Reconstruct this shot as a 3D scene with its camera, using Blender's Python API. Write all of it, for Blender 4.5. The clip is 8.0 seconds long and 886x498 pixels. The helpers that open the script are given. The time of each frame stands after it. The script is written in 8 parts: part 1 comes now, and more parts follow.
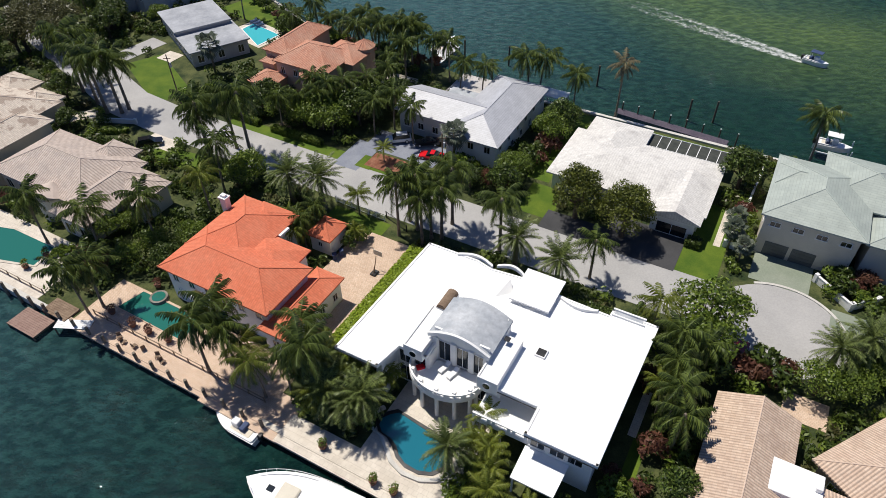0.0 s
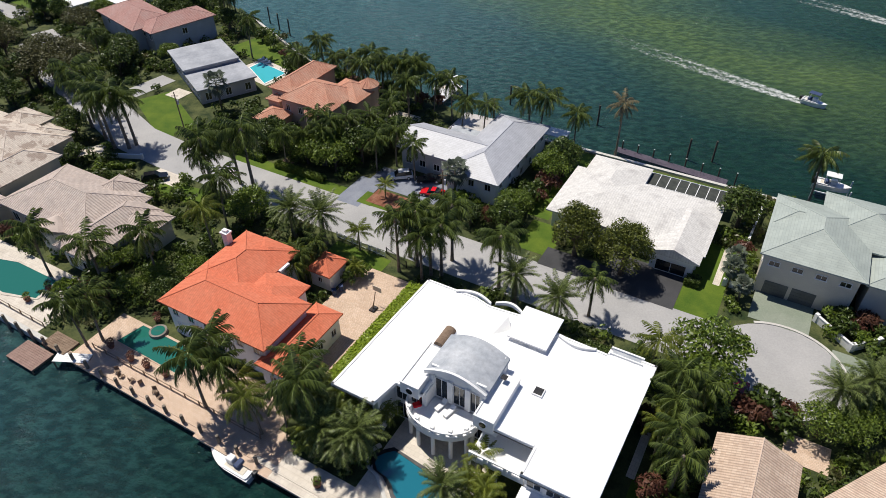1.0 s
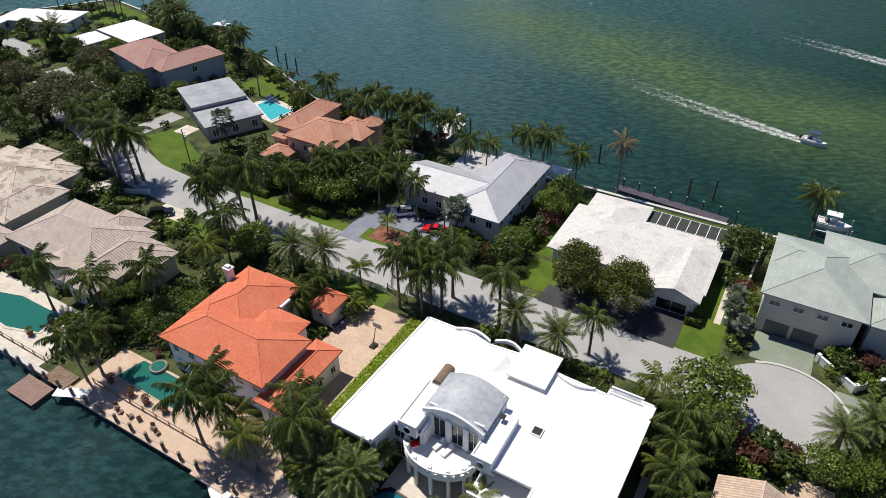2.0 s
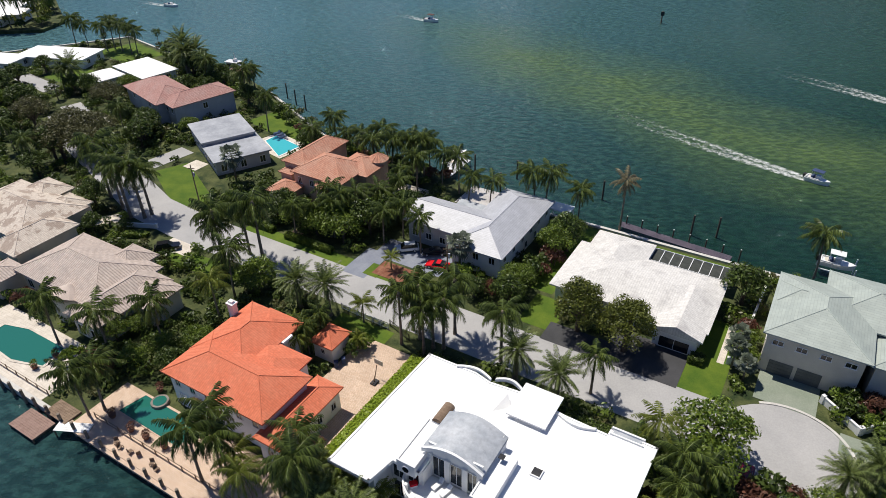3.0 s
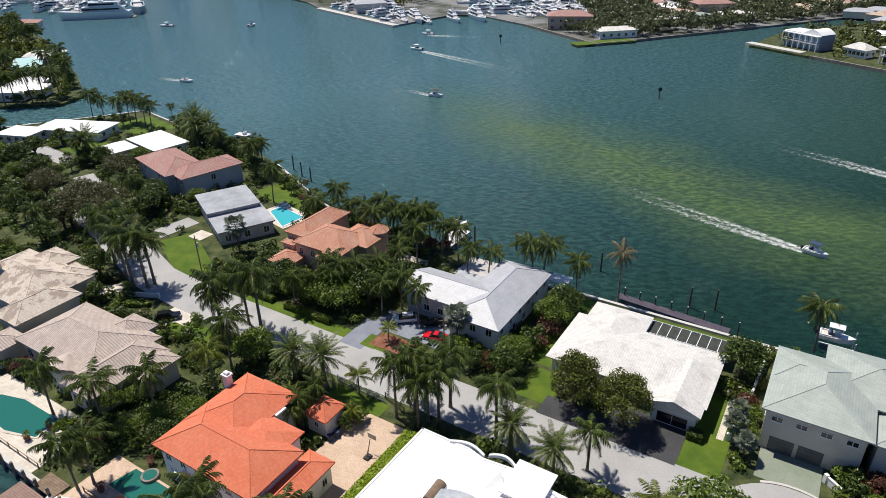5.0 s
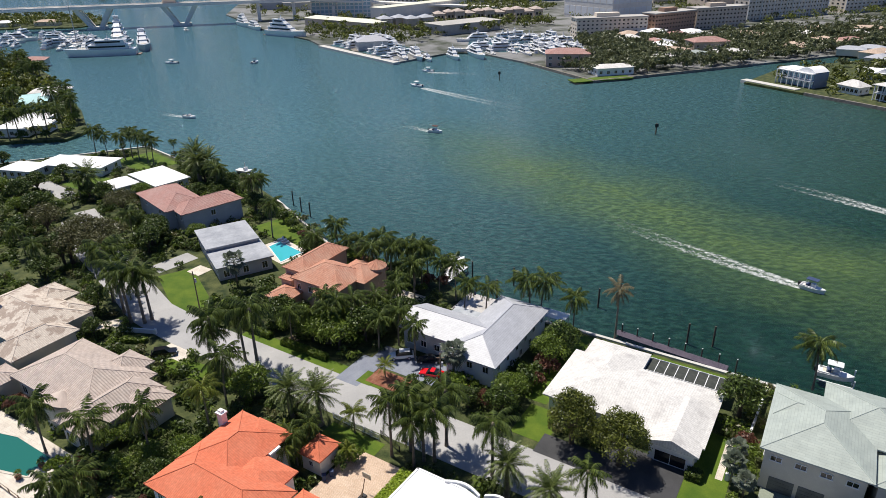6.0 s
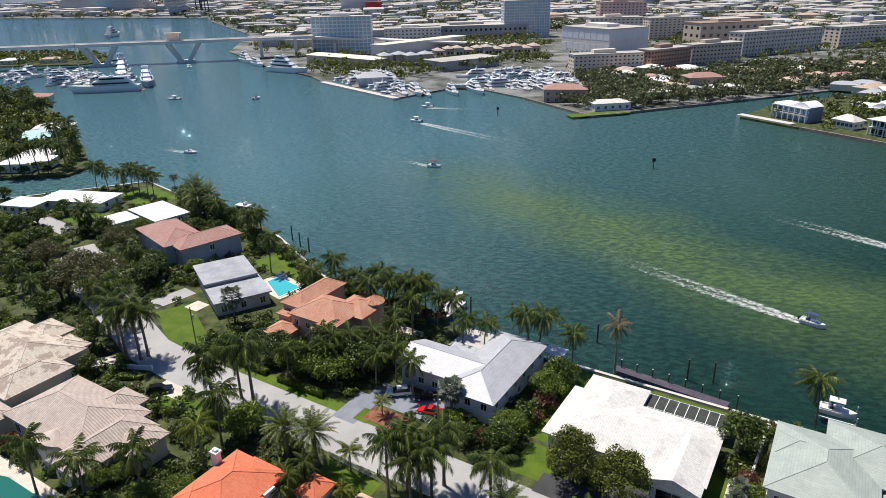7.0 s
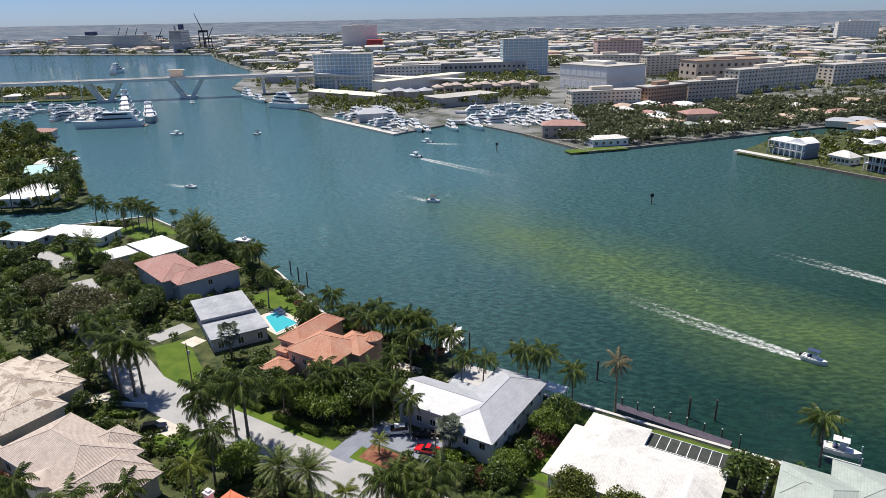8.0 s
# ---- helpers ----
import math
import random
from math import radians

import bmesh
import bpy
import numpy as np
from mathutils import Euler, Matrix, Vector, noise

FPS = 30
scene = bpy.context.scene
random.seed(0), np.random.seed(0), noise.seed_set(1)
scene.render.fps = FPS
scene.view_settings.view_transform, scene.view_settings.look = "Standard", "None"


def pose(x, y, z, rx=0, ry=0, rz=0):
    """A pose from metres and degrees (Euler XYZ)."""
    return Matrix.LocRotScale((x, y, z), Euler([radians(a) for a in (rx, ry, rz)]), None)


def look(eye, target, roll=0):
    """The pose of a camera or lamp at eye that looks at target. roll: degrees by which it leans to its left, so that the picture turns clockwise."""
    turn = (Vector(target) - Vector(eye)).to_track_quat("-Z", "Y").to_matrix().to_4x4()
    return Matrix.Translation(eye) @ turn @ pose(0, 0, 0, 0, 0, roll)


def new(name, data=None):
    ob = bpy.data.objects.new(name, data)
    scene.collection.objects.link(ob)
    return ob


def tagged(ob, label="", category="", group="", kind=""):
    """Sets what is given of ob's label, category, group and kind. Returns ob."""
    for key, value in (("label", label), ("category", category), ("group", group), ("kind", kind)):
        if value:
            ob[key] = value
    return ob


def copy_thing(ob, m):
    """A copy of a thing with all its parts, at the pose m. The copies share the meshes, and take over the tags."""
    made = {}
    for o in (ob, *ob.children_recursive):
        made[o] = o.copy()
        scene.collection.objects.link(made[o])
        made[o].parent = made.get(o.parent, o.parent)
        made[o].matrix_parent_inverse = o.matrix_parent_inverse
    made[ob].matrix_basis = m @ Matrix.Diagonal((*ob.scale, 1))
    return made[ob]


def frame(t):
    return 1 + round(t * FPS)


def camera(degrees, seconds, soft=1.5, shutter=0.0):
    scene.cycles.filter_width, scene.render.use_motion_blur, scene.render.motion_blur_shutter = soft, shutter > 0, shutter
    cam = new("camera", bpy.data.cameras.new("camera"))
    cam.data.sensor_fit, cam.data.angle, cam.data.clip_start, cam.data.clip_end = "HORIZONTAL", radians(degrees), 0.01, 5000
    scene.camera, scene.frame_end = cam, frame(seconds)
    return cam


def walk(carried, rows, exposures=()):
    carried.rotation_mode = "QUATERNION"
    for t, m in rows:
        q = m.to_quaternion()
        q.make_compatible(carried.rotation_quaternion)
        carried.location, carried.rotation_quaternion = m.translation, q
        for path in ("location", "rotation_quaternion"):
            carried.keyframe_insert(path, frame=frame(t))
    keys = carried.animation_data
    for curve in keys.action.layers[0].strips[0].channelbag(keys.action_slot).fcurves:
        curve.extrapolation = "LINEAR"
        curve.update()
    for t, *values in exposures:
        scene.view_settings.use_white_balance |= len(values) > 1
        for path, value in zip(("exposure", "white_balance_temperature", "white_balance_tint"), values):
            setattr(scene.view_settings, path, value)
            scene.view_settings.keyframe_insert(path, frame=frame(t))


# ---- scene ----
cam = camera(68.1, 8.0, soft=0.85)
PATH = [
    (0, (1.091, 0.276, 67.06), (1.051, 1.747, 65.705), -1.0),
    (0.5, (1.54, 0.203, 67.281), (1.492, 1.709, 65.965), -0.9),
    (1, (1.992, 0.195, 67.549), (1.935, 1.734, 66.274), -0.9),
    (1.5, (2.394, 0.15, 67.856), (2.329, 1.722, 66.621), -0.9),
    (3, (3.735, 0.116, 69.276), (3.632, 1.773, 68.16), -1.0),
    (3.5, (4.231, 0.023, 69.547), (4.118, 1.707, 68.474), -1.0),
    (4, (4.737, -0.015, 69.867), (4.616, 1.695, 68.838), -1.0),
    (4.5, (5.264, -0.095, 70.172), (5.136, 1.64, 69.186), -1.1),
    (6, (6.502, -0.237, 71.336), (6.366, 1.567, 70.483), -1.1),
    (6.5, (6.82, -0.18, 71.586), (6.682, 1.644, 70.778), -1.2),
    (7, (6.993, 0.018, 71.824), (6.855, 1.862, 71.062), -1.2),
    (7.5, (7.094, 0.237, 71.996), (6.956, 2.1, 71.283), -1.1),
    (8, (7.248, 0.409, 72.124), (7.11, 2.29, 71.458), -1.1),
]
walk(cam, [(t, look(eye, target, roll)) for t, eye, target, roll in PATH], [(0, -0.06), (4, 0.0), (8, 0.2)])

# ---- light ----
world = bpy.data.worlds.new("world")
scene.world = world
world.use_nodes = True
SUN_AZ, SUN_EL = -48.0, 66.0          # degrees from +y towards +x, and height
_n = world.node_tree.nodes
_sky = _n.new("ShaderNodeTexSky")
_sky.sky_type = 'NISHITA'
_sky.sun_disc = False
_sky.sun_elevation = radians(SUN_EL)
_sky.sun_rotation = radians(SUN_AZ)
_sky.air_density, _sky.dust_density, _sky.ozone_density = 0.7, 0.2, 4.0
_n["Background"].inputs[1].default_value = 0.082
_tint = _n.new("ShaderNodeMix")
_tint.data_type, _tint.blend_type = 'RGBA', 'MULTIPLY'
_tint.inputs[0].default_value = 1.0
# the air near the ground is a little bluer and dimmer than the zenith
_geo = _n.new("ShaderNodeTexCoord")
_up = _n.new("ShaderNodeSeparateXYZ")
_grad = _n.new("ShaderNodeValToRGB")
_grad.color_ramp.elements[0].position, _grad.color_ramp.elements[1].position = 0.0, 0.35
_grad.color_ramp.elements[0].color, _grad.color_ramp.elements[1].color = (0.62, 0.72, 1.0, 1.0), (0.78, 0.9, 1.1, 1.0)
world.node_tree.links.new(_geo.outputs["Generated"], _up.inputs[0])
world.node_tree.links.new(_up.outputs[2], _grad.inputs[0])
world.node_tree.links.new(_grad.outputs[0], _tint.inputs[7])
world.node_tree.links.new(_sky.outputs[0], _tint.inputs[6])
world.node_tree.links.new(_tint.outputs[2], _n["Background"].inputs[0])
sun = new("sun", bpy.data.lights.new("sun", 'SUN'))
sun.data.energy, sun.data.angle, sun.data.color = 5.0, radians(0.53), (1.0, 0.94, 0.84)
_d = Vector((math.sin(radians(SUN_AZ)) * math.cos(radians(SUN_EL)), math.cos(radians(SUN_AZ)) * math.cos(radians(SUN_EL)), math.sin(radians(SUN_EL))))
sun.matrix_world = look(_d * 200, (0, 0, 0))

# ---- materials ----
def nodes_of(name):
    m = bpy.data.materials.new(name)
    m.use_nodes = True
    t = m.node_tree
    return m, t, t.nodes["Principled BSDF"]


def rgb(c):
    return (c[0], c[1], c[2], 1.0)


def noise_node(t, coord, scale, detail=4.0, rough=0.6):
    n = t.nodes.new("ShaderNodeTexNoise")
    n.inputs["Scale"].default_value = scale
    n.inputs["Detail"].default_value = detail
    n.inputs["Roughness"].default_value = rough
    t.links.new(coord, n.inputs["Vector"])
    return n.outputs["Fac"]


def ramp(t, fac, lo, hi, c1, c2):
    r = t.nodes.new("ShaderNodeValToRGB")
    r.color_ramp.elements[0].position, r.color_ramp.elements[1].position = lo, hi
    r.color_ramp.elements[0].color, r.color_ramp.elements[1].color = rgb(c1), rgb(c2)
    t.links.new(fac, r.inputs[0])
    return r.outputs[0]


def mixed(t, fac, a, b, blend="MIX"):
    n = t.nodes.new("ShaderNodeMix")
    n.data_type, n.blend_type = 'RGBA', blend
    for sock, v in ((n.inputs[0], fac), (n.inputs[6], a), (n.inputs[7], b)):
        if isinstance(v, (int, float)):
            sock.default_value = v
        elif isinstance(v, tuple):
            sock.default_value = rgb(v)
        else:
            t.links.new(v, sock)
    return n.outputs[2]


def bumped(t, bsdf, height, strength, dist=0.05):
    b = t.nodes.new("ShaderNodeBump")
    b.inputs["Strength"].default_value, b.inputs["Distance"].default_value = strength, dist
    t.links.new(height, b.inputs["Height"])
    t.links.new(b.outputs[0], bsdf.inputs["Normal"])


def coords(t, kind="Object"):
    return t.nodes.new("ShaderNodeTexCoord").outputs[kind]


def surf(name, c1, c2, scale=0.4, rough=0.8, fine=6.0, bump=0.2, grime=0.25, metal=0.0, lo=0.35, hi=0.65, spec=0.4):
    """A worn surface: two colours in broad patches, fine grain, streaky grime and relief."""
    m, t, b = nodes_of(name)
    co = coords(t)
    broad = ramp(t, noise_node(t, co, scale, 6.0), lo, hi, c1, c2)
    grain = noise_node(t, co, fine, 5.0, 0.7)
    g = ramp(t, grain, 0.25, 0.7, (1 - grime, 1 - grime, 1 - grime), (1, 1, 1))
    t.links.new(mixed(t, 1.0, broad, g, "MULTIPLY"), b.inputs["Base Color"])
    b.inputs["Roughness"].default_value, b.inputs["Metallic"].default_value = rough, metal
    b.inputs["Specular IOR Level"].default_value = spec
    if bump:
        bumped(t, b, grain, bump)
    return m


def tiles(name, c1, c2, joint, w=0.32, h=0.42, stain=(0.5, 0.5, 0.5), amount=0.3, relief=0.8, edge=(0.42, 0.68)):
    """Roof tiles in rows along the slope, weathered in patches."""
    m, t, b = nodes_of(name)
    uv = coords(t, "UV")
    br = t.nodes.new("ShaderNodeTexBrick")
    br.offset = 0.0
    for k, v in (("Scale", 1.0), ("Brick Width", w), ("Row Height", h), ("Mortar Size", 0.02), ("Mortar Smooth", 0.8), ("Bias", 0.0)):
        br.inputs[k].default_value = v
    br.inputs["Color1"].default_value, br.inputs["Color2"].default_value, br.inputs["Mortar"].default_value = rgb(c1), rgb(c2), rgb(joint)
    t.links.new(uv, br.inputs["Vector"])
    co = coords(t)
    patch = ramp(t, noise_node(t, co, 0.35, 7.0, 0.65), edge[0], edge[1], (0, 0, 0), (1, 1, 1))
    col = mixed(t, patch, br.outputs["Color"], mixed(t, amount, br.outputs["Color"], stain))
    fine = ramp(t, noise_node(t, co, 2.2, 6.0, 0.7), 0.3, 0.7, (0.78, 0.78, 0.78), (1.05, 1.05, 1.05))
    b.inputs["Roughness"].default_value = 0.85
    wv = t.nodes.new("ShaderNodeTexWave")
    wv.wave_type, wv.bands_direction = 'BANDS', 'X'
    wv.inputs["Scale"].default_value = 1.0 / w * 0.314
    wv.inputs["Distortion"].default_value = 0.0
    t.links.new(uv, wv.inputs["Vector"])
    bumped(t, b, wv.outputs["Fac"], relief, 0.08)
    # shade in the valleys between barrels is put into the tile colour
    valley_shade = ramp(t, wv.outputs["Fac"], 0.0, 0.5, (1 - 0.4 * relief, 1 - 0.4 * relief, 1 - 0.4 * relief), (1, 1, 1))
    col = mixed(t, 1.0, col, valley_shade, "MULTIPLY")
    t.links.new(mixed(t, 1.0, col, fine, "MULTIPLY"), b.inputs["Base Color"])
    return m


def seams(name, c1, c2, pitch=0.45, rough=0.5, metal=0.0):
    """Sheet roofing with standing seams along the slope."""
    m, t, b = nodes_of(name)
    uv = coords(t, "UV")
    br = t.nodes.new("ShaderNodeTexBrick")
    br.offset = 0.5
    for k, v in (("Scale", 1.0), ("Brick Width", pitch * 4), ("Row Height", pitch), ("Mortar Size", 0.03), ("Mortar Smooth", 0.4), ("Bias", 0.0)):
        br.inputs[k].default_value = v
    br.inputs["Color1"].default_value, br.inputs["Color2"].default_value = rgb(c1), rgb(c2)
    br.inputs["Mortar"].default_value = rgb(tuple(v * 0.82 for v in c1))
    t.links.new(uv, br.inputs["Vector"])
    co = coords(t)
    f = ramp(t, noise_node(t, co, 0.5, 6.0, 0.7), 0.3, 0.7, (0.8, 0.8, 0.8), (1, 1, 1))
    t.links.new(mixed(t, 1.0, br.outputs["Color"], f, "MULTIPLY"), b.inputs["Base Color"])
    b.inputs["Roughness"].default_value, b.inputs["Metallic"].default_value = rough, metal
    bumped(t, b, br.outputs["Fac"], -0.4, 0.03)
    return m


def paving(name, c1, c2, joint, w=0.4, h=0.2, scale=0.3):
    m, t, b = nodes_of(name)
    co = coords(t)
    br = t.nodes.new("ShaderNodeTexBrick")
    for k, v in (("Scale", 1.0), ("Brick Width", w), ("Row Height", h), ("Mortar Size", 0.015), ("Mortar Smooth", 0.3), ("Bias", 0.0)):
        br.inputs[k].default_value = v
    br.inputs["Color1"].default_value, br.inputs["Color2"].default_value, br.inputs["Mortar"].default_value = rgb(c1), rgb(c2), rgb(joint)
    t.links.new(co, br.inputs["Vector"])
    f = ramp(t, noise_node(t, co, scale, 7.0, 0.7), 0.3, 0.7, (0.72, 0.7, 0.68), (1, 1, 1))
    t.links.new(mixed(t, 1.0, br.outputs["Color"], f, "MULTIPLY"), b.inputs["Base Color"])
    b.inputs["Roughness"].default_value = 0.8
    bumped(t, b, br.outputs["Fac"], -0.3, 0.02)
    return m


def leafy(name, c1, c2, c3):
    """Leaves: each its own green, each plant its own cast; light shines through."""
    m, t, b = nodes_of(name)
    geo = t.nodes.new("ShaderNodeNewGeometry")
    inf = t.nodes.new("ShaderNodeObjectInfo")
    col = ramp(t, geo.outputs["Random Per Island"], 0.1, 0.9, c1, c2)
    f = ramp(t, inf.outputs["Random"], 0.0, 1.0, (0, 0, 0), (0.55, 0.55, 0.55))
    col = mixed(t, f, col, c3)
    t.links.new(col, b.inputs["Base Color"])
    b.inputs["Roughness"].default_value = 0.42
    b.inputs["Specular IOR Level"].default_value = 0.36
    tr = t.nodes.new("ShaderNodeBsdfTranslucent")
    t.links.new(col, tr.inputs["Color"])
    mx = t.nodes.new("ShaderNodeMixShader")
    mx.inputs[0].default_value = 0.3
    t.links.new(b.outputs[0], mx.inputs[1])
    t.links.new(tr.outputs[0], mx.inputs[2])
    t.links.new(mx.outputs[0], t.nodes["Material Output"].inputs["Surface"])
    return m


def glassy(name, c, rough=0.08):
    m, t, b = nodes_of(name)
    b.inputs["Base Color"].default_value = rgb(c)
    b.inputs["Roughness"].default_value = rough
    b.inputs["Specular IOR Level"].default_value = 0.7
    return m


def water_mat(name):
    m, t, b = nodes_of(name)
    co = coords(t)
    map1 = t.nodes.new("ShaderNodeMapping")
    map1.inputs["Rotation"].default_value = (0, 0, radians(32))
    map1.inputs["Scale"].default_value = (0.55, 1.0, 1.0)
    t.links.new(co, map1.inputs["Vector"])
    # a broad band of stirred, greener water lies along the channel
    sep = t.nodes.new("ShaderNodeSeparateXYZ")
    t.links.new(co, sep.inputs[0])
    wob = noise_node(t, co, 0.012, 5.0, 0.6)

    def calc(op, a, c):
        n = t.nodes.new("ShaderNodeMath")
        n.operation = op
        for s, v in zip(n.inputs, (a, c)):
            if isinstance(v, (int, float)):
                s.default_value = v
            else:
                t.links.new(v, s)
        return n.outputs[0]
    # distance from the line of the plume, in metres
    along = calc('ADD', calc('MULTIPLY', sep.outputs[0], 0.79), calc('MULTIPLY', sep.outputs[1], 0.61))
    off = calc('ADD', along, calc('MULTIPLY', wob, 56.0))
    off = calc('ABSOLUTE', calc('SUBTRACT', off, 180.0), 0.0)
    plume = ramp(t, calc('DIVIDE', off, 36.0), 0.0, 0.95, (1, 1, 1), (0, 0, 0))
    length = calc('ADD', calc('MULTIPLY', sep.outputs[0], -0.61), calc('MULTIPLY', sep.outputs[1], 0.79))
    ends = ramp(t, calc('ABSOLUTE', calc('DIVIDE', calc('SUBTRACT', length, 115.0), 130.0), 0.0), 0.4, 1.0, (1, 1, 1), (0, 0, 0))
    plume = mixed(t, 1.0, plume, ends, "MULTIPLY")
    streak = ramp(t, noise_node(t, map1.outputs[0], 0.05, 6.0, 0.65), 0.3, 0.75, (0.5, 0.5, 0.5), (1.0, 1.0, 1.0))
    # the canal is clear and dark, the open channel more turbid
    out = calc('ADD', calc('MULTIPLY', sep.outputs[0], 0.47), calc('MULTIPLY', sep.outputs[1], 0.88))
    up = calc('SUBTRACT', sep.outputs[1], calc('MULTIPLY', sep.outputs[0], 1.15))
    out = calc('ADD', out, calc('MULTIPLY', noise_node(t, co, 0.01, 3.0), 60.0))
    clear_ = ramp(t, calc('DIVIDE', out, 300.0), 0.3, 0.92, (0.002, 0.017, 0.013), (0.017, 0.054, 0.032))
    # far water is painted paler and bluer in place of reflected sky
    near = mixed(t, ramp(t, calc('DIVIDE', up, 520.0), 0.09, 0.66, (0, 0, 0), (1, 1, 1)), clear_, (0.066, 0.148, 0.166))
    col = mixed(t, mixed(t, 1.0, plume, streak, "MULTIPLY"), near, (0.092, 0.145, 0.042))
    b.inputs["Roughness"].default_value = 0.03
    b.inputs["IOR"].default_value = 1.33
    w1 = noise_node(t, map1.outputs[0], 0.8, 5.0, 0.62)
    w2 = noise_node(t, map1.outputs[0], 0.1, 4.0, 0.55)
    w3 = noise_node(t, co, 1.9, 4.0, 0.6)
    h = calc('ADD', calc('ADD', w1, calc('MULTIPLY', w2, 0.7)), calc('MULTIPLY', w3, 0.4))
    bumped(t, b, h, 1.0, 0.62)
    # wave crests are painted lighter, troughs darker, in place of light on ripples
    crest_light = ramp(t, w1, 0.43, 0.6, (0.66, 0.69, 0.71), (1.56, 1.48, 1.4))
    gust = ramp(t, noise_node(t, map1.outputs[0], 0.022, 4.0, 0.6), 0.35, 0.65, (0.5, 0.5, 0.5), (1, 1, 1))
    t.links.new(mixed(t, gust, col, mixed(t, 1.0, col, crest_light, "MULTIPLY")), b.inputs["Base Color"])
    return m


M = {}
M["water"] = water_mat("channel_water")
M["soil"] = surf("garden_soil", (0.022, 0.042, 0.010), (0.12, 0.135, 0.045), 0.35, 0.95, 4.0, 0.8, 0.55)
M["grass"] = surf("lawn_grass", (0.06, 0.118, 0.008), (0.118, 0.175, 0.014), 0.25, 0.95, 5.0, 0.4, 0.3)
M["seawall"] = surf("seawall_concrete", (0.16, 0.14, 0.12), (0.3, 0.27, 0.24), 0.5, 0.9, 3.0, 0.3)
M["cap"] = surf("cap_concrete", (0.55, 0.53, 0.5), (0.66, 0.64, 0.6), 0.5, 0.85)
M["road"] = surf("road_concrete", (0.36, 0.355, 0.355), (0.44, 0.43, 0.425), 0.12, 0.9, 4.0, 0.15, 0.2)
M["asphalt"] = surf("dark_asphalt", (0.045, 0.046, 0.05), (0.07, 0.07, 0.075), 0.2, 0.9, 8.0, 0.2)
M["bluedrive"] = surf("blue_grey_paving", (0.2, 0.22, 0.28), (0.27, 0.29, 0.34), 0.25, 0.85, 5.0)
M["greendrive"] = surf("green_grey_drive", (0.22, 0.26, 0.2), (0.28, 0.31, 0.25), 0.2, 0.9, 5.0)
M["paver"] = paving("peach_pavers", (0.62, 0.45, 0.33), (0.7, 0.54, 0.42), (0.4, 0.3, 0.22))
M["palepaver"] = paving("pale_pavers", (0.66, 0.6, 0.52), (0.72, 0.66, 0.58), (0.45, 0.4, 0.34), 0.6, 0.6)
M["greypaver"] = paving("grey_deck", (0.5, 0.48, 0.47), (0.56, 0.54, 0.53), (0.35, 0.33, 0.32), 0.6, 0.6)
M["whitewall"] = surf("white_stucco", (0.78, 0.78, 0.77), (0.84, 0.84, 0.83), 0.3, 0.85, 8.0, 0.1, 0.08)
M["whiteroof"] = surf("white_membrane", (0.83, 0.83, 0.83), (0.87, 0.87, 0.87), 0.15, 0.7, 2.0, 0.08, 0.06)
M["greymembrane"] = surf("weathered_grey_membrane", (0.36, 0.39, 0.43), (0.55, 0.57, 0.6), 0.35, 0.7, 1.5, 0.15, 0.3)
M["cream"] = surf("cream_stucco", (0.62, 0.57, 0.48), (0.7, 0.65, 0.55), 0.3, 0.85, 8.0, 0.1, 0.12)
M["tanwall"] = surf("tan_stucco", (0.45, 0.37, 0.28), (0.52, 0.43, 0.33), 0.3, 0.85, 8.0, 0.1, 0.15)
M["pinkwall"] = surf("rose_stucco", (0.55, 0.4, 0.33), (0.62, 0.46, 0.38), 0.3, 0.85, 8.0, 0.1, 0.15)
M["greywall"] = surf("grey_stucco", (0.42, 0.43, 0.45), (0.52, 0.53, 0.55), 0.3, 0.85, 8.0, 0.1, 0.12)
M["red"] = tiles("red_clay_tiles", (0.64, 0.165, 0.08), (0.71, 0.195, 0.1), (0.59, 0.145, 0.07), stain=(0.72, 0.27, 0.16), amount=0.35, relief=0.22)
M["terracotta"] = tiles("terracotta_tiles", (0.57, 0.25, 0.16), (0.67, 0.33, 0.22), (0.42, 0.18, 0.12), stain=(0.72, 0.5, 0.38), amount=0.5)
M["tan"] = tiles("tan_barrel_tiles", (0.55, 0.45, 0.39), (0.64, 0.54, 0.48), (0.4, 0.31, 0.27), 0.45, 0.5, stain=(0.4, 0.34, 0.31), amount=0.55, relief=0.8)
M["tanpatch"] = tiles("patchy_bleached_tiles", (0.62, 0.53, 0.45), (0.7, 0.62, 0.53), (0.5, 0.42, 0.36), stain=(0.34, 0.26, 0.21), amount=0.8, relief=0.3, edge=(0.5, 0.54))
M["brown"] = tiles("sandy_brown_tiles", (0.62, 0.46, 0.35), (0.72, 0.56, 0.44), (0.5, 0.36, 0.27), 0.34, 0.5, stain=(0.46, 0.33, 0.26), amount=0.5)
M["rosetile"] = tiles("faded_rose_tiles", (0.45, 0.23, 0.2), (0.55, 0.31, 0.27), (0.3, 0.15, 0.12), stain=(0.55, 0.42, 0.38), amount=0.4)
M["greyroof"] = seams("grey_flat_tiles", (0.45, 0.46, 0.5), (0.5, 0.51, 0.55), 0.35)
M["greenroof"] = seams("pale_green_sheet", (0.38, 0.425, 0.39), (0.42, 0.465, 0.42), 0.42)
M["paleroof"] = tiles("bleached_white_tiles", (0.68, 0.66, 0.63), (0.74, 0.72, 0.69), (0.58, 0.56, 0.54), 0.4, 0.42, stain=(0.44, 0.42, 0.41), amount=0.6, relief=0.2, edge=(0.5, 0.66))
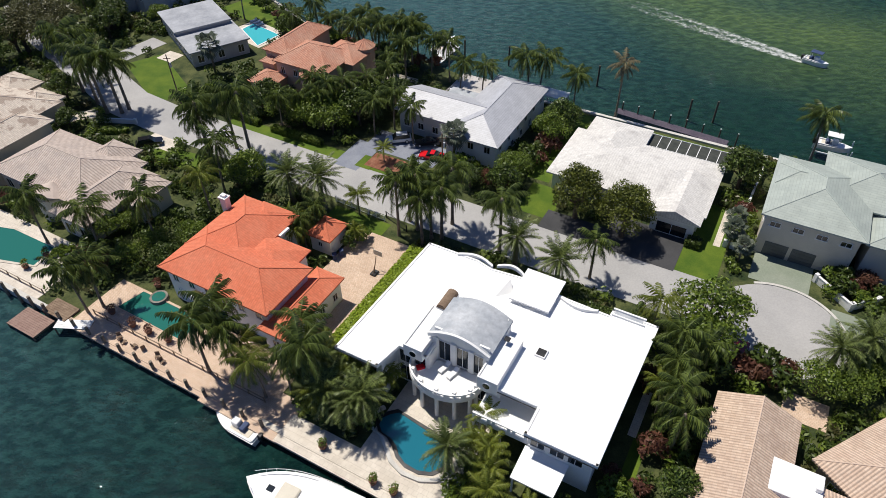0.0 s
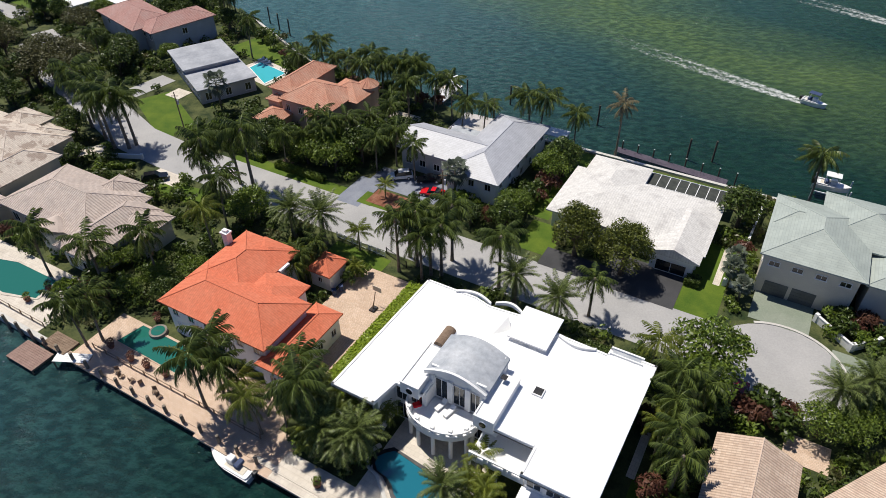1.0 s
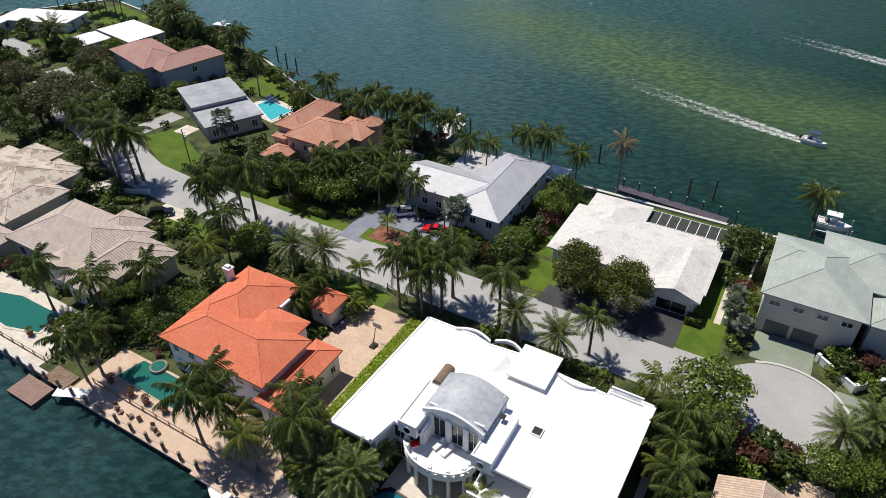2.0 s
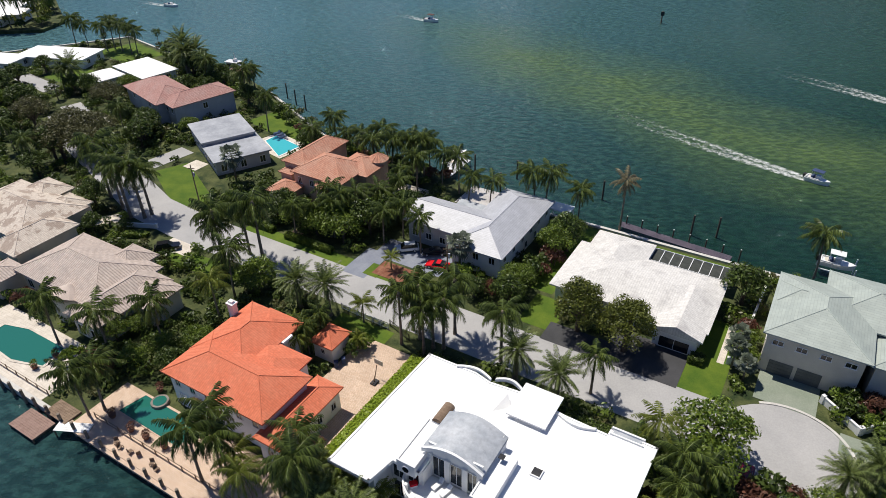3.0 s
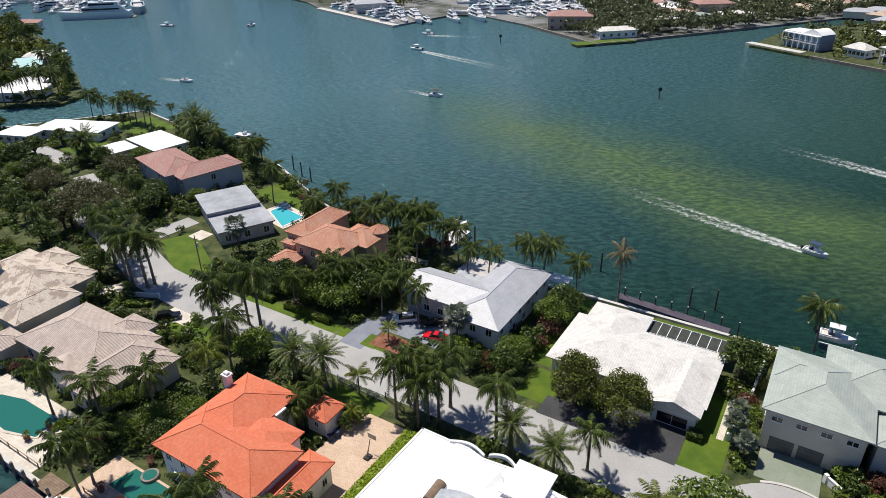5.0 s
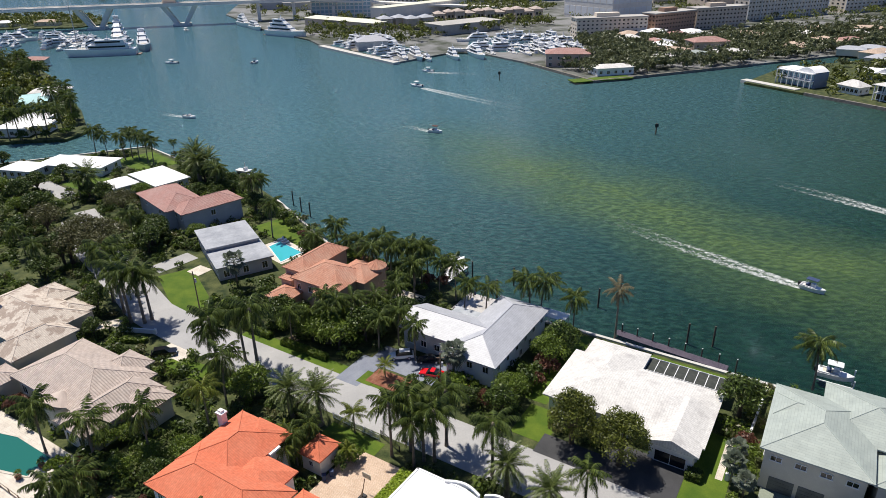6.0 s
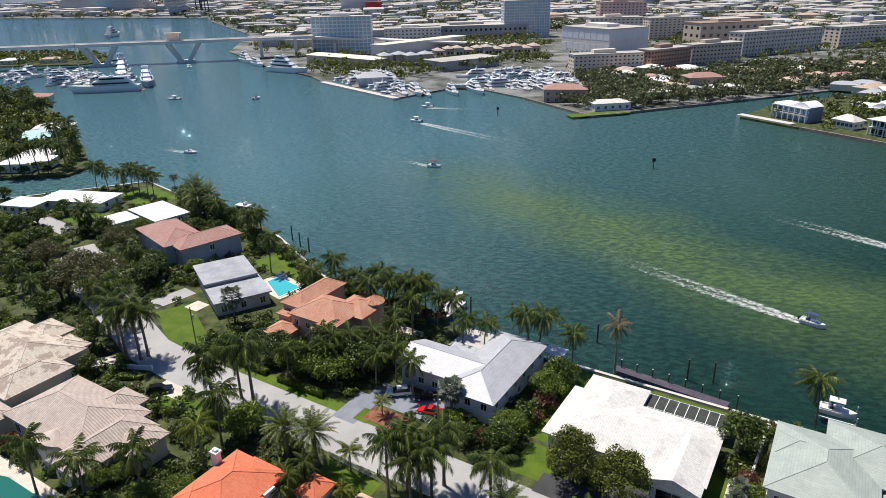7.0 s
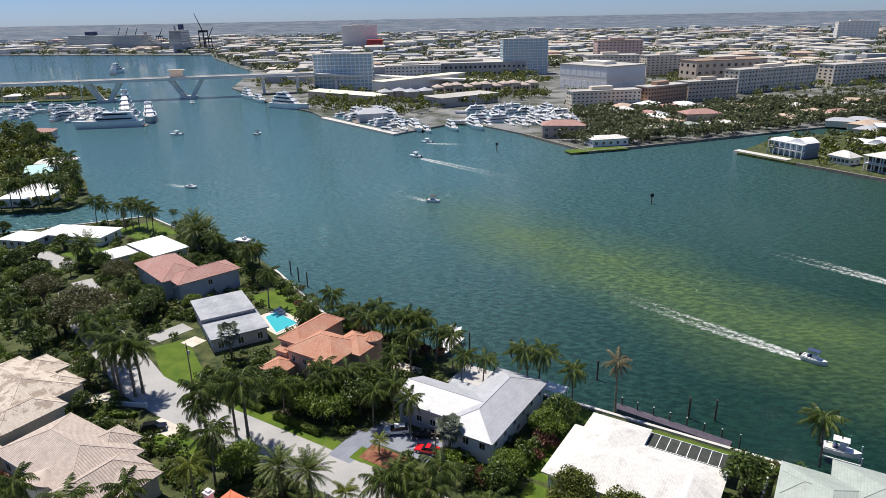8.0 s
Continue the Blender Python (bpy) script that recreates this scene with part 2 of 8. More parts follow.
M["bluegreyroof"] = surf("blue_grey_membrane", (0.3, 0.315, 0.35), (0.44, 0.455, 0.49), 0.25, 0.75, 1.5, 0.1, 0.25)
M["leafwarm"] = leafy("warm_green_leaves", (0.04, 0.055, 0.01), (0.2, 0.225, 0.04), (0.12, 0.14, 0.026))
M["glass"] = glassy("dark_window_glass", (0.015, 0.02, 0.025))
M["blueglass"] = glassy("blue_tower_glass", (0.34, 0.5, 0.57), 0.12)
M["frame"] = surf("white_frame", (0.75, 0.75, 0.75), (0.8, 0.8, 0.8), 1.0, 0.5, 8.0, 0.0, 0.05)
M["darkmetal"] = surf("dark_metal", (0.03, 0.03, 0.035), (0.06, 0.06, 0.06), 1.0, 0.45, 8.0, 0.05, 0.2, 0.6)
M["screen"] = surf("dark_patio_screen", (0.03, 0.035, 0.03), (0.06, 0.065, 0.055), 1.0, 0.7, 12.0, 0.1)
M["mulch"] = surf("red_brown_mulch", (0.2, 0.07, 0.04), (0.34, 0.16, 0.1), 0.8, 0.95, 4.0, 0.4, 0.4)
M["wood"] = surf("weathered_wood", (0.18, 0.12, 0.08), (0.28, 0.2, 0.14), 1.5, 0.85, 9.0, 0.3)
M["dockwood"] = surf("grey_brown_decking", (0.27, 0.17, 0.14), (0.34, 0.23, 0.19), 1.5, 0.85, 9.0, 0.3)
M["pooldark"] = glassy("green_pool_water", (0.02, 0.14, 0.11), 0.05)
M["poolblue"] = glassy("turquoise_pool_water", (0.06, 0.45, 0.50), 0.06)
M["poolteal"] = glassy("teal_pool_water", (0.015, 0.15, 0.21), 0.05)
M["gel"] = surf("white_gelcoat", (0.78, 0.78, 0.78), (0.82, 0.82, 0.82), 0.5, 0.25, 6.0, 0.0, 0.05)
# door grey is darkened to hold the shade under the eave
M["shadedoor"] = surf("shaded_grey_door", (0.1, 0.11, 0.11), (0.15, 0.16, 0.16), 0.4, 0.6)
M["navy"] = surf("navy_canvas", (0.03, 0.05, 0.12), (0.05, 0.08, 0.18), 1.0, 0.7)
M["bark"] = surf("palm_bark", (0.16, 0.13, 0.1), (0.3, 0.26, 0.21), 1.2, 0.9, 7.0, 0.5)
M["barkdark"] = surf("tree_bark", (0.08, 0.06, 0.045), (0.14, 0.11, 0.085), 1.2, 0.9, 7.0, 0.5)
M["frond"] = leafy("palm_fronds", (0.014, 0.030, 0.006), (0.165, 0.215, 0.045), (0.091, 0.124, 0.029))
M["datefrond"] = leafy("date_fronds", (0.035, 0.055, 0.014), (0.23, 0.285, 0.085), (0.13, 0.165, 0.05))
M["paleleaf"] = leafy("silver_fan_leaves", (0.095, 0.114, 0.085), (0.162, 0.190, 0.142), (0.095, 0.123, 0.076))
M["yellowfrond"] = leafy("yellow_green_fronds", (0.103, 0.138, 0.017), (0.230, 0.252, 0.040), (0.138, 0.173, 0.035))
M["dryfrond"] = leafy("dry_fronds", (0.16, 0.13, 0.07), (0.26, 0.22, 0.13), (0.2, 0.18, 0.1))
M["leaf"] = leafy("broad_leaves", (0.012, 0.029, 0.006), (0.134, 0.192, 0.035), (0.058, 0.086, 0.019))
M["leafbright"] = leafy("bright_leaves", (0.045, 0.086, 0.011), (0.216, 0.288, 0.041), (0.126, 0.180, 0.027))
# far leaves are paled and greyed in colour to stand in for haze
M["hazeleaf"] = leafy("haze_paled_leaves", (0.06, 0.075, 0.03), (0.17, 0.19, 0.085), (0.12, 0.135, 0.07))
M["leafolive"] = leafy("olive_leaves", (0.068, 0.074, 0.024), (0.135, 0.135, 0.047), (0.121, 0.115, 0.054))
M["hedge"] = leafy("hedge_leaves", (0.2, 0.28, 0.018), (0.36, 0.46, 0.045), (0.26, 0.35, 0.035))
M["leafred"] = leafy("reddish_leaves", (0.1, 0.04, 0.03), (0.2, 0.09, 0.06), (0.13, 0.07, 0.04))
for _k, _c in (("red", (0.66, 0.19, 0.1)), ("terracotta", (0.66, 0.34, 0.23)), ("tan", (0.6, 0.5, 0.44)), ("tanpatch", (0.66, 0.57, 0.49)), ("brown", (0.68, 0.52, 0.41)), ("rosetile", (0.55, 0.32, 0.28)), ("greyroof", (0.47, 0.48, 0.52)), ("greenroof", (0.44, 0.49, 0.45)), ("paleroof", (0.74, 0.72, 0.7))):
    M[_k + "_cap"] = surf(_k + "_ridge", tuple(0.92 * v for v in _c), tuple(1.04 * v for v in _c), 0.8, 0.85, 5.0, 0.2, 0.2)

# ---- helpers for meshes ----
ROT = -28.0                                  # the plots lie along the shore


def uvturn(u, v):
    a = radians(ROT)
    return (u * math.cos(a) - v * math.sin(a), u * math.sin(a) + v * math.cos(a))


def link_mesh(name, verts, faces, mat, parent=None, label="", uvs=None, m=None, smooth=False):
    me = bpy.data.meshes.new(name)
    me.from_pydata([tuple(v) for v in verts], [], [tuple(f) for f in faces])
    if uvs is not None:
        lay = me.uv_layers.new(name="uv")
        lay.data.foreach_set("uv", [c for f in uvs for p in f for c in p])
    if smooth:
        me.polygons.foreach_set("use_smooth", [True] * len(me.polygons))
    me.materials.append(M[mat])
    me.update()
    ob = new(name, me)
    if parent is not None:
        ob.parent = parent
    if m is not None:
        ob.matrix_basis = m
    if label:
        ob["label"] = label
    return ob


def part(name, bm, mat, parent, label="", m=None, smooth=False):
    me = bpy.data.meshes.new(name)
    bm.normal_update()
    bm.to_mesh(me)
    bm.free()
    if smooth:
        me.polygons.foreach_set("use_smooth", [True] * len(me.polygons))
    me.materials.append(M[mat])
    ob = new(name, me)
    if parent is not None:
        ob.parent = parent
    if m is not None:
        ob.matrix_basis = m
    if label:
        ob["label"] = label
    return ob


def share(name, ob, parent, m):
    o = new(name, ob.data)
    o.parent = parent
    o.matrix_basis = m
    return o


def thing(name, label, category, x=0, y=0, z=0, rot=0, group="", kind=""):
    e = new(name)
    e.matrix_basis = pose(x, y, z, 0, 0, rot)
    e.empty_display_size = 0.5
    return tagged(e, label, category, group, kind)


def box(bm, x0, x1, y0, y1, z0, z1, bevel=0.0):
    vs = [bm.verts.new((x, y, z)) for z in (z0, z1) for x, y in ((x0, y0), (x1, y0), (x1, y1), (x0, y1))]
    fs = [bm.faces.new([vs[i] for i in f]) for f in ((3, 2, 1, 0), (4, 5, 6, 7), (0, 1, 5, 4), (1, 2, 6, 5), (2, 3, 7, 6), (3, 0, 4, 7))]
    if bevel:
        es = list({e for f in fs for e in f.edges})
        bmesh.ops.bevel(bm, geom=es, offset=bevel, segments=1, affect='EDGES')
    return bm


def boxes(*bs, bevel=0.0):
    bm = bmesh.new()
    for b in bs:
        box(bm, *b, bevel=bevel)
    return bm


def tube(bm, p0, p1, r0, r1, n=8, cap=True):
    p0, p1 = Vector(p0), Vector(p1)
    d = (p1 - p0).normalized()
    a = d.orthogonal().normalized()
    b = d.cross(a)
    rings = []
    for p, r in ((p0, r0), (p1, r1)):
        rings.append([bm.verts.new(p + (a * math.cos(2 * math.pi * i / n) + b * math.sin(2 * math.pi * i / n)) * r) for i in range(n)])
    for i in range(n):
        bm.faces.new((rings[0][i], rings[0][(i + 1) % n], rings[1][(i + 1) % n], rings[1][i]))
    if cap:
        bm.faces.new(rings[1])
        bm.faces.new(rings[0][::-1])
    return bm


def prism(bm, pts, z0, z1):
    lo = [bm.verts.new((x, y, z0)) for x, y in pts]
    hi = [bm.verts.new((x, y, z1)) for x, y in pts]
    n = len(pts)
    bm.faces.new(hi)
    bm.faces.new(lo[::-1])
    for i in range(n):
        bm.faces.new((lo[i], lo[(i + 1) % n], hi[(i + 1) % n], hi[i]))
    bmesh.ops.recalc_face_normals(bm, faces=bm.faces)
    return bm


KEEP = []                                     # places that plants keep clear of: cx, cy, half width, half depth, turn


def clear(cx, cy, hw, hd, rot=ROT):
    KEEP.append((cx, cy, hw, hd, radians(rot)))


FOOT = []                                     # the walls of the houses, in the same form


def is_clear(x, y, margin=0.0, zones=KEEP):
    for cx, cy, hw, hd, a in zones:
        dx, dy = x - cx, y - cy
        u, v = dx * math.cos(a) + dy * math.sin(a), -dx * math.sin(a) + dy * math.cos(a)
        if abs(u) < hw + margin and abs(v) < hd + margin:
            return False
    return True


def slab(name, mat, x, y, w, d, z0, z1, label, rot=ROT, kind="structure", keep=True, category=""):
    """A level slab of paving, lawn or decking."""
    bm = boxes((-w / 2, w / 2, -d / 2, d / 2, z0, z1))
    o = part(name, bm, mat, None, m=pose(x, y, 0, 0, 0, rot))
    if keep:
        clear(x, y, w / 2, d / 2, rot)
    return tagged(o, label, category or name, kind=kind)


def flat(name, mat, pts, z0, z1, label, category="", kind="structure"):
    o = part(name, prism(bmesh.new(), pts, z0, z1), mat, None)
    return tagged(o, label, category or name, kind=kind)


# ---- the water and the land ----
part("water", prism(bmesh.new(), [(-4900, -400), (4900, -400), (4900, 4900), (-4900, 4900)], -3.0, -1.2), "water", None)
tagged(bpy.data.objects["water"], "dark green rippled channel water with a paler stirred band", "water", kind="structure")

flat("ground", "soil", [(-300, 190), (-171.7, 122), (150, -48), (260, -108), (330, -40), (160, 42), (75, 86.8), (51.1, 99.2), (26.5, 112.3), (9, 121), (-3.9, 133), (-14, 141), (-34, 151.5), (-57.9, 184), (-75, 204), (-97, 216), (-127, 241), (-139, 234.5), (-172, 218), (-330, 235)], -3.0, 0.0,
     "garden soil of the residential island between canal and channel", "ground")
FARLAND = [(29, 431), (64, 369), (162, 417), (185, 428), (330, 500), (900, 330), (4800, 0), (4800, 4850), (-4800, 4850), (-4800, 1950), (-1271, 1707), (-760, 1567), (-640, 1555), (-560, 1380), (-352, 1010), (-290, 760), (-204, 621), (-140, 545), (-122.5, 512), (-54.6, 433), (-20, 475), (0, 470)]
flat("far_ground", "soil", FARLAND, -3.0, -0.1,
     "wooded mainland shore reaching to the horizon", "ground")
flat("ground_right", "soil", [(142, 364), (185, 300), (420, 20), (900, 180), (330, 470), (178, 407)], -3.0, -0.1, "planted shore of the neighbouring canal island", "ground")
flat("ground_left", "soil", [(-193, 247), (-167, 251.6), (-165.3, 265), (-190, 302), (-250, 375), (-263, 393), (-316, 448), (-700, 460), (-700, 255)], -3.0, -0.1, "planted shore of the isle across the inlet", "ground")
flat("ground_marina", "soil", [(-470, 640), (-400, 650), (-385, 690), (-440, 750), (-900, 850), (-900, 640)], -3.0, -0.1, "low wooded spit beside the marina", "ground")
# distant land rises gently into the horizon
_bm = bmesh.new()
_ang = [radians(0.5 * k) for k in range(-128, 129)]
_rs = random.Random(12)
_rows = []
for r, z in ((3350, -0.6), (3800, 18), (4300, 41), (4700, 62), (4790, 65)):
    _rows.append([_bm.verts.new((r * math.sin(a), r * math.cos(a), z + (_rs.uniform(0, 2.2) if r > 4750 else 0))) for a in _ang])
for lo, hi in zip(_rows, _rows[1:]):
    for i in range(len(_ang) - 1):
        _bm.faces.new((lo[i + 1], lo[i], hi[i], hi[i + 1]))
bmesh.ops.recalc_face_normals(_bm, faces=_bm.faces)
# blue-grey haze over the distant land is put into the backdrop's colour
M["distance"] = surf("painted_haze_land", (0.1, 0.135, 0.18), (0.185, 0.21, 0.25), 0.012, 1.0, 0.05, 0.0, 0.45, lo=0.42, hi=0.62)
tagged(part("backdrop", _bm, "distance", None), "backdrop of wooded land at the horizon with painted blue-grey haze", "backdrop", kind="structure")

# ---- buildings: shared pieces ----
def roof_mesh(w, d, h, over=0.6, gable=False, thick=0.22):
    """Hip or gable roof over a w by d block, eaves at z = 0, ridge along the longer side. Returns verts, faces, uvs."""
    W, D = w / 2 + over, d / 2 + over
    swap = D > W
    if swap:
        W, D = D, W
    r = W if gable else max(W - D, 0.02)
    vs = [(-W, -D, 0), (W, -D, 0), (W, D, 0), (-W, D, 0), (-r, 0, h), (r, 0, h)]
    vs += [(x, y, z - thick) for x, y, z in vs[:4]]
    fs = [(0, 1, 5, 4), (2, 3, 4, 5), (1, 2, 5), (3, 0, 4), (6, 7, 1, 0), (7, 8, 2, 1), (8, 9, 3, 2), (9, 6, 0, 3), (9, 8, 7, 6)]
    if swap:
        vs = [(-y, x, z) for x, y, z in vs]
    uvs = []
    for f in fs:
        p = [Vector(vs[i]) for i in f]
        e = (p[1] - p[0]).normalized()
        n = (p[1] - p[0]).cross(p[2] - p[0])
        up = n.cross(e).normalized() if n.length > 1e-9 else Vector((0, 0, 1))
        uvs.append([((q - p[0]).dot(e) + 50, (q - p[0]).dot(up) + 50) for q in p])
    return vs, fs, uvs


def ridge_caps(parent, vs, mat, gable):
    """Rounded cap tiles along ridge and hips."""
    bm = bmesh.new()
    V_ = [Vector(v) for v in vs]
    pairs = [(4, 5)] if gable else [(4, 5), (0, 4), (3, 4), (1, 5), (2, 5)]
    for a, b in pairs:
        if (V_[a] - V_[b]).length > 0.3:
            tube(bm, V_[a], V_[b], 0.085, 0.085, 6)
    return part("ridge_cap", bm, mat + "_cap", parent)


WINDOWS = {}


def window(parent, x, y, z, w, h, yaw, dark="glass", bars=1, name="window"):
    """A window that stands on a wall at x, y, z (sill's middle), facing -y turned by yaw."""
    key = (round(w, 2), round(h, 2), dark, bars)
    if key not in WINDOWS:
        t = 0.09
        bm = boxes((-w / 2, -w / 2 + t, -0.07, 0.02, 0, h), (w / 2 - t, w / 2, -0.07, 0.02, 0, h), (-w / 2, w / 2, -0.07, 0.02, h - t, h), (-w / 2 - 0.08, w / 2 + 0.08, -0.12, 0.02, -0.06, t))
        for i in range(1, bars + 1):
            xx = -w / 2 + w * i / (bars + 1)
            box(bm, xx - 0.035, xx + 0.035, -0.055, 0.02, t, h - t)
        f = part(name, bm, "frame", parent)
        p = part("pane", boxes((-w / 2 + t, w / 2 - t, -0.03, 0.015, t, h - t)), dark, f)
        WINDOWS[key] = (f, p)
        f.matrix_basis = pose(x, y, z, 0, 0, yaw)
        return f
    f0, p0 = WINDOWS[key]
    f = share(name, f0, parent, pose(x, y, z, 0, 0, yaw))
    share("pane", p0, f, Matrix())
    return f


def block(house, cx, cy, w, d, z0, z1, wall, roof=None, h=2.0, over=0.6, gable=False, wins=(), caps=None, turn=0.0):
    """A storey block of a house: wall, roof, windows. wins: (side, how many, width, height, sill)."""
    m = pose(cx, cy, 0, 0, 0, turn)
    g = house.matrix_basis @ m
    clear(g.translation.x, g.translation.y, w / 2 + over * 0.7, d / 2 + over * 0.7, math.degrees(g.to_euler().z))
    FOOT.append((g.translation.x, g.translation.y, w / 2, d / 2, g.to_euler().z))
    wa = part("wall", boxes((-w / 2, w / 2, -d / 2, d / 2, z0, z1)), wall, house, m=m)
    if roof:
        vs, fs, uvs = roof_mesh(w, d, h, over, gable)
        vs = [(x, y, z + z1 + 0.2) for x, y, z in vs]
        link_mesh("roof", vs, fs, roof, house, uvs=uvs, m=m)
        if caps:
            c = ridge_caps(house, vs, caps, gable)
            c.matrix_basis = m
    for side, n, ww, hh, sill in wins:
        L = w if side in "sn" else d
        for i in range(n):
            o = -L / 2 + L * (i + 0.5) / n
            x, y, yaw = {"s": (o, -d / 2, 0), "n": (o, d / 2, 180), "w": (-w / 2, o, -90), "e": (w / 2, o, 90)}[side]
            p = m @ Vector((x, y, 0))
            window(house, p.x, p.y, z0 + sill, ww, hh, yaw + turn)
    return wa


def house(label, x, y, rot=ROT, name="house"):
    return thing(name, label, "house", x, y, 0, rot)


def at_plot(o, u, v):
    """World place of a point u, v of the plot whose origin is o."""
    a, b = uvturn(u, v)
    return o[0] + a, o[1] + b


# ---- the white villa ----
VILLA = (6, 50)
villa = house("large white flat-roofed villa with curved balcony and arched pavilion", *VILLA, name="white_villa")
clear(*VILLA, 16.8, 11.2)
clear(*at_plot(VILLA, 10, -12), 4, 4)
# walls of the two storeys, left, right and middle wings
part("wall", boxes((-15.3, -10.4, -9.2, 10.0, 0, 6.6)), "whitewall", villa)
part("wall", boxes((-10.4, -5.9, -5.9, 10.0, 0, 6.6)), "whitewall", villa)
part("wall", boxes((-5.9, 1.2, -4.2, 10.0, 0, 3.75), (-5.9, 1.2, -3.3, 10.0, 3.75, 6.6)), "whitewall", villa)
part("wall", boxes((1.2, 8.1, -6.0, 10.0, 0, 3.7), (1.2, 8.1, -2.6, 10.0, 3.7, 6.6)), "whitewall", villa)
part("wall", boxes((8.1, 15.2, -9.4, 10.0, 0, 6.6)), "whitewall", villa)
# flat roof slabs with a low raised rim
ROOF = [(-16.2, -10.2), (-10.3, -10.2), (-9.6, -6.5), (-6.0, -6.5), (-6.0, -3.3), (1.0, -3.3), (1.0, -6.6), (7.8, -6.6), (7.8, -10.2), (15.8, -10.2), (16.2, 10.6), (10.5, 10.8), (10.4, 9.6), (5.0, 9.8), (-1.5, 10.6), (-5.7, 10.2), (-8.0, 10.8), (-15.4, 10.8)]
part("roof", prism(bmesh.new(), ROOF, 6.6, 7.0), "whiteroof", villa)
_bm = bmesh.new()
for (ax, ay), (bx, by) in zip(ROOF, ROOF[1:] + ROOF[:1]):
    L = math.hypot(bx - ax, by - ay)
    a = math.atan2(by - ay, bx - ax)
    m = Matrix.Translation((ax, ay, 0)) @ Matrix.Rotation(a, 4, 'Z')
    n0 = len(_bm.verts)
    box(_bm, 0, L, 0.02, 0.3, 7.0, 7.1)
    _bm.verts.ensure_lookup_table()
    for vv in _bm.verts[n0:]:
        vv.co = m @ vv.co
part("roof_rim", _bm, "whiteroof", villa)


def drip_edge(parent, x0, x1, y, z):
    part("drip_edge", boxes((x0, x1, y - 0.06, y, z - 0.12, z)), "darkmetal", parent)


drip_edge(villa, -16.2, -10.3, -10.2, 6.66)
drip_edge(villa, 7.8, 15.8, -10.2, 6.66)
drip_edge(villa, 1.0, 7.8, -6.6, 6.66)
# arched pavilion: three openings and a barrel roof
_bm = bmesh.new()
N = 14
for y0, y1, zt, th, wid in ((-4.2, 1.9, 0.0, 0.35, 7.9),):
    prof = [(-wid / 2 - 2.95 + wid * i / N, 8.75 + 1.3 * math.sin(math.pi * i / N)) for i in range(N + 1)]
    for (xa, za), (xb, zb) in zip(prof, prof[1:]):
        v = [_bm.verts.new(p) for p in ((xa, y0, za), (xb, y0, zb), (xb, y1, zb), (xa, y1, za), (xa, y0, za - th), (xb, y0, zb - th), (xb, y1, zb - th), (xa, y1, za - th))]
        for f in ((0, 1, 2, 3), (7, 6, 5, 4), (4, 5, 1, 0), (6, 7, 3, 2)):
            _bm.faces.new([v[i] for i in f])
bmesh.ops.remove_doubles(_bm, verts=_bm.verts, dist=0.001)
bmesh.ops.recalc_face_normals(_bm, faces=_bm.faces)
part("pavilion_roof", _bm, "greymembrane", villa, "weathered grey barrel roof")
_bm = bmesh.new()
for i in range(N):
    (xa, za), (xb, zb) = prof[i], prof[i + 1]
    v = [_bm.verts.new(p) for p in ((xa, -4.5, za + 0.12), (xb, -4.5, zb + 0.12), (xb, -4.2, zb + 0.12), (xa, -4.2, za + 0.12), (xa, -4.5, za - 0.5), (xb, -4.5, zb - 0.5), (xb, -4.2, zb - 0.5), (xa, -4.2, za - 0.5))]
    for f in ((0, 1, 2, 3), (7, 6, 5, 4), (4, 5, 1, 0), (6, 7, 3, 2)):
        _bm.faces.new([v[j] for j in f])
bmesh.ops.remove_doubles(_bm, verts=_bm.verts, dist=0.001)
part("arched_fascia", _bm, "whitewall", villa)
part("wall", boxes((-6.3, 0.6, 1.4, 1.7, 6.9, 9.0), (-6.6, -6.3, -4.0, 1.7, 6.9, 8.8), (0.6, 0.9, -4.0, 1.7, 6.9, 8.8)), "whitewall", villa)
part("wall", boxes((-6.3, 0.7, -3.85, -3.6, 7.7, 9.5), *[(x, x + 0.7, -4.15, -3.65, 4.2, 8.0) for x in (-6.5, -4.1, -1.8, 0.1)]), "whitewall", villa, "white piers of the pavilion front")
for x in (-4.95, -2.6, -0.5):
    window(villa, x, -3.9, 4.3, 1.65, 3.4, 0, "glass", 1, name="glass_door")
# two boxes with round windows
for x0, x1, xw in ((-8.9, -6.4, -7.6), (0.6, 3.1, 1.8)):
    part("wall", boxes((x0, x1, -6.75, 0.3, 6.15, 7.9), bevel=0.03), "whitewall", villa)
    part("roof_rim", boxes((x0, x0 + 0.2, -6.75, 0.3, 7.9, 8.05), (x1 - 0.2, x1, -6.75, 0.3, 7.9, 8.05), (x0 + 0.2, x1 - 0.2, -6.75, -6.55, 7.9, 8.05)), "whitewall", villa)
    part("wall", boxes((x0, x1, -5.7, -4.2, 4.2, 6.15)), "whitewall", villa)
    _bm = tube(bmesh.new(), (xw, -6.85, 7.05), (xw, -6.7, 7.05), 0.52, 0.52, 18)
    rw = part("round_window", _bm, "frame", villa)
    part("pane", tube(bmesh.new(), (xw, -6.88, 7.05), (xw, -6.7, 7.05), 0.42, 0.42, 18), "glass", rw)
# curved balcony on columns
def arc_pts(cx, cy, rx, ry, a0, a1, n):
    return [(cx + rx * math.cos(radians(a0 + (a1 - a0) * i / n)), cy + ry * math.sin(radians(a0 + (a1 - a0) * i / n))) for i in range(n + 1)]


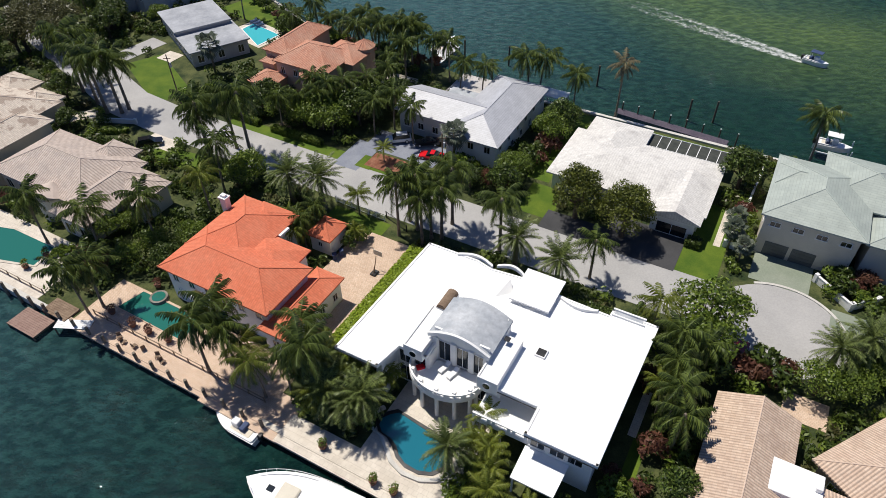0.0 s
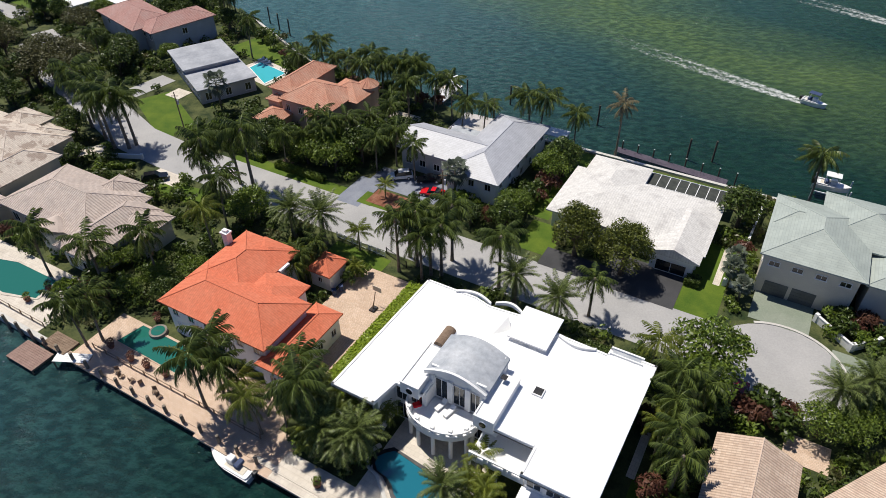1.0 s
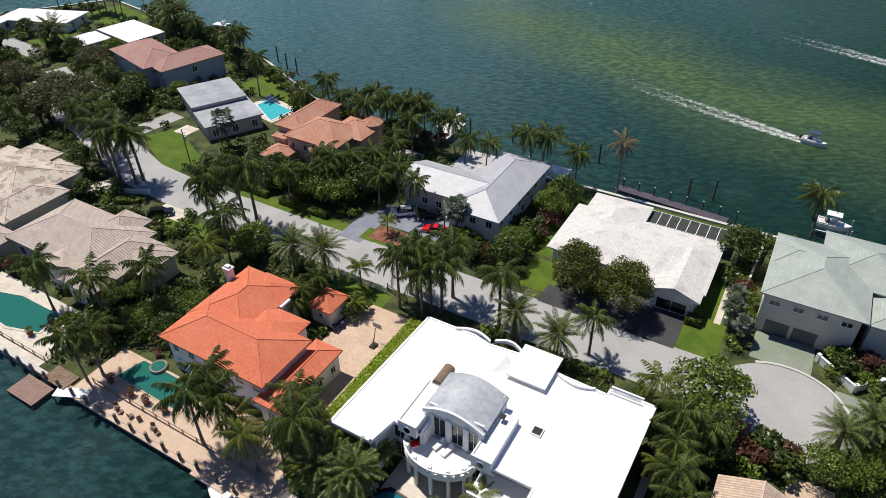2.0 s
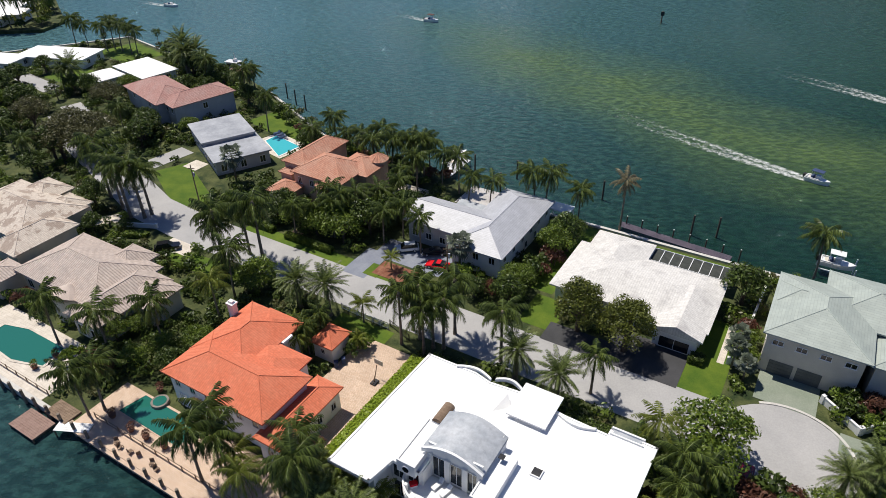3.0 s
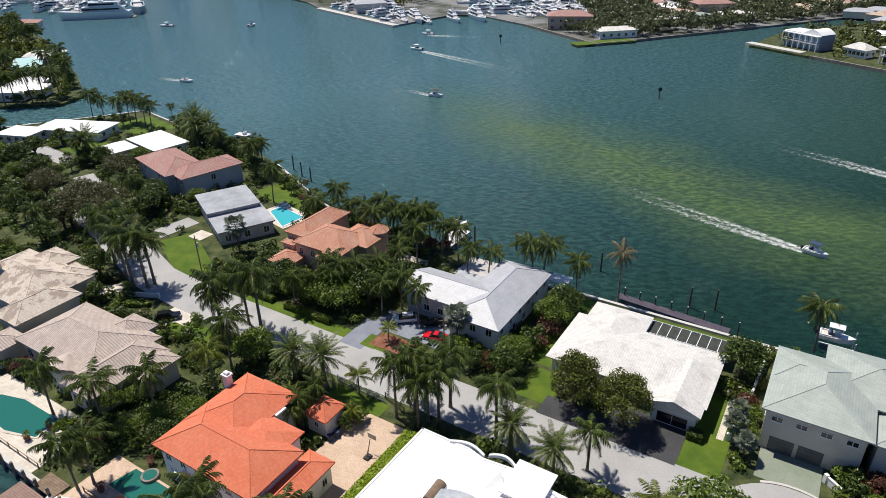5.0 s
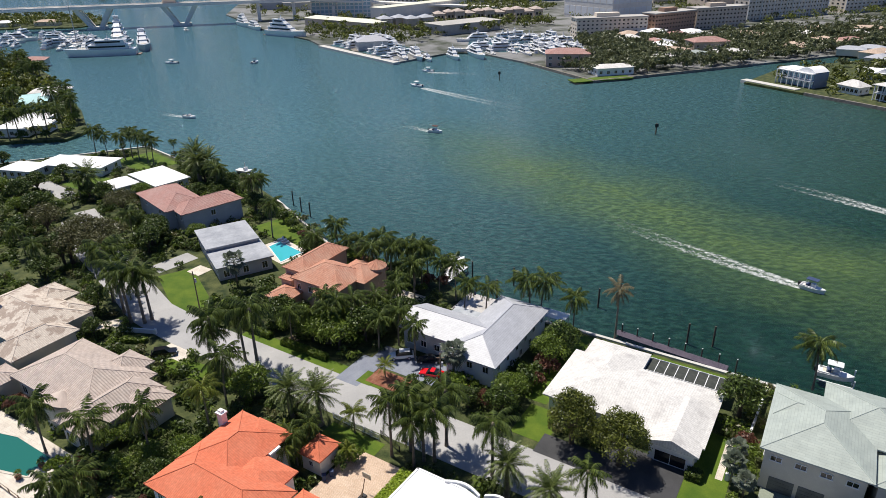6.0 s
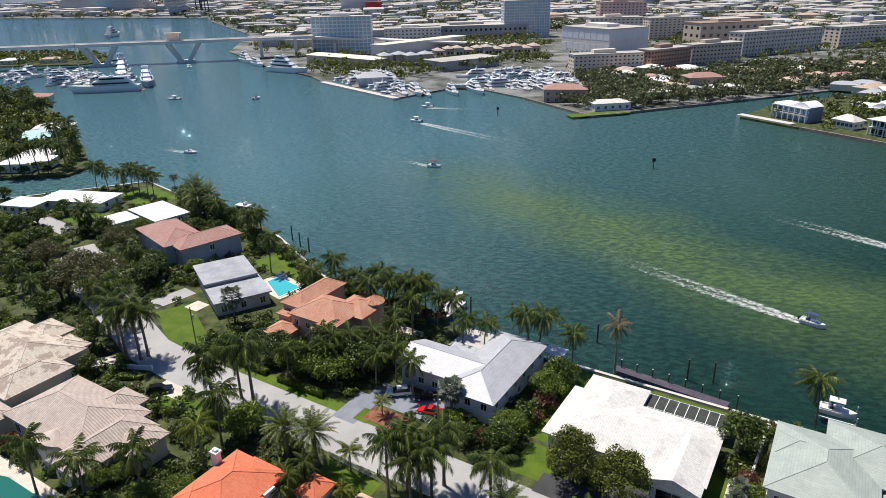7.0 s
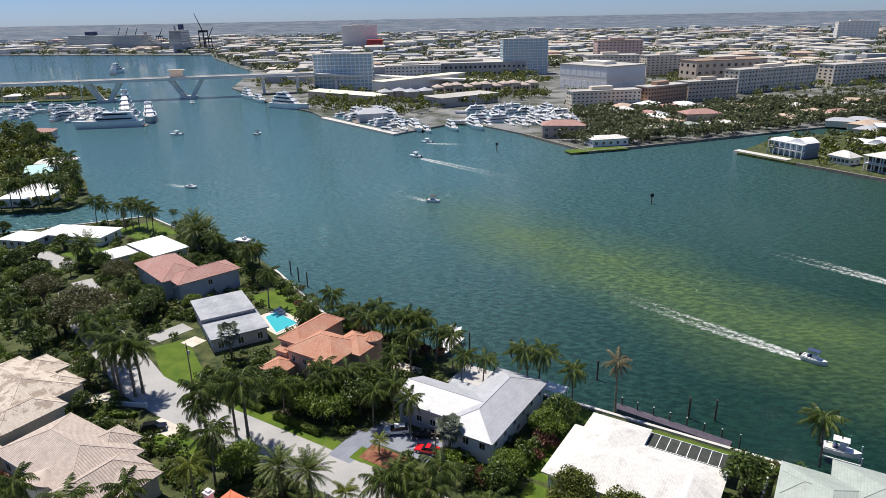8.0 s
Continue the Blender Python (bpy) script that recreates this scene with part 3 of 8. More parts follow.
_o, _i = arc_pts(-3.9, -5.6, 4.6, 3.4, 180, 360, 20), arc_pts(-3.9, -5.6, 4.35, 3.15, 180, 360, 20)
part("balcony", prism(bmesh.new(), [(-8.5, -4.2)] + _o + [(0.7, -4.2)], 3.75, 4.2), "whitewall", villa)
_bm = bmesh.new()
for k in range(20):
    q = [_o[k], _o[k + 1], _i[k + 1], _i[k]]
    gap = k % 3 != 0
    prism(_bm, q, 4.2, 4.45 if gap else 5.1)
    if gap:
        prism(_bm, q, 4.9, 5.1)
part("balcony_parapet", _bm, "whitewall", villa)
for a in (188, 215, 245, 275, 305, 335, 352):
    x, y = -3.9 + 4.2 * math.cos(radians(a)), -5.6 + 3.0 * math.sin(radians(a))
    part("column", tube(bmesh.new(), (x, y, 0), (x, y, 3.75), 0.26, 0.24, 14), "whitewall", villa, smooth=False)
    part("post", boxes((x - 0.2, x + 0.2, y - 0.2, y + 0.2, 4.2, 5.3), bevel=0.02), "whitewall", villa)
# ground floor glazing behind the columns and below the wings
for x in (-9.2, -7.2):
    window(villa, x, -5.92, 0.1, 1.8, 2.9, 0)
    window(villa, x, -5.92, 3.6, 1.7, 2.5, 0)
for x in (-4.8, -2.4, 0.0):
    window(villa, x, -4.22, 0.1, 2.1, 2.9, 0)
for x in (-14.2, -12.0):
    window(villa, x, -9.22, 0.6, 1.8, 2.2, 0)
    window(villa, x, -9.22, 3.9, 1.8, 2.0, 0)
for x in (3.4, 5.6, 7.2):
    window(villa, x, -2.62, 4.15, 1.5, 2.4, 0)
for x in (9.2, 11.4, 13.4):
    window(villa, x, -9.42, 4.2, 1.7, 1.8, 0)
for y in (-7, -3, 1, 5, 8.5):
    window(villa, 15.22, y, 3.9, 1.5, 1.6, 90)
    window(villa, -15.32, y, 3.9, 1.5, 1.6, -90)
# right terrace with a pierced parapet
part("terrace", boxes((1.4, 8.0, -9.3, -2.6, 3.7, 4.1), (1.4, 1.7, -9.3, -9.0, 0, 3.7), (4.6, 4.9, -9.3, -9.0, 0, 3.7)), "whitewall", villa)
part("terrace_parapet", boxes((1.4, 8.0, -9.3, -9.05, 4.1, 4.35), (1.4, 8.0, -9.3, -9.05, 4.95, 5.1), *[(x, x + 0.35, -9.3, -9.05, 4.35, 4.95) for x in (1.4, 3.2, 3.8, 5.6, 6.2, 7.6)]), "whitewall", villa)
# low sloped awning at the corner
_bm = bmesh.new()
_v = [_bm.verts.new(p) for p in ((7.9, -9.42, 3.7), (12.9, -9.42, 3.7), (12.7, -13.4, 3.3), (7.9, -13.4, 3.3), (7.9, -9.42, 3.5), (12.9, -9.42, 3.5), (12.7, -13.4, 3.1), (7.9, -13.4, 3.1))]
for f in ((3, 2, 1, 0), (4, 5, 6, 7), (0, 1, 5, 4), (1, 2, 6, 5), (2, 3, 7, 6), (3, 0, 4, 7)):
    _bm.faces.new([_v[i] for i in f])
part("awning", _bm, "whiteroof", villa)
for x in (8.1, 12.5):
    part("post", boxes((x - 0.1, x + 0.1, -13.2, -13.0, 0, 3.2)), "frame", villa)
# raised canopy box over the entrance and curved front parapets
part("canopy", boxes((-1.3, 3.9, 5.9, 11.8, 7.55, 7.75)), "whiteroof", villa)
part("wall", boxes((-0.9, 3.5, 6.5, 10.8, 7.0, 7.55)), "whitewall", villa)
for u0, u1, vv, s in ((-10.8, -5.7, 10.3, 1), (-5.2, -1.4, 10.7, 1), (4.2, 9.0, 9.3, -1)):
    _bm = bmesh.new()
    n = 10
    for i in range(n):
        xa, xb = u0 + (u1 - u0) * i / n, u0 + (u1 - u0) * (i + 1) / n
        ya, yb = vv + 0.7 * s * math.sin(math.pi * i / n), vv + 0.7 * s * math.sin(math.pi * (i + 1) / n)
        za, zb = 7.3 + 0.12 * math.sin(math.pi * i / n), 7.3 + 0.12 * math.sin(math.pi * (i + 1) / n)
        v = [_bm.verts.new(p) for p in ((xa, ya, 6.9), (xb, yb, 6.9), (xb, yb + 0.35, 6.9), (xa, ya + 0.35, 6.9), (xa, ya, za), (xb, yb, zb), (xb, yb + 0.35, zb), (xa, ya + 0.35, za))]
        for f in ((4, 5, 6, 7), (0, 1, 5, 4), (2, 3, 7, 6), (1, 2, 6, 5), (3, 0, 4, 7)):
            _bm.faces.new([v[j] for j in f])
    bmesh.ops.remove_doubles(_bm, verts=_bm.verts, dist=0.001)
    part("front_parapet", _bm, "whitewall", villa)
part("roof_recess", boxes((10.9, 14.3, 10.0, 10.6, 7.0, 7.13)), "greymembrane", villa, "grey recessed gutter")
part("roof_recess", boxes((10.6, 14.6, 10.6, 10.85, 7.0, 7.35), (10.6, 14.6, 9.75, 9.95, 7.0, 7.25)), "whitewall", villa)
# tilted fin on the roof, roof hatch, louvred unit
_bm = bmesh.new()
_v = [_bm.verts.new(p) for p in ((-3.9, 8.6, 7.0), (-3.2, 5.8, 7.0), (-1.4, 7.6, 7.0), (-2.4, 8.8, 7.9))]
for f in ((0, 1, 3), (1, 2, 3), (2, 0, 3), (2, 1, 0)):
    _bm.faces.new([_v[i] for i in f])
part("roof_fin", _bm, "whitewall", villa)
hatch = part("roof_hatch", boxes((-0.65, 0.65, -0.65, 0.65, 0, 0.22), bevel=0.04), "frame", villa, "framed roof skylight", m=pose(5.4, 0.3, 7.0))
part("pane", boxes((-0.5, 0.5, -0.5, 0.5, 0.2, 0.26)), "darkmetal", hatch)
unit = part("louvred_unit", boxes((-0.75, 0.75, -1.6, 1.6, 0, 1.1), bevel=0.03), "frame", villa, m=pose(-7.6, 1.6, 7.0))
_bm = bmesh.new()
for i in range(8):
    a0, a1 = math.pi * i / 8, math.pi * (i + 1) / 8
    v = [_bm.verts.new(p) for p in ((0.72 * math.cos(a0), -1.55, 1.1 + 0.6 * math.sin(a0)), (0.72 * math.cos(a1), -1.55, 1.1 + 0.6 * math.sin(a1)), (0.72 * math.cos(a1), 1.55, 1.1 + 0.6 * math.sin(a1)), (0.72 * math.cos(a0), 1.55, 1.1 + 0.6 * math.sin(a0)))]
    _bm.faces.new(v)
_bm.faces.new([_bm.verts.new((0.72 * math.cos(math.pi * i / 8), -1.55, 1.1 + 0.6 * math.sin(math.pi * i / 8))) for i in range(9)][::-1])
part("hood", _bm, "wood", unit, "brown curved hood")
part("vent", boxes((1.2, 1.9, -1.2, -0.5, 8.6, 8.66)), "darkmetal", villa)

# ---- the red-tiled villa ----
RED = (-27, 66)
red = house("two-storey white villa with bright orange-red clay tile roof", *RED, name="red_villa")
block(red, 0.3, -3.7, 17.4, 8.2, 0, 6.1, "whitewall", "red", 2.0, 0.7, wins=(("s", 6, 1.1, 1.5, 3.9), ("w", 3, 1.0, 1.4, 3.9)), caps="red")
block(red, -4.0, 2.8, 9.0, 11.0, 0, 6.1, "whitewall", "red", 2.0, 0.7, wins=(("w", 3, 1.0, 1.4, 3.9),), caps="red")
block(red, 3.0, 0.4, 7.0, 6.0, 0, 5.9, "whitewall", "red", 1.3, 0.6)
block(red, -2.6, 6.4, 5.2, 4.6, 0, 6.0, "whitewall", "red", 1.4, 0.6)
block(red, 10.6, -3.0, 3.6, 11.6, 0, 3.9, "whitewall", "red", 0.9, 0.5, wins=(("e", 4, 1.0, 1.3, 1.2), ("s", 1, 1.2, 1.3, 1.2)), caps="red")
part("roof_terrace", boxes((-1.4, 1.6, 4.2, 6.2, 5.9, 6.25)), "whiteroof", red, "small white flat roof")
part("balcony", boxes((-4.2, -1.2, -9.2, -7.8, 3.3, 3.5), (-4.2, -1.2, -9.25, -9.1, 3.5, 4.35)), "frame", red)
for x in (-6.8, -5.4, -4.0):
    window(red, x, -7.82, 0.2, 1.1, 2.4, 0, "blueglass", 2, name="glass_door")
ch = part("chimney", boxes((-0.55, 0.55, -0.45, 0.45, 0, 8.2)), "whitewall", red, "white chimney stack", m=pose(-9.4, 5.4, 0))
part("cap", boxes((-0.7, 0.7, -0.6, 0.6, 8.2, 8.45), (-0.4, 0.4, -0.3, 0.3, 8.45, 8.8)), "frame", ch)
cot = house("small white garden cottage with red tiled hip roof", *at_plot(RED, 4.0, 11.3), name="garden_cottage")
clear(*at_plot(RED, 4.0, 11.3), 2.5, 2.5)
block(cot, 0, 0, 3.6, 4.0, 0, 3.0, "whitewall", "red", 1.2, 0.4, wins=(("s", 1, 0.8, 1.0, 1.2),), caps="red")

# ---- the tan-roofed house ----
TAN = (-58, 88)
tan = house("single-storey cream house with tan barrel tile hip roofs", *TAN, name="tan_house")
block(tan, -5.0, -1.7, 20.6, 12.0, 0, 4.1, "cream", "tan", 2.8, 0.8, wins=(("s", 6, 1.6, 1.8, 0.8),), caps="tan")
block(tan, 6.6, -4.0, 6.6, 13.2, 0, 4.1, "cream", "tan", 2.1, 0.8, wins=(("s", 2, 1.8, 2.2, 0.3), ("e", 2, 1.4, 1.4, 1)), caps="tan")
block(tan, 9.4, -0.6, 7.0, 6.0, 0, 4.0, "cream", "tan", 1.6, 0.7, caps="tan")
block(tan, -1.2, 3.7, 5.6, 5.6, 0, 4.1, "cream", "tan", 1.9, 0.8, caps="tan")
part("bay", tube(bmesh.new(), (-1.6, -7.9, 0), (-1.6, -7.9, 4.0), 2.4, 2.4, 14), "cream", tan)
part("bay_roof", tube(bmesh.new(), (-1.6, -7.9, 4.0), (-1.6, -7.0, 5.6), 3.1, 0.2, 14), "tan_cap", tan)
block(tan, -18.5, -9.5, 5.0, 5.0, 0, 3.4, "cream", "tan", 1.2, 0.6, caps="tan")

# ---- the patchy-roofed house ----
TAN2 = (-85, 107)
tan2 = house("cream house with patchy bleached tile roof", *TAN2, name="patchy_house")
block(tan2, -3.0, 0.4, 22, 13, 0, 4.1, "cream", "tanpatch", 3.0, 0.8, wins=(("s", 5, 1.6, 1.6, 1), ("e", 2, 1.5, 1.5, 1)), caps="tanpatch")
block(tan2, -6.0, 7.4, 8.0, 6.4, 0, 4.0, "cream", "tanpatch", 1.9, 0.7, caps="tanpatch")
block(tan2, 3.4, 6.2, 6.6, 5.4, 0, 3.9, "cream", "tanpatch", 1.6, 0.6, caps="tanpatch")
block(tan2, 8.6, -3.8, 7.0, 11.6, 0, 3.9, "cream", "tanpatch", 2.0, 0.7, caps="tanpatch")
part("chimney", boxes((-0.7, 0.7, -0.6, 0.6, 4, 8.4), (-0.85, 0.85, -0.75, 0.75, 8.4, 8.6)), "cream", tan2, m=pose(-7, -2.5, 0))

# ---- the grey-roofed house ----
GREY = (5, 104)
grey = house("white house with pale grey L-shaped roof", *GREY, name="grey_house")
block(grey, -6.2, -0.5, 15.0, 8.6, 0, 4.6, "greywall", "greyroof", 2.0, 0.7, gable=True, wins=(("s", 5, 1.3, 1.4, 1.4),), caps="greyroof")
block(grey, 2.5, 3.2, 9.6, 22.0, 0, 4.6, "whitewall", "greyroof", 2.2, 0.7, wins=(("e", 6, 1.0, 1.2, 2.6), ("s", 3, 1.2, 1.4, 2.6)), caps="greyroof")
part("flat_roof", boxes((6.6, 11.2, 14.4, 17.6, 2.9, 3.15), bevel=0.04), "whiteroof", grey, "white flat patio roof")
for x, y in ((6.8, 17.3), (11.0, 17.3), (11.0, 14.7)):
    part("post", boxes((x - 0.1, x + 0.1, y - 0.1, y + 0.1, 0, 2.9)), "frame", grey)
for y in (-5, -1, 3, 7):
    window(grey, 7.32, y, 0.6, 1.1, 1.4, 90)
part("roof_terrace", boxes((-9.0, -2.9, 4.6, 7.4, 4.0, 4.3), (-9.0, -8.6, 7.0, 7.4, 0, 4.0)), "greymembrane", grey)

# ---- the white-roofed house with the screened patio ----
WROOF = (32, 86)
wr = house("low white house with broad bleached white tile roof", *WROOF, name="white_roof_house")
block(wr, -2.4, 1.5, 23.8, 13.2, 0, 3.5, "whitewall", "paleroof", 1.5, 0.9, wins=(("s", 5, 1.6, 1.3, 1), ("e", 3, 1.4, 1.3, 1)))
block(wr, -8.3, 7.2, 9.0, 12.2, 0, 3.5, "whitewall", "paleroof", 1.3, 0.8)
block(wr, 6.1, -2.4, 6.4, 10.4, 0, 3.5, "whitewall", "paleroof", 1.4, 0.8, gable=True, wins=(("s", 1, 4.6, 2.1, 0.05),))
_bm = bmesh.new()
_v = [_bm.verts.new(p) for y in (-7.64, -7.4) for p in ((2.9, y, 3.4), (9.3, y, 3.4), (6.1, y, 4.75))]
for f in ((0, 1, 2), (5, 4, 3), (0, 3, 4, 1), (1, 4, 5, 2), (2, 5, 3, 0)):
    _bm.faces.new([_v[i] for i in f])
part("gable_wall", _bm, "whitewall", wr)
clear(*at_plot(WROOF, 3.6, 12.2), 8.6, 4.2)
cage = thing("patio_screen", "dark screened patio roof with white framing", "patio screen", *at_plot(WROOF, 3.6, 12.2), 0, ROT)
part("screen", boxes((-6.7, 6.7, -2.0, 2.0, 2.86, 2.9)), "screen", cage)
for i in range(9):
    x = -6.7 + 13.4 * i / 8
    part("rafter", boxes((x - 0.06, x + 0.06, -2.05, 2.05, 2.9, 3.02)), "frame", cage)
for y in (-2.05, 2.05):
    part("rail", boxes((-6.76, 6.76, y - 0.05, y + 0.05, 2.9, 3.04)), "frame", cage)
for x in (-6.7, -3.35, 0, 3.35, 6.7):
    part("post", boxes((x - 0.06, x + 0.06, 1.95, 2.05, 0, 2.86)), "frame", cage)

# ---- the green-roofed house ----
GRN = (56, 79)
grn = house("two-storey cream house with pale green sheet roof and garages", *GRN, name="green_roof_house")
block(grn, -0.45, -2.75, 12.3, 15.3, 0, 7.1, "cream", "greenroof", 2.2, 0.7, wins=(("s", 4, 1.5, 0.9, 5.2), ("w", 4, 1.1, 1.2, 4.6)), caps="greenroof")
block(grn, 6.0, 3.2, 12.0, 12.0, 0, 7.1, "cream", "greenroof", 2.3, 0.7, wins=(("w", 2, 1.1, 1.2, 4.6), ("n", 3, 1.6, 1.6, 4.4)), caps="greenroof")
block(grn, -3.6, 0.0, 5.2, 4.4, 0, 7.3, "cream", "greenroof", 1.2, 0.6, caps="greenroof")
block(grn, 11.0, -4.0, 8.0, 11.0, 0, 6.2, "cream", "greenroof", 1.5, 0.6, caps="greenroof")
# the eave's shade on these doors is painted into their dark grey
for x in (-3.8, -0.1):
    part("garage_door", boxes(*[(x - 1.6, x + 1.6, -10.47, -10.38, 0.05 + 0.6 * i, 0.62 + 0.6 * i) for i in range(4)]), "shadedoor", grn, "panelled garage door with eave shade in its dark grey")
part("balcony_rail", boxes((-5.2, 0.0, 6.6, 6.68, 5.9, 5.98), (-5.2, 0.0, 6.6, 6.68, 5.3, 5.38), (-5.2, 0.0, 5.0, 6.7, 4.95, 5.15), *[(x, x + 0.1, 6.6, 6.68, 5.15, 6.1) for x in (-5.2, -4, -3, -2, -1, -0.1)]), "frame", grn)

# ---- the sandy-brown houses ----
BRN = (34, 40)
hb = house("tan stucco house with sandy brown barrel tile roof", *BRN, name="brown_house")
block(hb, -0.4, -5.0, 7.6, 15.0, 0, 3.5, "tanwall", "brown", 2.0, 0.7, gable=True, wins=(("s", 2, 1.3, 1.3, 1), ("n", 2, 1.3, 1.3, 1)), caps="brown")
block(hb, 11.0, -9.0, 10.0, 9.0, 0, 3.5, "tanwall", "brown", 2.2, 0.7, wins=(("s", 2, 1.3, 1.3, 1),), caps="brown")
hb = house("tan stucco house with sandy brown barrel tile roof", 38.6, 36.6, 27, name="brown_house")
block(hb, 6.6, -5.2, 12.0, 9.0, 0, 3.5, "tanwall", "brown", 2.2, 0.7, wins=(("n", 3, 1.3, 1.3, 1), ("w", 2, 1.3, 1.3, 1)), caps="brown")
flatr = thing("flat_roof_annex", "white membrane flat roof between brown tiled wings", "house", *at_plot(BRN, 3.9, -5.2), 0, ROT)
part("wall", boxes((-2.7, 2.7, -1.9, 1.9, 0, 3.9)), "tanwall", flatr)
part("roof", boxes((-2.9, 2.9, -2.0, 2.0, 3.9, 4.7), bevel=0.05), "whiteroof", flatr)
part("vent_box", boxes((2.1, 2.7, -0.2, 0.4, 4.7, 5.3), bevel=0.04), "frame", flatr)

# ---- the terracotta villa ----
ORG = (-27, 125)
org = house("rose villa with layered terracotta tile roofs and round turret", *ORG, name="terracotta_villa")
block(org, -7.0, 2.4, 5.6, 14.0, 0, 7.0, "pinkwall", "terracotta", 1.8, 0.5, wins=(("s", 2, 0.9, 1.4, 4.6), ("w", 3, 1.0, 1.5, 4.4)), caps="terracotta")
block(org, 0.6, -1.6, 12.4, 10.0, 0, 6.4, "pinkwall", "terracotta", 2.6, 0.5, wins=(("s", 4, 1.0, 1.5, 4.0),), caps="terracotta")
block(org, 5.0, 3.0, 8.0, 7.6, 0, 6.2, "pinkwall", "terracotta", 1.9, 0.5, caps="terracotta")
block(org, -6.2, -8.8, 5.2, 5.2, 0, 3.4, "pinkwall", "terracotta", 1.4, 0.5, wins=(("s", 1, 1.0, 1.0, 1.4),), caps="terracotta")
block(org, -8.4, -4.6, 3.0, 3.0, 0, 5.0, "pinkwall", "terracotta", 0.8, 0.4, caps="terracotta")
for cx, cy, r, z in ((7.6, 5.6, 2.3, 7.3), (3.2, -6.4, 2.6, 5.6)):
    part("turret", tube(bmesh.new(), (cx, cy, 0), (cx, cy, z), r - 0.3, r - 0.3, 16), "pinkwall", org)
    vs = [(cx + r * math.cos(2 * math.pi * i / 16), cy + r * math.sin(2 * math.pi * i / 16), z) for i in range(16)] + [(cx, cy, z + 1.4)]
    fs = [(i, (i + 1) % 16, 16) for i in range(16)] + [tuple(range(15, -1, -1))]
    uvs = [[(i * 0.9, 0), (i * 0.9 + 0.9, 0), (i * 0.9 + 0.45, 2.6)] for i in range(16)] + [[(0, 0)] * 16]
    link_mesh("turret_roof", vs, fs, "terracotta", org, uvs=uvs)
    for i in range(0, 16, 2):
        a = 2 * math.pi * i / 16
        part("ridge_cap", tube(bmesh.new(), (cx + r * math.cos(a), cy + r * math.sin(a), z + 0.02), (cx, cy, z + 1.42), 0.09, 0.06, 5), "terracotta_cap", org)

# ---- the flat-roofed house with the pool ----
FLT = (-55, 140)
flt = house("low modern house with two pale blue-grey flat roofs", *FLT, name="flat_roof_house")
clear(*FLT, 12, 12, -60)
for cx, cy, w, d, z in ((-8.3, 5.0, 13.8, 13.2, 4.2), (1.5, 0.1, 11.8, 13.6, 3.2)):
    m = pose(cx, cy, 0, 0, 0, -28)
    FOOT.append((*at_plot(FLT, cx, cy), w / 2, d / 2, radians(ROT - 28)))
    part("wall", boxes((-w / 2 + 0.5, w / 2 - 0.5, -d / 2 + 0.5, d / 2 - 0.5, 0, z)), "greywall", flt, m=m)
    part("roof", boxes((-w / 2, w / 2, -d / 2, d / 2, z, z + 0.35), bevel=0.05), "bluegreyroof", flt, m=m)
    for i in range(3):
        p = m @ Vector((w / 2 - 0.5, -d / 2 + d * (i + 0.5) / 3, 0))
        window(flt, p.x, p.y, 0.7, 1.4, 1.8, 90 - 28)
        p = m @ Vector((-w / 2 + w * (i + 0.5) / 3, -d / 2 + 0.5, 0))
        window(flt, p.x, p.y, 1.2, 1.6, 1.2, -28)

# ---- farther houses of the island ----
PNK = (-80, 169)
pnk = house("grey two-storey house with faded rose tile roof", *PNK, name="rose_roof_house")
block(pnk, -4.0, -1.0, 20.0, 11.0, 0, 6.0, "greywall", "rosetile", 2.4, 0.6, wins=(("s", 2, 1.2, 1.4, 4.0), ("e", 2, 1.2, 1.4, 4.0)), caps="rosetile", turn=-15)
block(pnk, 7.5, 1.5, 8.6, 17.0, 0, 5.8, "greywall", "rosetile", 1.9, 0.6, wins=(("s", 3, 1.2, 1.4, 3.8), ("e", 1, 1.4, 1.6, 3.4)), caps="rosetile", turn=-15)
for lab, x, y, w, d, rt, z in (("white flat-roofed bungalow by the point", -101, 197, 19, 12, -38, 3.1), ("white flat-roofed bungalow by the point", -111, 190.5, 10, 9, -38, 2.9), ("long low white flat-roofed house", -137, 212, 26, 12, -8, 3.1), ("low white house with pale hip roof", -153, 206, 14, 10, -10, 3.1)):
    hh = house(lab, x, y, rt, name="bungalow")
    clear(x, y, w / 2 + 1, d / 2 + 1, rt)
    block(hh, 0, 0, w - 1.4, d - 1.4, 0, z, "whitewall", "whiteroof", 0.7 if w > 15 else 1.6, 0.7, wins=(("s", 4, 1.6, 1.5, 1.0), ("e", 2, 1.5, 1.5, 1)))
hh = house("white house with broad white roof on the isle", -193, 267, 97, name="isle_house")
block(hh, 0, 0, 26, 13, 0, 3.6, "whitewall", "whiteroof", 2.0, 0.7, wins=(("s", 5, 1.6, 1.5, 1), ("w", 3, 1.6, 1.5, 1)))
block(hh, -4, -8.0, 9, 8, 0, 3.4, "whitewall", "whiteroof", 1.6, 0.7, wins=(("s", 2, 1.6, 1.5, 1),))
hh = house("pale turquoise building with turquoise flat roof", -214, 304, -60, name="isle_house")
M["turq"] = surf("pale_turquoise_wall", (0.4, 0.62, 0.62), (0.46, 0.68, 0.68), 0.3, 0.8)
block(hh, 0, 0, 26, 12, 0, 5.0, "turq", "turq", 0.9, 0.5, wins=(("s", 5, 1.4, 1.4, 3.0), ("e", 2, 1.4, 1.4, 3.0)))
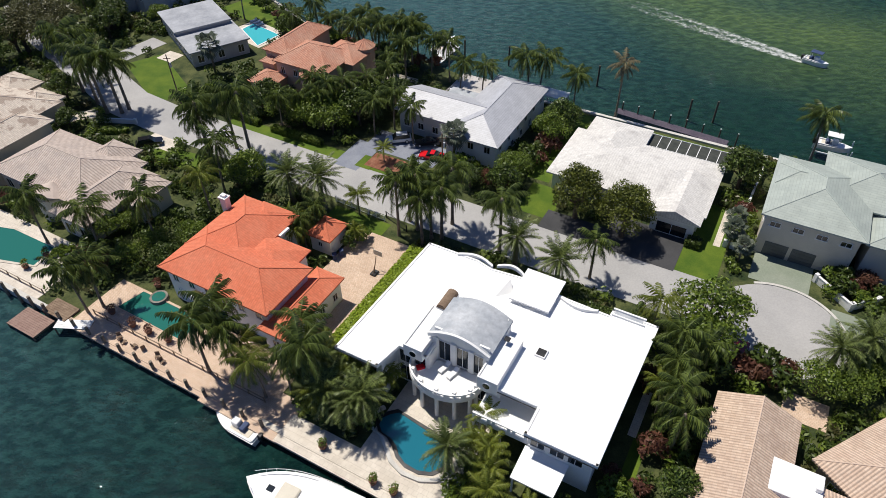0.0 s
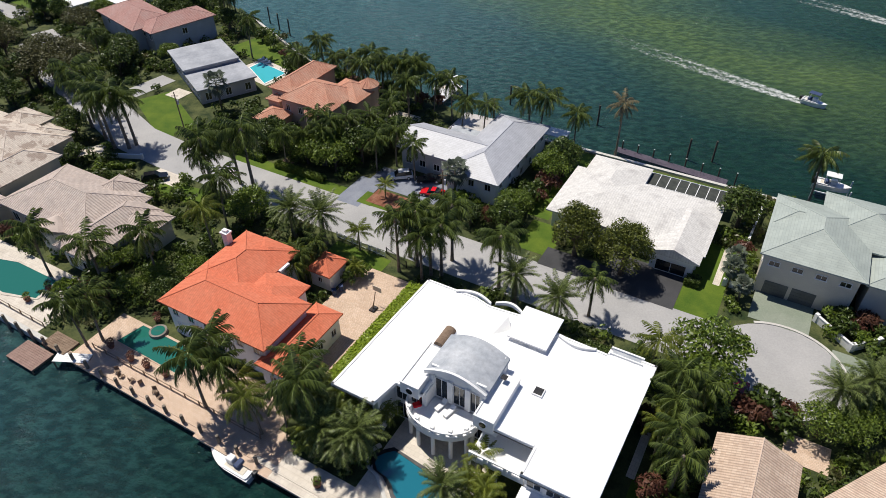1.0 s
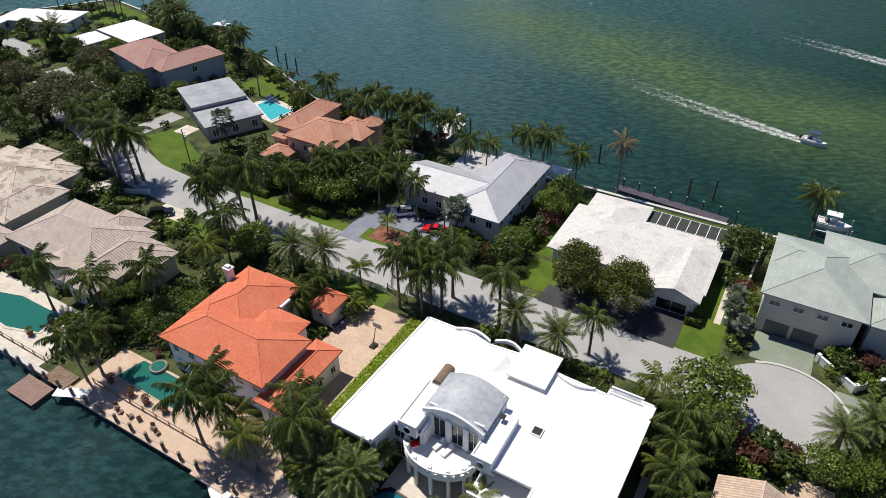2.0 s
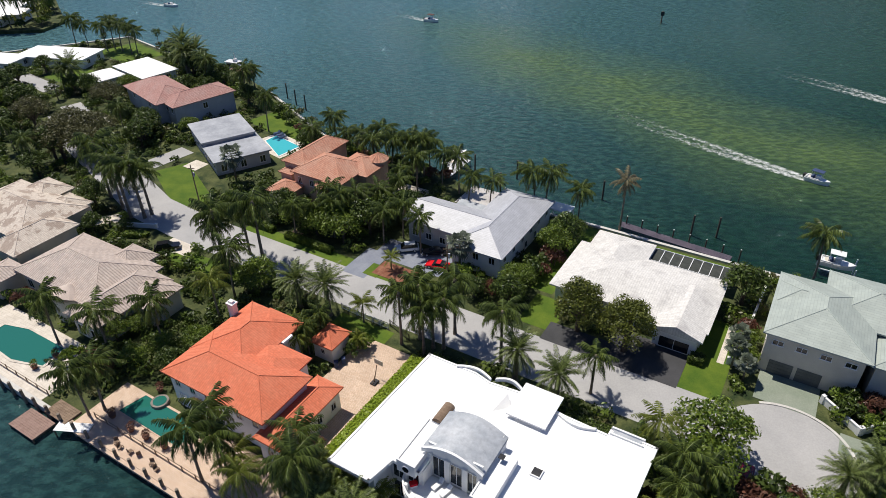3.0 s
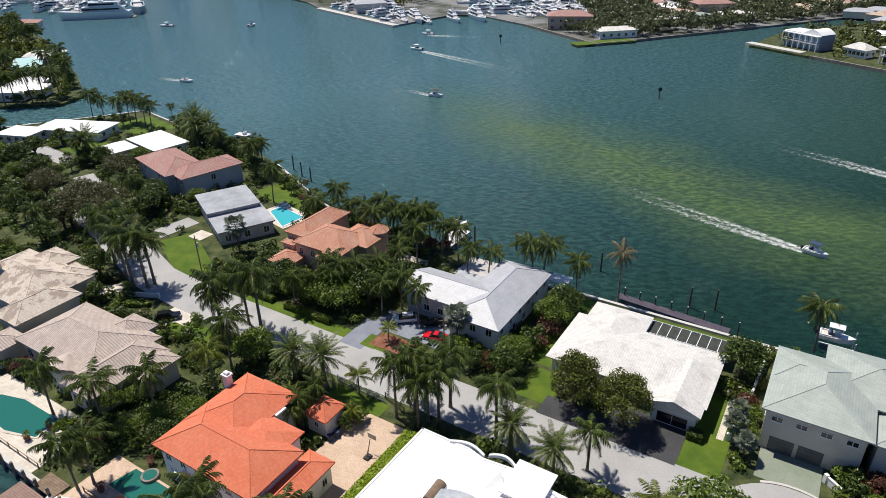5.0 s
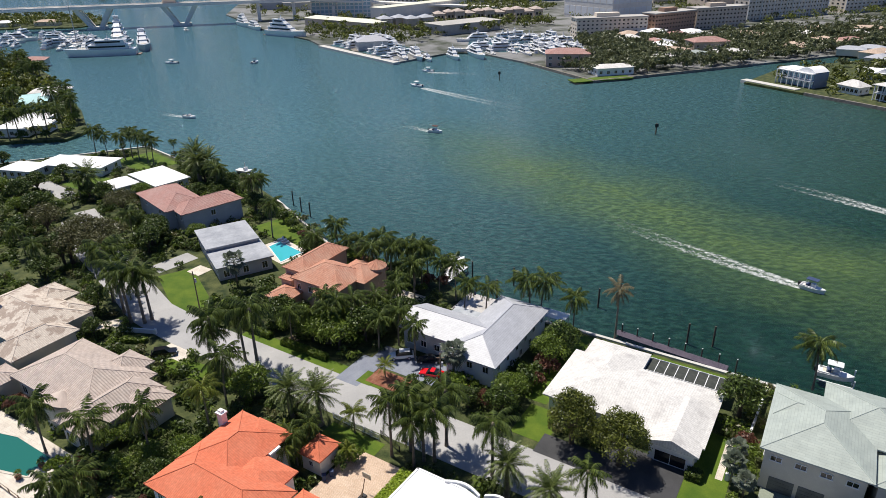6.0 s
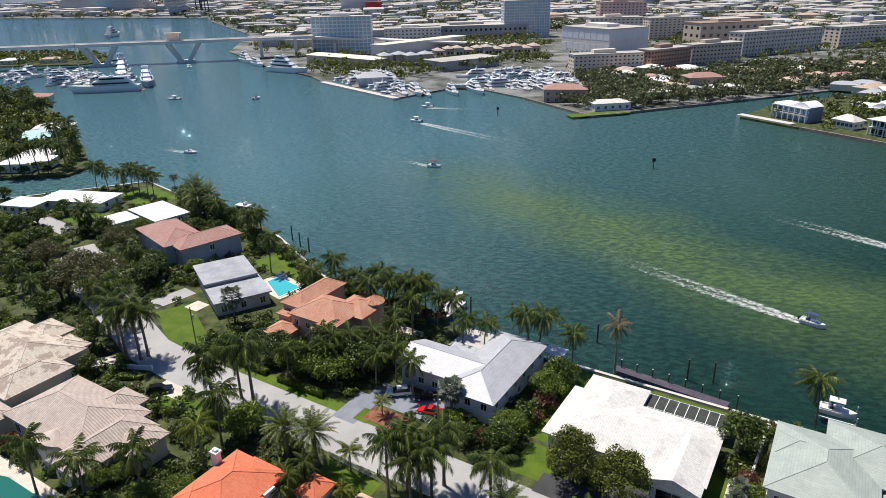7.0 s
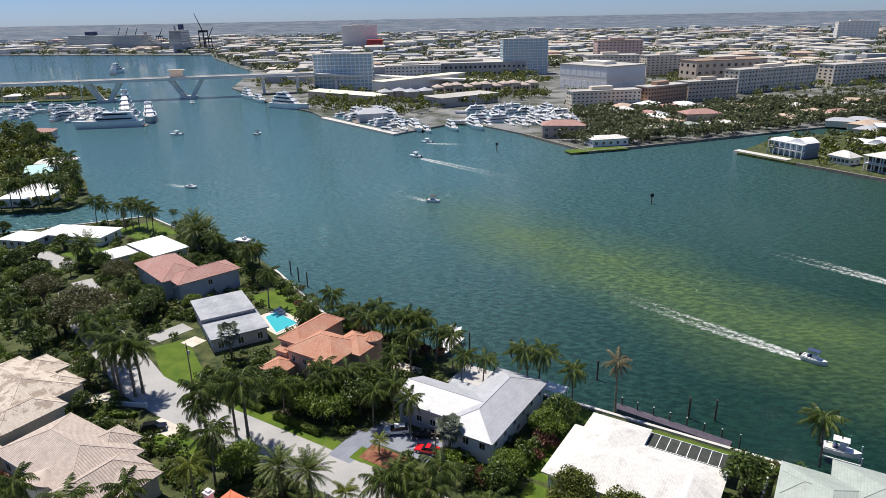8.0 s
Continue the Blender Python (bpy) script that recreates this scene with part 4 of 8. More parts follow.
block(hh, -8, 8, 10, 9, 0, 5.6, "whitewall", "whiteroof", 0.6, 0.5, wins=(("s", 2, 1.4, 1.4, 3.0),))
hh = house("cream waterside house with tiled roof", -262, 345, 20, name="isle_house")
block(hh, -20, 0, 26, 14, 0, 6.0, "cream", "brown", 2.4, 0.5, wins=(("s", 5, 1.4, 1.4, 3.4),))
hh = house("grey hip-roofed house among the trees", -124, 118, -20, name="grey_house")
clear(-124, 118, 9, 7, -20)
block(hh, 0, 0, 16, 12, 0, 4, "cream", "brown", 2.2, 0.7)

# ---- street, drives, lawns, terraces ----
def strip(name, mat, pts, width, z0, z1, label, category=""):
    """A ribbon of paving along a centre line."""
    left, right = [], []
    P = [Vector((x, y)) for x, y in pts]
    for i, p in enumerate(P):
        d = ((P[min(i + 1, len(P) - 1)] - P[max(i - 1, 0)])).normalized()
        n = Vector((-d.y, d.x)) * width / 2
        left.append(tuple(p + n))
        right.append(tuple(p - n))
        if i:
            q = (P[i] + P[i - 1]) / 2
            dd = P[i] - P[i - 1]
            clear(q.x, q.y, dd.length / 2, width / 2 + 0.8, math.degrees(math.atan2(dd.y, dd.x)))
    bm = bmesh.new()
    for i in range(len(P) - 1):
        a = [bm.verts.new((x, y, z1)) for x, y in (right[i], right[i + 1], left[i + 1], left[i])]
        bm.faces.new(a)
    bmesh.ops.remove_doubles(bm, verts=bm.verts, dist=0.001)
    r = bmesh.ops.extrude_face_region(bm, geom=bm.faces[:])
    for v in r["geom"]:
        if isinstance(v, bmesh.types.BMVert):
            v.co.z = z0
    bmesh.ops.recalc_face_normals(bm, faces=bm.faces)
    return tagged(part(name, bm, mat, None), label, category or name, kind="structure")


STREET = [(-112, 168), (-100, 152), (-86, 138), (-75, 127), (-65.5, 117), (-54.8, 110), (-37.1, 100.5), (-19.5, 91.1), (-1.8, 81.8), (15.8, 72.4), (33.5, 63), (40, 59.5)]
strip("road", "road", STREET, 9.2, -0.5, 0.05, "pale grey concrete residential street")
_cul = [(43.3 + 8.6 * math.cos(radians(a)), 57.6 + 8.2 * math.sin(radians(a))) for a in range(0, 360, 12)]
flat("road_end", "road", _cul, -0.5, 0.045, "pale grey turning circle at the street's end", "road")
clear(43, 57.5, 8, 8)
_kerb = bmesh.new()
for a in range(-60, 90, 6):
    q = [(43.3 + r * math.cos(radians(b)), 57.6 + (r - 0.4) * math.sin(radians(b))) for r, b in ((8.6, a), (9.0, a), (9.0, a + 6), (8.6, a + 6))]
    prism(_kerb, q, 0, 0.16)
tagged(part("kerb", _kerb, "cap", None), "pale concrete kerb round the turning circle", "kerb", kind="structure")
slab("driveway", "asphalt", *at_plot(WROOF, 3.0, -11.2), 11.4, 8.4, -0.3, 0.07, "dark asphalt driveway before the white-roofed house")
slab("driveway", "asphalt", *at_plot(WROOF, -7.5, -13.0), 10.0, 4.6, -0.3, 0.066, "dark asphalt driveway before the white-roofed house")
slab("driveway", "greendrive", *at_plot(GRN, -2.1, -13.6), 8.0, 6.2, -0.3, 0.065, "green-grey concrete garage driveway")
slab("driveway", "greendrive", *at_plot(GRN, 9.5, -19.5), 9, 3.6, -0.3, 0.06, "green-grey concrete side drive")
slab("driveway", "bluedrive", *at_plot(GREY, -9.6, -9.6), 14.5, 6.2, -0.3, 0.065, "blue-grey paved forecourt with parked cars")
slab("driveway", "bluedrive", *at_plot(GREY, -16.2, -15.4), 5.0, 8.5, -0.3, 0.06, "blue-grey paved drive to the street")
slab("driveway", "paver", *at_plot(RED, 11.5, 8.6), 10.4, 16.0, -0.3, 0.06, "peach paved drive beside the red villa")
slab("driveway", "paver", *at_plot(RED, 12.1, -2.0), 9.2, 7.0, -0.3, 0.055, "peach paved court beside the red villa")
slab("driveway", "palepaver", -73.5, 111.2, 8.0, 3.4, -0.3, 0.058, "curved pale drive of the patchy-roofed house", rot=18)
slab("driveway", "road", -71.2, 140.6, 10.5, 5.2, -0.3, 0.06, "pale paved drive of the flat-roofed house", rot=54)
slab("driveway", "palepaver", -63.0, 136.6, 4.4, 4.0, -0.3, 0.065, "pale stepped path of the flat-roofed house", rot=-30)
slab("driveway", "road", -107.5, 167.5, 18, 5.6, -0.3, 0.06, "pale drive among the trees", rot=-46)
slab("driveway", "road", -134.5, 192, 21, 5.6, -0.3, 0.06, "pale curved drive of the long white house", rot=-35)
slab("path", "palepaver", -53.5, 102.2, 7.0, 3.4, -0.3, 0.034, "sandy paved forecourt path", rot=-28)
slab("path", "wood", -32.0, 107.4, 2.4, 2.6, -0.3, 0.04, "brick paved entrance step", rot=-28)
slab("terrace", "paver", *at_plot(RED, -1.5, -13.9), 33.0, 9.8, -0.3, 0.05, "peach paved waterside terrace")
slab("terrace", "paver", *at_plot(RED, 12.5, -16.4), 12.0, 5.8, -0.3, 0.045, "peach paved waterside terrace")
slab("terrace", "palepaver", *at_plot(VILLA, -5.0, -18.6), 27.0, 4.0, -0.3, 0.05, "pale paved pool terrace of the white villa")
slab("terrace", "palepaver", *at_plot(TAN, -1.0, -17.6), 26.0, 11.0, -0.3, 0.05, "pale paved pool terrace of the tan house")
slab("terrace", "paver", *at_plot(BRN, 5.0, 8.2), 5.0, 4.0, -0.3, 0.05, "terracotta paved patio")
slab("terrace", "greypaver", *at_plot(GREY, -7.8, 15.0), 10.5, 9.5, -0.3, 0.35, "raised grey paved waterside deck")
slab("terrace", "palepaver", *at_plot(ORG, 14.5, 6.5), 7, 7, -0.3, 0.1, "pale waterside patio")
slab("path", "palepaver", *at_plot(WROOF, 13.0, -2), 1.0, 10, -0.3, 0.03, "pale stepping path", keep=False)
slab("lawn", "grass", *at_plot(WROOF, 11.5, -6.5), 6.0, 19.0, -0.3, 0.025, "sunlit mown lawn beside the driveway")
slab("lawn", "grass", *at_plot(WROOF, -4.0, 17.4), 27.0, 4.2, -0.3, 0.025, "mown lawn strip along the seawall")
slab("lawn", "grass", *at_plot(WROOF, -17.2, 7), 4.0, 22.0, -0.3, 0.02, "mown lawn between the houses")
slab("lawn", "grass", *at_plot(WROOF, -14.5, -9), 6.0, 8.0, -0.3, 0.025, "mown lawn corner by the street")
slab("lawn", "grass", -62.5, 127, 8.0, 21.0, -0.3, 0.025, "bright mown front lawn", rot=35)
slab("lawn", "grass", -47.0, 158.5, 24.0, 9.0, -0.3, 0.02, "bright mown waterside lawn", rot=-43)
slab("lawn", "grass", -125.5, 198.5, 16, 12, -0.3, 0.02, "bright mown lawn", rot=-30)
slab("lawn", "grass", -118, 222, 22, 14, -0.3, 0.02, "mown lawn at the island's point", rot=-40)
slab("lawn", "grass", *at_plot(RED, 4.6, 16.4), 10.5, 6.4, -0.3, 0.025, "mown garden lawn")
slab("lawn", "grass", -48.5, 97.0, 12.0, 4.4, -0.3, 0.02, "mown verge", rot=-20, keep=False)
slab("flower_bed", "mulch", *at_plot(GREY, -9.8, -15.4), 7.4, 4.2, -0.3, 0.09, "red-brown mulched island bed in the forecourt")
slab("lawn", "grass", *at_plot(GREY, -13.4, -16.6), 3.0, 3.6, -0.3, 0.085, "small green lawn beside the mulched bed")
slab("lawn", "grass", -26.6, 101.2, 36.0, 3.4, -0.3, 0.02, "mown verge along the street", rot=-28, keep=False)
slab("lawn", "grass", *at_plot(VILLA, 18.6, -3), 1.6, 7.0, -0.3, 0.02, "narrow side lawn")
slab("lawn", "grass", 68, 375, 36, 9, -0.4, 0.05, "bright mown point lawn", rot=20, keep=False)
slab("path", "palepaver", *at_plot(VILLA, 17.5, 3), 1.0, 7.0, -0.3, 0.03, "pale side path")


slab("terrace", "palepaver", *at_plot(VILLA, -3.0, -10.6), 12.0, 12.2, -0.3, 0.045, "pale paved pool terrace of the white villa")


# ---- plants ----
def frond(verts, faces, base, yaw, rise, length, droop, leaflets, lw, ll, rng, hang=0.6):
    """One palm frond: arched rib and pairs of leaflets."""
    c, s = math.cos(yaw), math.sin(yaw)
    pts = []
    p = Vector(base)
    a = rise
    seg = 6
    for i in range(seg + 1):
        pts.append(p.copy())
        p = p + Vector((c * math.cos(a), s * math.cos(a), math.sin(a))) * (length / seg)
        a -= droop / seg
    side = Vector((-s, c, 0))
    n0 = len(verts)
    for i, q in enumerate(pts):
        w = 0.05 * (1 - i / (seg + 1))
        verts += [q + side * w, q - side * w]
    for i in range(seg):
        faces.append((n0 + 2 * i, n0 + 2 * i + 1, n0 + 2 * i + 3, n0 + 2 * i + 2))
    for k in range(leaflets):
        f = 0.14 + 0.86 * (k + 0.5) / leaflets
        i = min(int(f * seg), seg - 1)
        g = f * seg - i
        q = pts[i].lerp(pts[i + 1], g)
        t = (pts[i + 1] - pts[i]).normalized()
        L = ll * (0.35 + 0.65 * math.sin(math.pi * min(1, f * 0.85 + 0.12))) * rng.uniform(0.8, 1.15)
        for sg in (1, -1):
            d = (side * sg * 0.8 + t * rng.uniform(0.45, 0.75) + Vector((0, 0, -hang * rng.uniform(0.6, 1.3)))).normalized()
            b = len(verts)
            w = t * lw
            verts += [q - w * 0.5, q + w * 0.5, q + d * L * 0.6 + w * 0.4, q + d * L - Vector((0, 0, 0.15 * L))]
            faces.append((b, b + 1, b + 2, b + 3))


def palm(name, label, h, nf, length, mat, seed, lean=0.4, r=0.17, rise=(1.25, -0.5), droop=1.7, leaflets=11, lw=0.16, ll=0.75, hang=0.6, dead=0, bulb=False):
    rng = random.Random(seed)
    e = thing(name, label, "palm tree")
    bm = bmesh.new()
    seg = 7
    yaw = rng.uniform(0, 6.28)
    rings = []
    for i in range(seg + 1):
        f = i / seg
        o = Vector((math.cos(yaw), math.sin(yaw), 0)) * lean * f * f + Vector((0, 0, h * f))
        rr = r * (1.35 - 0.5 * f) if i else r * 1.7
        rings.append([bm.verts.new(o + Vector((math.cos(2 * math.pi * k / 8) * rr, math.sin(2 * math.pi * k / 8) * rr, 0))) for k in range(8)])
    for a, b in zip(rings, rings[1:]):
        for k in range(8):
            bm.faces.new((a[k], a[(k + 1) % 8], b[(k + 1) % 8], b[k]))
    bm.faces.new(rings[-1])
    top = Vector((math.cos(yaw) * lean, math.sin(yaw) * lean, h))
    if bulb:
        tube(bm, top - Vector((0, 0, 0.1)), top + Vector((0, 0, 0.7)), r * 2.0, r * 0.8, 8)
    part("trunk", bm, "bark", e, smooth=True)
    vs, fs = [], []
    for i in range(nf):
        f = (i + 0.5) / nf
        a = i * 2.39996 + rng.uniform(-0.25, 0.25)
        el = rise[0] + (rise[1] - rise[0]) * f + rng.uniform(-0.15, 0.15)
        frond(vs, fs, top + Vector((0, 0, 0.35 * (1 - f))), a, el, length * rng.uniform(0.85, 1.1), droop * rng.uniform(0.75, 1.2), leaflets, lw, ll, rng, hang)
    link_mesh("crown", vs, fs, mat, e)
    if dead:
        vs, fs = [], []
        for i in range(dead):
            frond(vs, fs, top - Vector((0, 0, 0.2)), rng.uniform(0, 6.28), -0.9, length * 0.8, 0.6, leaflets, lw, ll * 0.8, rng, 0.9)
        link_mesh("dead_fronds", vs, fs, "dryfrond", e, "dry hanging brown fronds")
    return e


def fan_palm(name, label, h, nf, mat, seed, size=1.1, r=0.16):
    """Palm with stiff round fan leaves."""
    rng = random.Random(seed)
    e = thing(name, label, "palm tree")
    part("trunk", tube(bmesh.new(), (0, 0, 0), (0, 0, h), r * 1.3, r, 8), "bark", e, smooth=True)
    vs, fs = [], []
    for i in range(nf):
        a, el = i * 2.39996, 1.3 - 2.0 * (i + 0.5) / nf + rng.uniform(-0.15, 0.15)
        d = Vector((math.cos(a) * math.cos(el), math.sin(a) * math.cos(el), math.sin(el)))
        c = Vector((0, 0, h)) + d * rng.uniform(0.9, 1.4) * size
        side = d.cross(Vector((0, 0, 1))).normalized()
        up = side.cross(d).normalized()
        b = len(vs)
        vs += [Vector((0, 0, h)) + side * 0.03, Vector((0, 0, h)) - side * 0.03, c - side * 0.03, c + side * 0.03]
        fs.append((b, b + 1, b + 2, b + 3))
        for k in range(13):
            t = -1.9 + 3.8 * k / 12
            q = (d * math.cos(t) + side * math.sin(t))
            L = size * (1.0 - 0.12 * abs(t)) * rng.uniform(0.85, 1.1)
            b = len(vs)
            n = (d * -math.sin(t) + side * math.cos(t)) * 0.11 * size
            tip = c + q * L - Vector((0, 0, 0.35 * L)) + up * 0.05
            vs += [c - n * 0.2, c + q * L * 0.6 - n, tip, c + q * L * 0.6 + n]
            fs.append((b, b + 1, b + 2, b + 3))
    link_mesh("crown", vs, fs, mat, e)
    return e


def leaf_cloud(rng, blobs, per, size):
    """Leaves spread over the shells of overlapping clumps."""
    n = len(blobs) * per
    R = np.random.RandomState(rng.randrange(10 ** 6))
    c = np.repeat(np.array([b[:3] for b in blobs]), per, 0)
    r = np.repeat(np.array([b[3] for b in blobs]), per, 0)
    d = R.normal(size=(n, 3))
    d /= np.linalg.norm(d, axis=1)[:, None]
    d[:, 2] = np.where(d[:, 2] < -0.35, -d[:, 2], d[:, 2])
    p = c + d * (r * R.uniform(0.6, 1.1, n))[:, None] * np.array([1, 1, 0.85])
    nrm = d + R.normal(size=(n, 3)) * 0.55
    nrm /= np.linalg.norm(nrm, axis=1)[:, None]
    a = np.cross(nrm, R.normal(size=(n, 3)))
    a /= np.linalg.norm(a, axis=1)[:, None]
    b = np.cross(nrm, a)
    s = (size * R.uniform(0.6, 1.3, n))[:, None]
    q = np.stack([p - a * s, p - b * s * 0.45 + nrm * s * 0.1, p + a * s, p + b * s * 0.45 + nrm * s * 0.1], 1)
    return q.reshape(-1, 3)


def quads_mesh(name, co, mat, parent=None):
    n = len(co) // 4
    me = bpy.data.meshes.new(name)
    me.vertices.add(4 * n)
    me.vertices.foreach_set("co", co.ravel())
    me.loops.add(4 * n)
    me.loops.foreach_set("vertex_index", np.arange(4 * n))
    me.polygons.add(n)
    me.polygons.foreach_set("loop_start", np.arange(0, 4 * n, 4))
    me.materials.append(M[mat])
    me.update(calc_edges=True)
    ob = new(name, me)
    if parent is not None:
        ob.parent = parent
    return ob


def broad_tree(name, label, h, r, mat, seed, clumps=16, per=110, leaf=0.33, low=0.45, open_=False):
    rng = random.Random(seed)
    e = thing(name, label, "tree")
    bm = bmesh.new()
    fork = h * 0.32
    tube(bm, (0, 0, 0), (0.1, 0, fork), 0.05 * h, 0.036 * h, 8)
    blobs = []
    for i in range(clumps):
        a = i * 2.39996 + rng.uniform(-0.4, 0.4)
        f = math.sqrt((i + 0.5) / clumps)
        x, y = math.cos(a) * r * 0.75 * f, math.sin(a) * r * 0.75 * f
        z = h * low + (h * (1 - low) - 0.2 * r) * (1 - f * f * 0.75) * rng.uniform(0.75, 1.05)
        br = r * rng.uniform(0.26, 0.42)
        blobs.append((x, y, z, br))
        if i % 2 == 0:
            mid = Vector((x * 0.45, y * 0.45, (fork + z) * 0.52))
            tube(bm, (0.08, 0, fork * 0.9), mid, 0.022 * h, 0.015 * h, 6)
            tube(bm, mid, (x, y, z), 0.015 * h, 0.004 * h, 5)
            if open_:
                for _ in range(4):
                    tube(bm, (x, y, z), (x + rng.uniform(-1, 1), y + rng.uniform(-1, 1), z + rng.uniform(0.4, 1.4)), 0.04, 0.012, 4)
    part("trunk", bm, "barkdark", e)
    co = leaf_cloud(rng, blobs, per, leaf)
    quads_mesh("crown", co, mat, e)
    return e


def set_down(proto, x, y, s=1.0, turn=0.0, sz=None):
    """Places a copy of a plant."""
    m = pose(x, y, 0, 0, 0, turn) @ Matrix.Diagonal((s, s, sz or s, 1))
    return copy_thing(proto, m)


FAR_AWAY = []
coco = [palm("coconut_palm", "tall coconut palm with drooping green fronds", 9.5, 26, 4.5, "frond", k, 0.9, 0.16, (1.2, -0.75), 1.6, 18, 0.2, 1.2, 0.8, dead=2) for k in (1, 2)]
royal = [palm("royal_palm", "royal palm with pale straight trunk and full crown", 9.5, 22, 4.5, "frond", k, 0.1, 0.2, (1.3, -0.8), 1.7, 18, 0.2, 1.25, 0.75, bulb=True) for k in (3, 4)]
date = [palm("date_palm", "date palm with dense grey-green crown", 5.2, 52, 3.7, "datefrond", k, 0.05, 0.33, (1.4, -0.75), 1.1, 20, 0.11, 0.66, 0.15) for k in (5, 6)]
small = [palm("small_palm", "short bright green garden palm", 3.0, 18, 2.3, "yellowfrond", k, 0.1, 0.09, (1.3, -0.2), 1.3, 17, 0.1, 0.62, 0.4) for k in (7, 8)]
wind = palm("windblown_palm", "slim palm with a dry windblown crown", 9.0, 18, 2.8, "dryfrond", 9, 0.7, 0.14, (1.2, -0.6), 1.4, 14, 0.17, 0.8, 0.7)
yellowp = palm("coconut_palm", "coconut palm with yellow-green fronds", 7.0, 22, 3.8, "yellowfrond", 10, 0.7, 0.15, (1.2, -0.5), 1.5, 18, 0.14, 0.95, 0.7)
fanp = [fan_palm("fan_palm", "fan palm with round stiff green leaves", 6.0, 30, "frond", 11), fan_palm("fan_palm", "silvery grey fan palm with stiff leaves", 5.0, 26, "paleleaf", 12, 1.2)]
tree_dark = [broad_tree("tree", "dense dark green broadleaf tree", 8.0, 4.2, "leaf", k, 20, 125, 0.31) for k in (20, 21)]
tree_warm = [broad_tree("tree", "rounded warm green broadleaf tree", 8.8, 4.2, "leafwarm", k, 30, 210, 0.2, 0.28) for k in (28, 29)]
tree_bright = [broad_tree("tree", "broadleaf tree with bright yellow-green leaves", 7.5, 4.6, "leafbright", k, 24, 115, 0.265) for k in (22, 23)]
tree_dense = [broad_tree("tree", "compact rounded tree with dense bright green leaves", 6.2, 4.0, "leafbright", 30, 26, 150, 0.24, 0.3)]
tree_olive = [broad_tree("tree", "wide olive-brown thinly leaved tree", 8.0, 5.0, "leafolive", k, 26, 120, 0.22, 0.5, True) for k in (24,)]
bush = [broad_tree("bush", "rounded green garden bush", 2.6, 1.7, mt, k, 9, 48, 0.29, 0.3) for mt, k in (("leaf", 25), ("leafbright", 26), ("leafred", 27))]
PROTOS = [*tree_dense, *tree_warm, *coco, *royal, *date, *small, wind, yellowp, *fanp, *tree_dark, *tree_bright, *tree_olive, *bush]
_pr = random.Random(77)


def grove(protos, places, smin=0.85, smax=1.15):
    for x, y in places:
        s = _pr.uniform(smin, smax)
        if not is_clear(x, y, 0.5, FOOT):
            continue
        set_down(_pr.choice(protos), x, y, s, _pr.uniform(0, 360), s * _pr.uniform(0.9, 1.1))


grove(coco, [(-46.3, 83.4), (-43.9, 72.9), (-61.7, 74.2), (-37.7, 87.2), (-42.2, 96.6), (-17.9, 50.6), (-47.8, 61.1), (-49.6, 60.1), (-28.1, 51.9), (-30.0, 50.2), (-26.6, 50.6), (-15.4, 45.7), (-55.0, 74.0), (-52.4, 72.2)], 0.84, 1.04)
grove([yellowp], [(-37.9, 80.4), (26.0, 55.4), (-22.0, 46.4), (-24.0, 48.4)], 0.9, 1.05)
grove(royal, [(-7.7, 76.2), (-4.9, 77.5), (-2.7, 75.5), (0.5, 78.9), (-6.2, 79.6), (-1.1, 75.5), (7.6, 72.9), (-4.0, 73.8)], 0.85, 1.05)
grove(royal, [(-77.5, 125.2), (-76.0, 121.0), (-67.7, 112.6), (-64.7, 112.5), (-63.8, 113.9), (-71, 116.2), (-38.9, 100.1), (-35.9, 98.3), (-42.5, 96.2)], 1.05, 1.25)
grove(date, [(-25.6, 84.4), (-20.4, 82.9)], 1.1, 1.2)
grove(date, [(9.6, 69.0), (15.0, 64.4), (46.6, 50.0), (50.3, 50.9), (-9.5, 43.3), (0.1, 37.0), (-13.7, 43.7)], 0.85, 1.05)
grove([fanp[1]], [(-50.5, 128.5), (0.7, 96.4)], 1.1, 1.25)
grove([fanp[1]], [(41.6, 73), (43.2, 76.4), (42.4, 70.4)], 0.7, 0.85)
grove(royal, [(20.2, 66.9)], 0.78, 0.82)
grove(coco + royal, [(25.6, 46.7), (25.1, 42.1), (29.9, 48.3), (25.0, 39.3), (28.1, 50.0), (26.5, 44.2)], 0.62, 0.85)
grove([yellowp], [(24.4, 44.0), (27.6, 47.0)], 0.7, 0.85)
grove(tree_dark, [(26.8, 41.0), (31.4, 48.8), (24.2, 33.5)], 0.5, 0.65)
grove(small, [(-14.4, 81.2), (-6.7, 47.6), (4.4, 41.8), (4.9, 36.9), (3.0, 38.6), (-8.0, 46.8), (8.5, 31), (10.5, 30.0)], 0.8, 1.2)
grove(coco, [(-52.6, 132.4), (-36.1, 142.6), (-30.7, 146.2), (-19.1, 132.2), (-7.1, 132.6), (-9.3, 124.3), (-4.1, 127.1), (-0.3, 124.6), (-12.0, 121.7), (1.8, 116.2), (6.3, 118.6), (17.7, 112.3), (23.5, 111.4)], 0.75, 0.95)
grove(coco, [(62.7, 95.7), (11.5, 102.1), (-6.7, 101.4), (-16.6, 114.4), (-22.4, 109.8), (-20.7, 112.0), (-25, 112), (-12, 116), (-9.5, 128)], 0.75, 0.95)
grove([wind], [(31.6, 110.4)], 1.15, 1.16)
grove(coco, [(-13.5, 134.5), (-11.0, 131.0), (-15.5, 131.5), (-8.2, 129.6), (-17.0, 136.0), (-22.5, 137.5), (14.5, 113.4)], 0.82, 0.98)
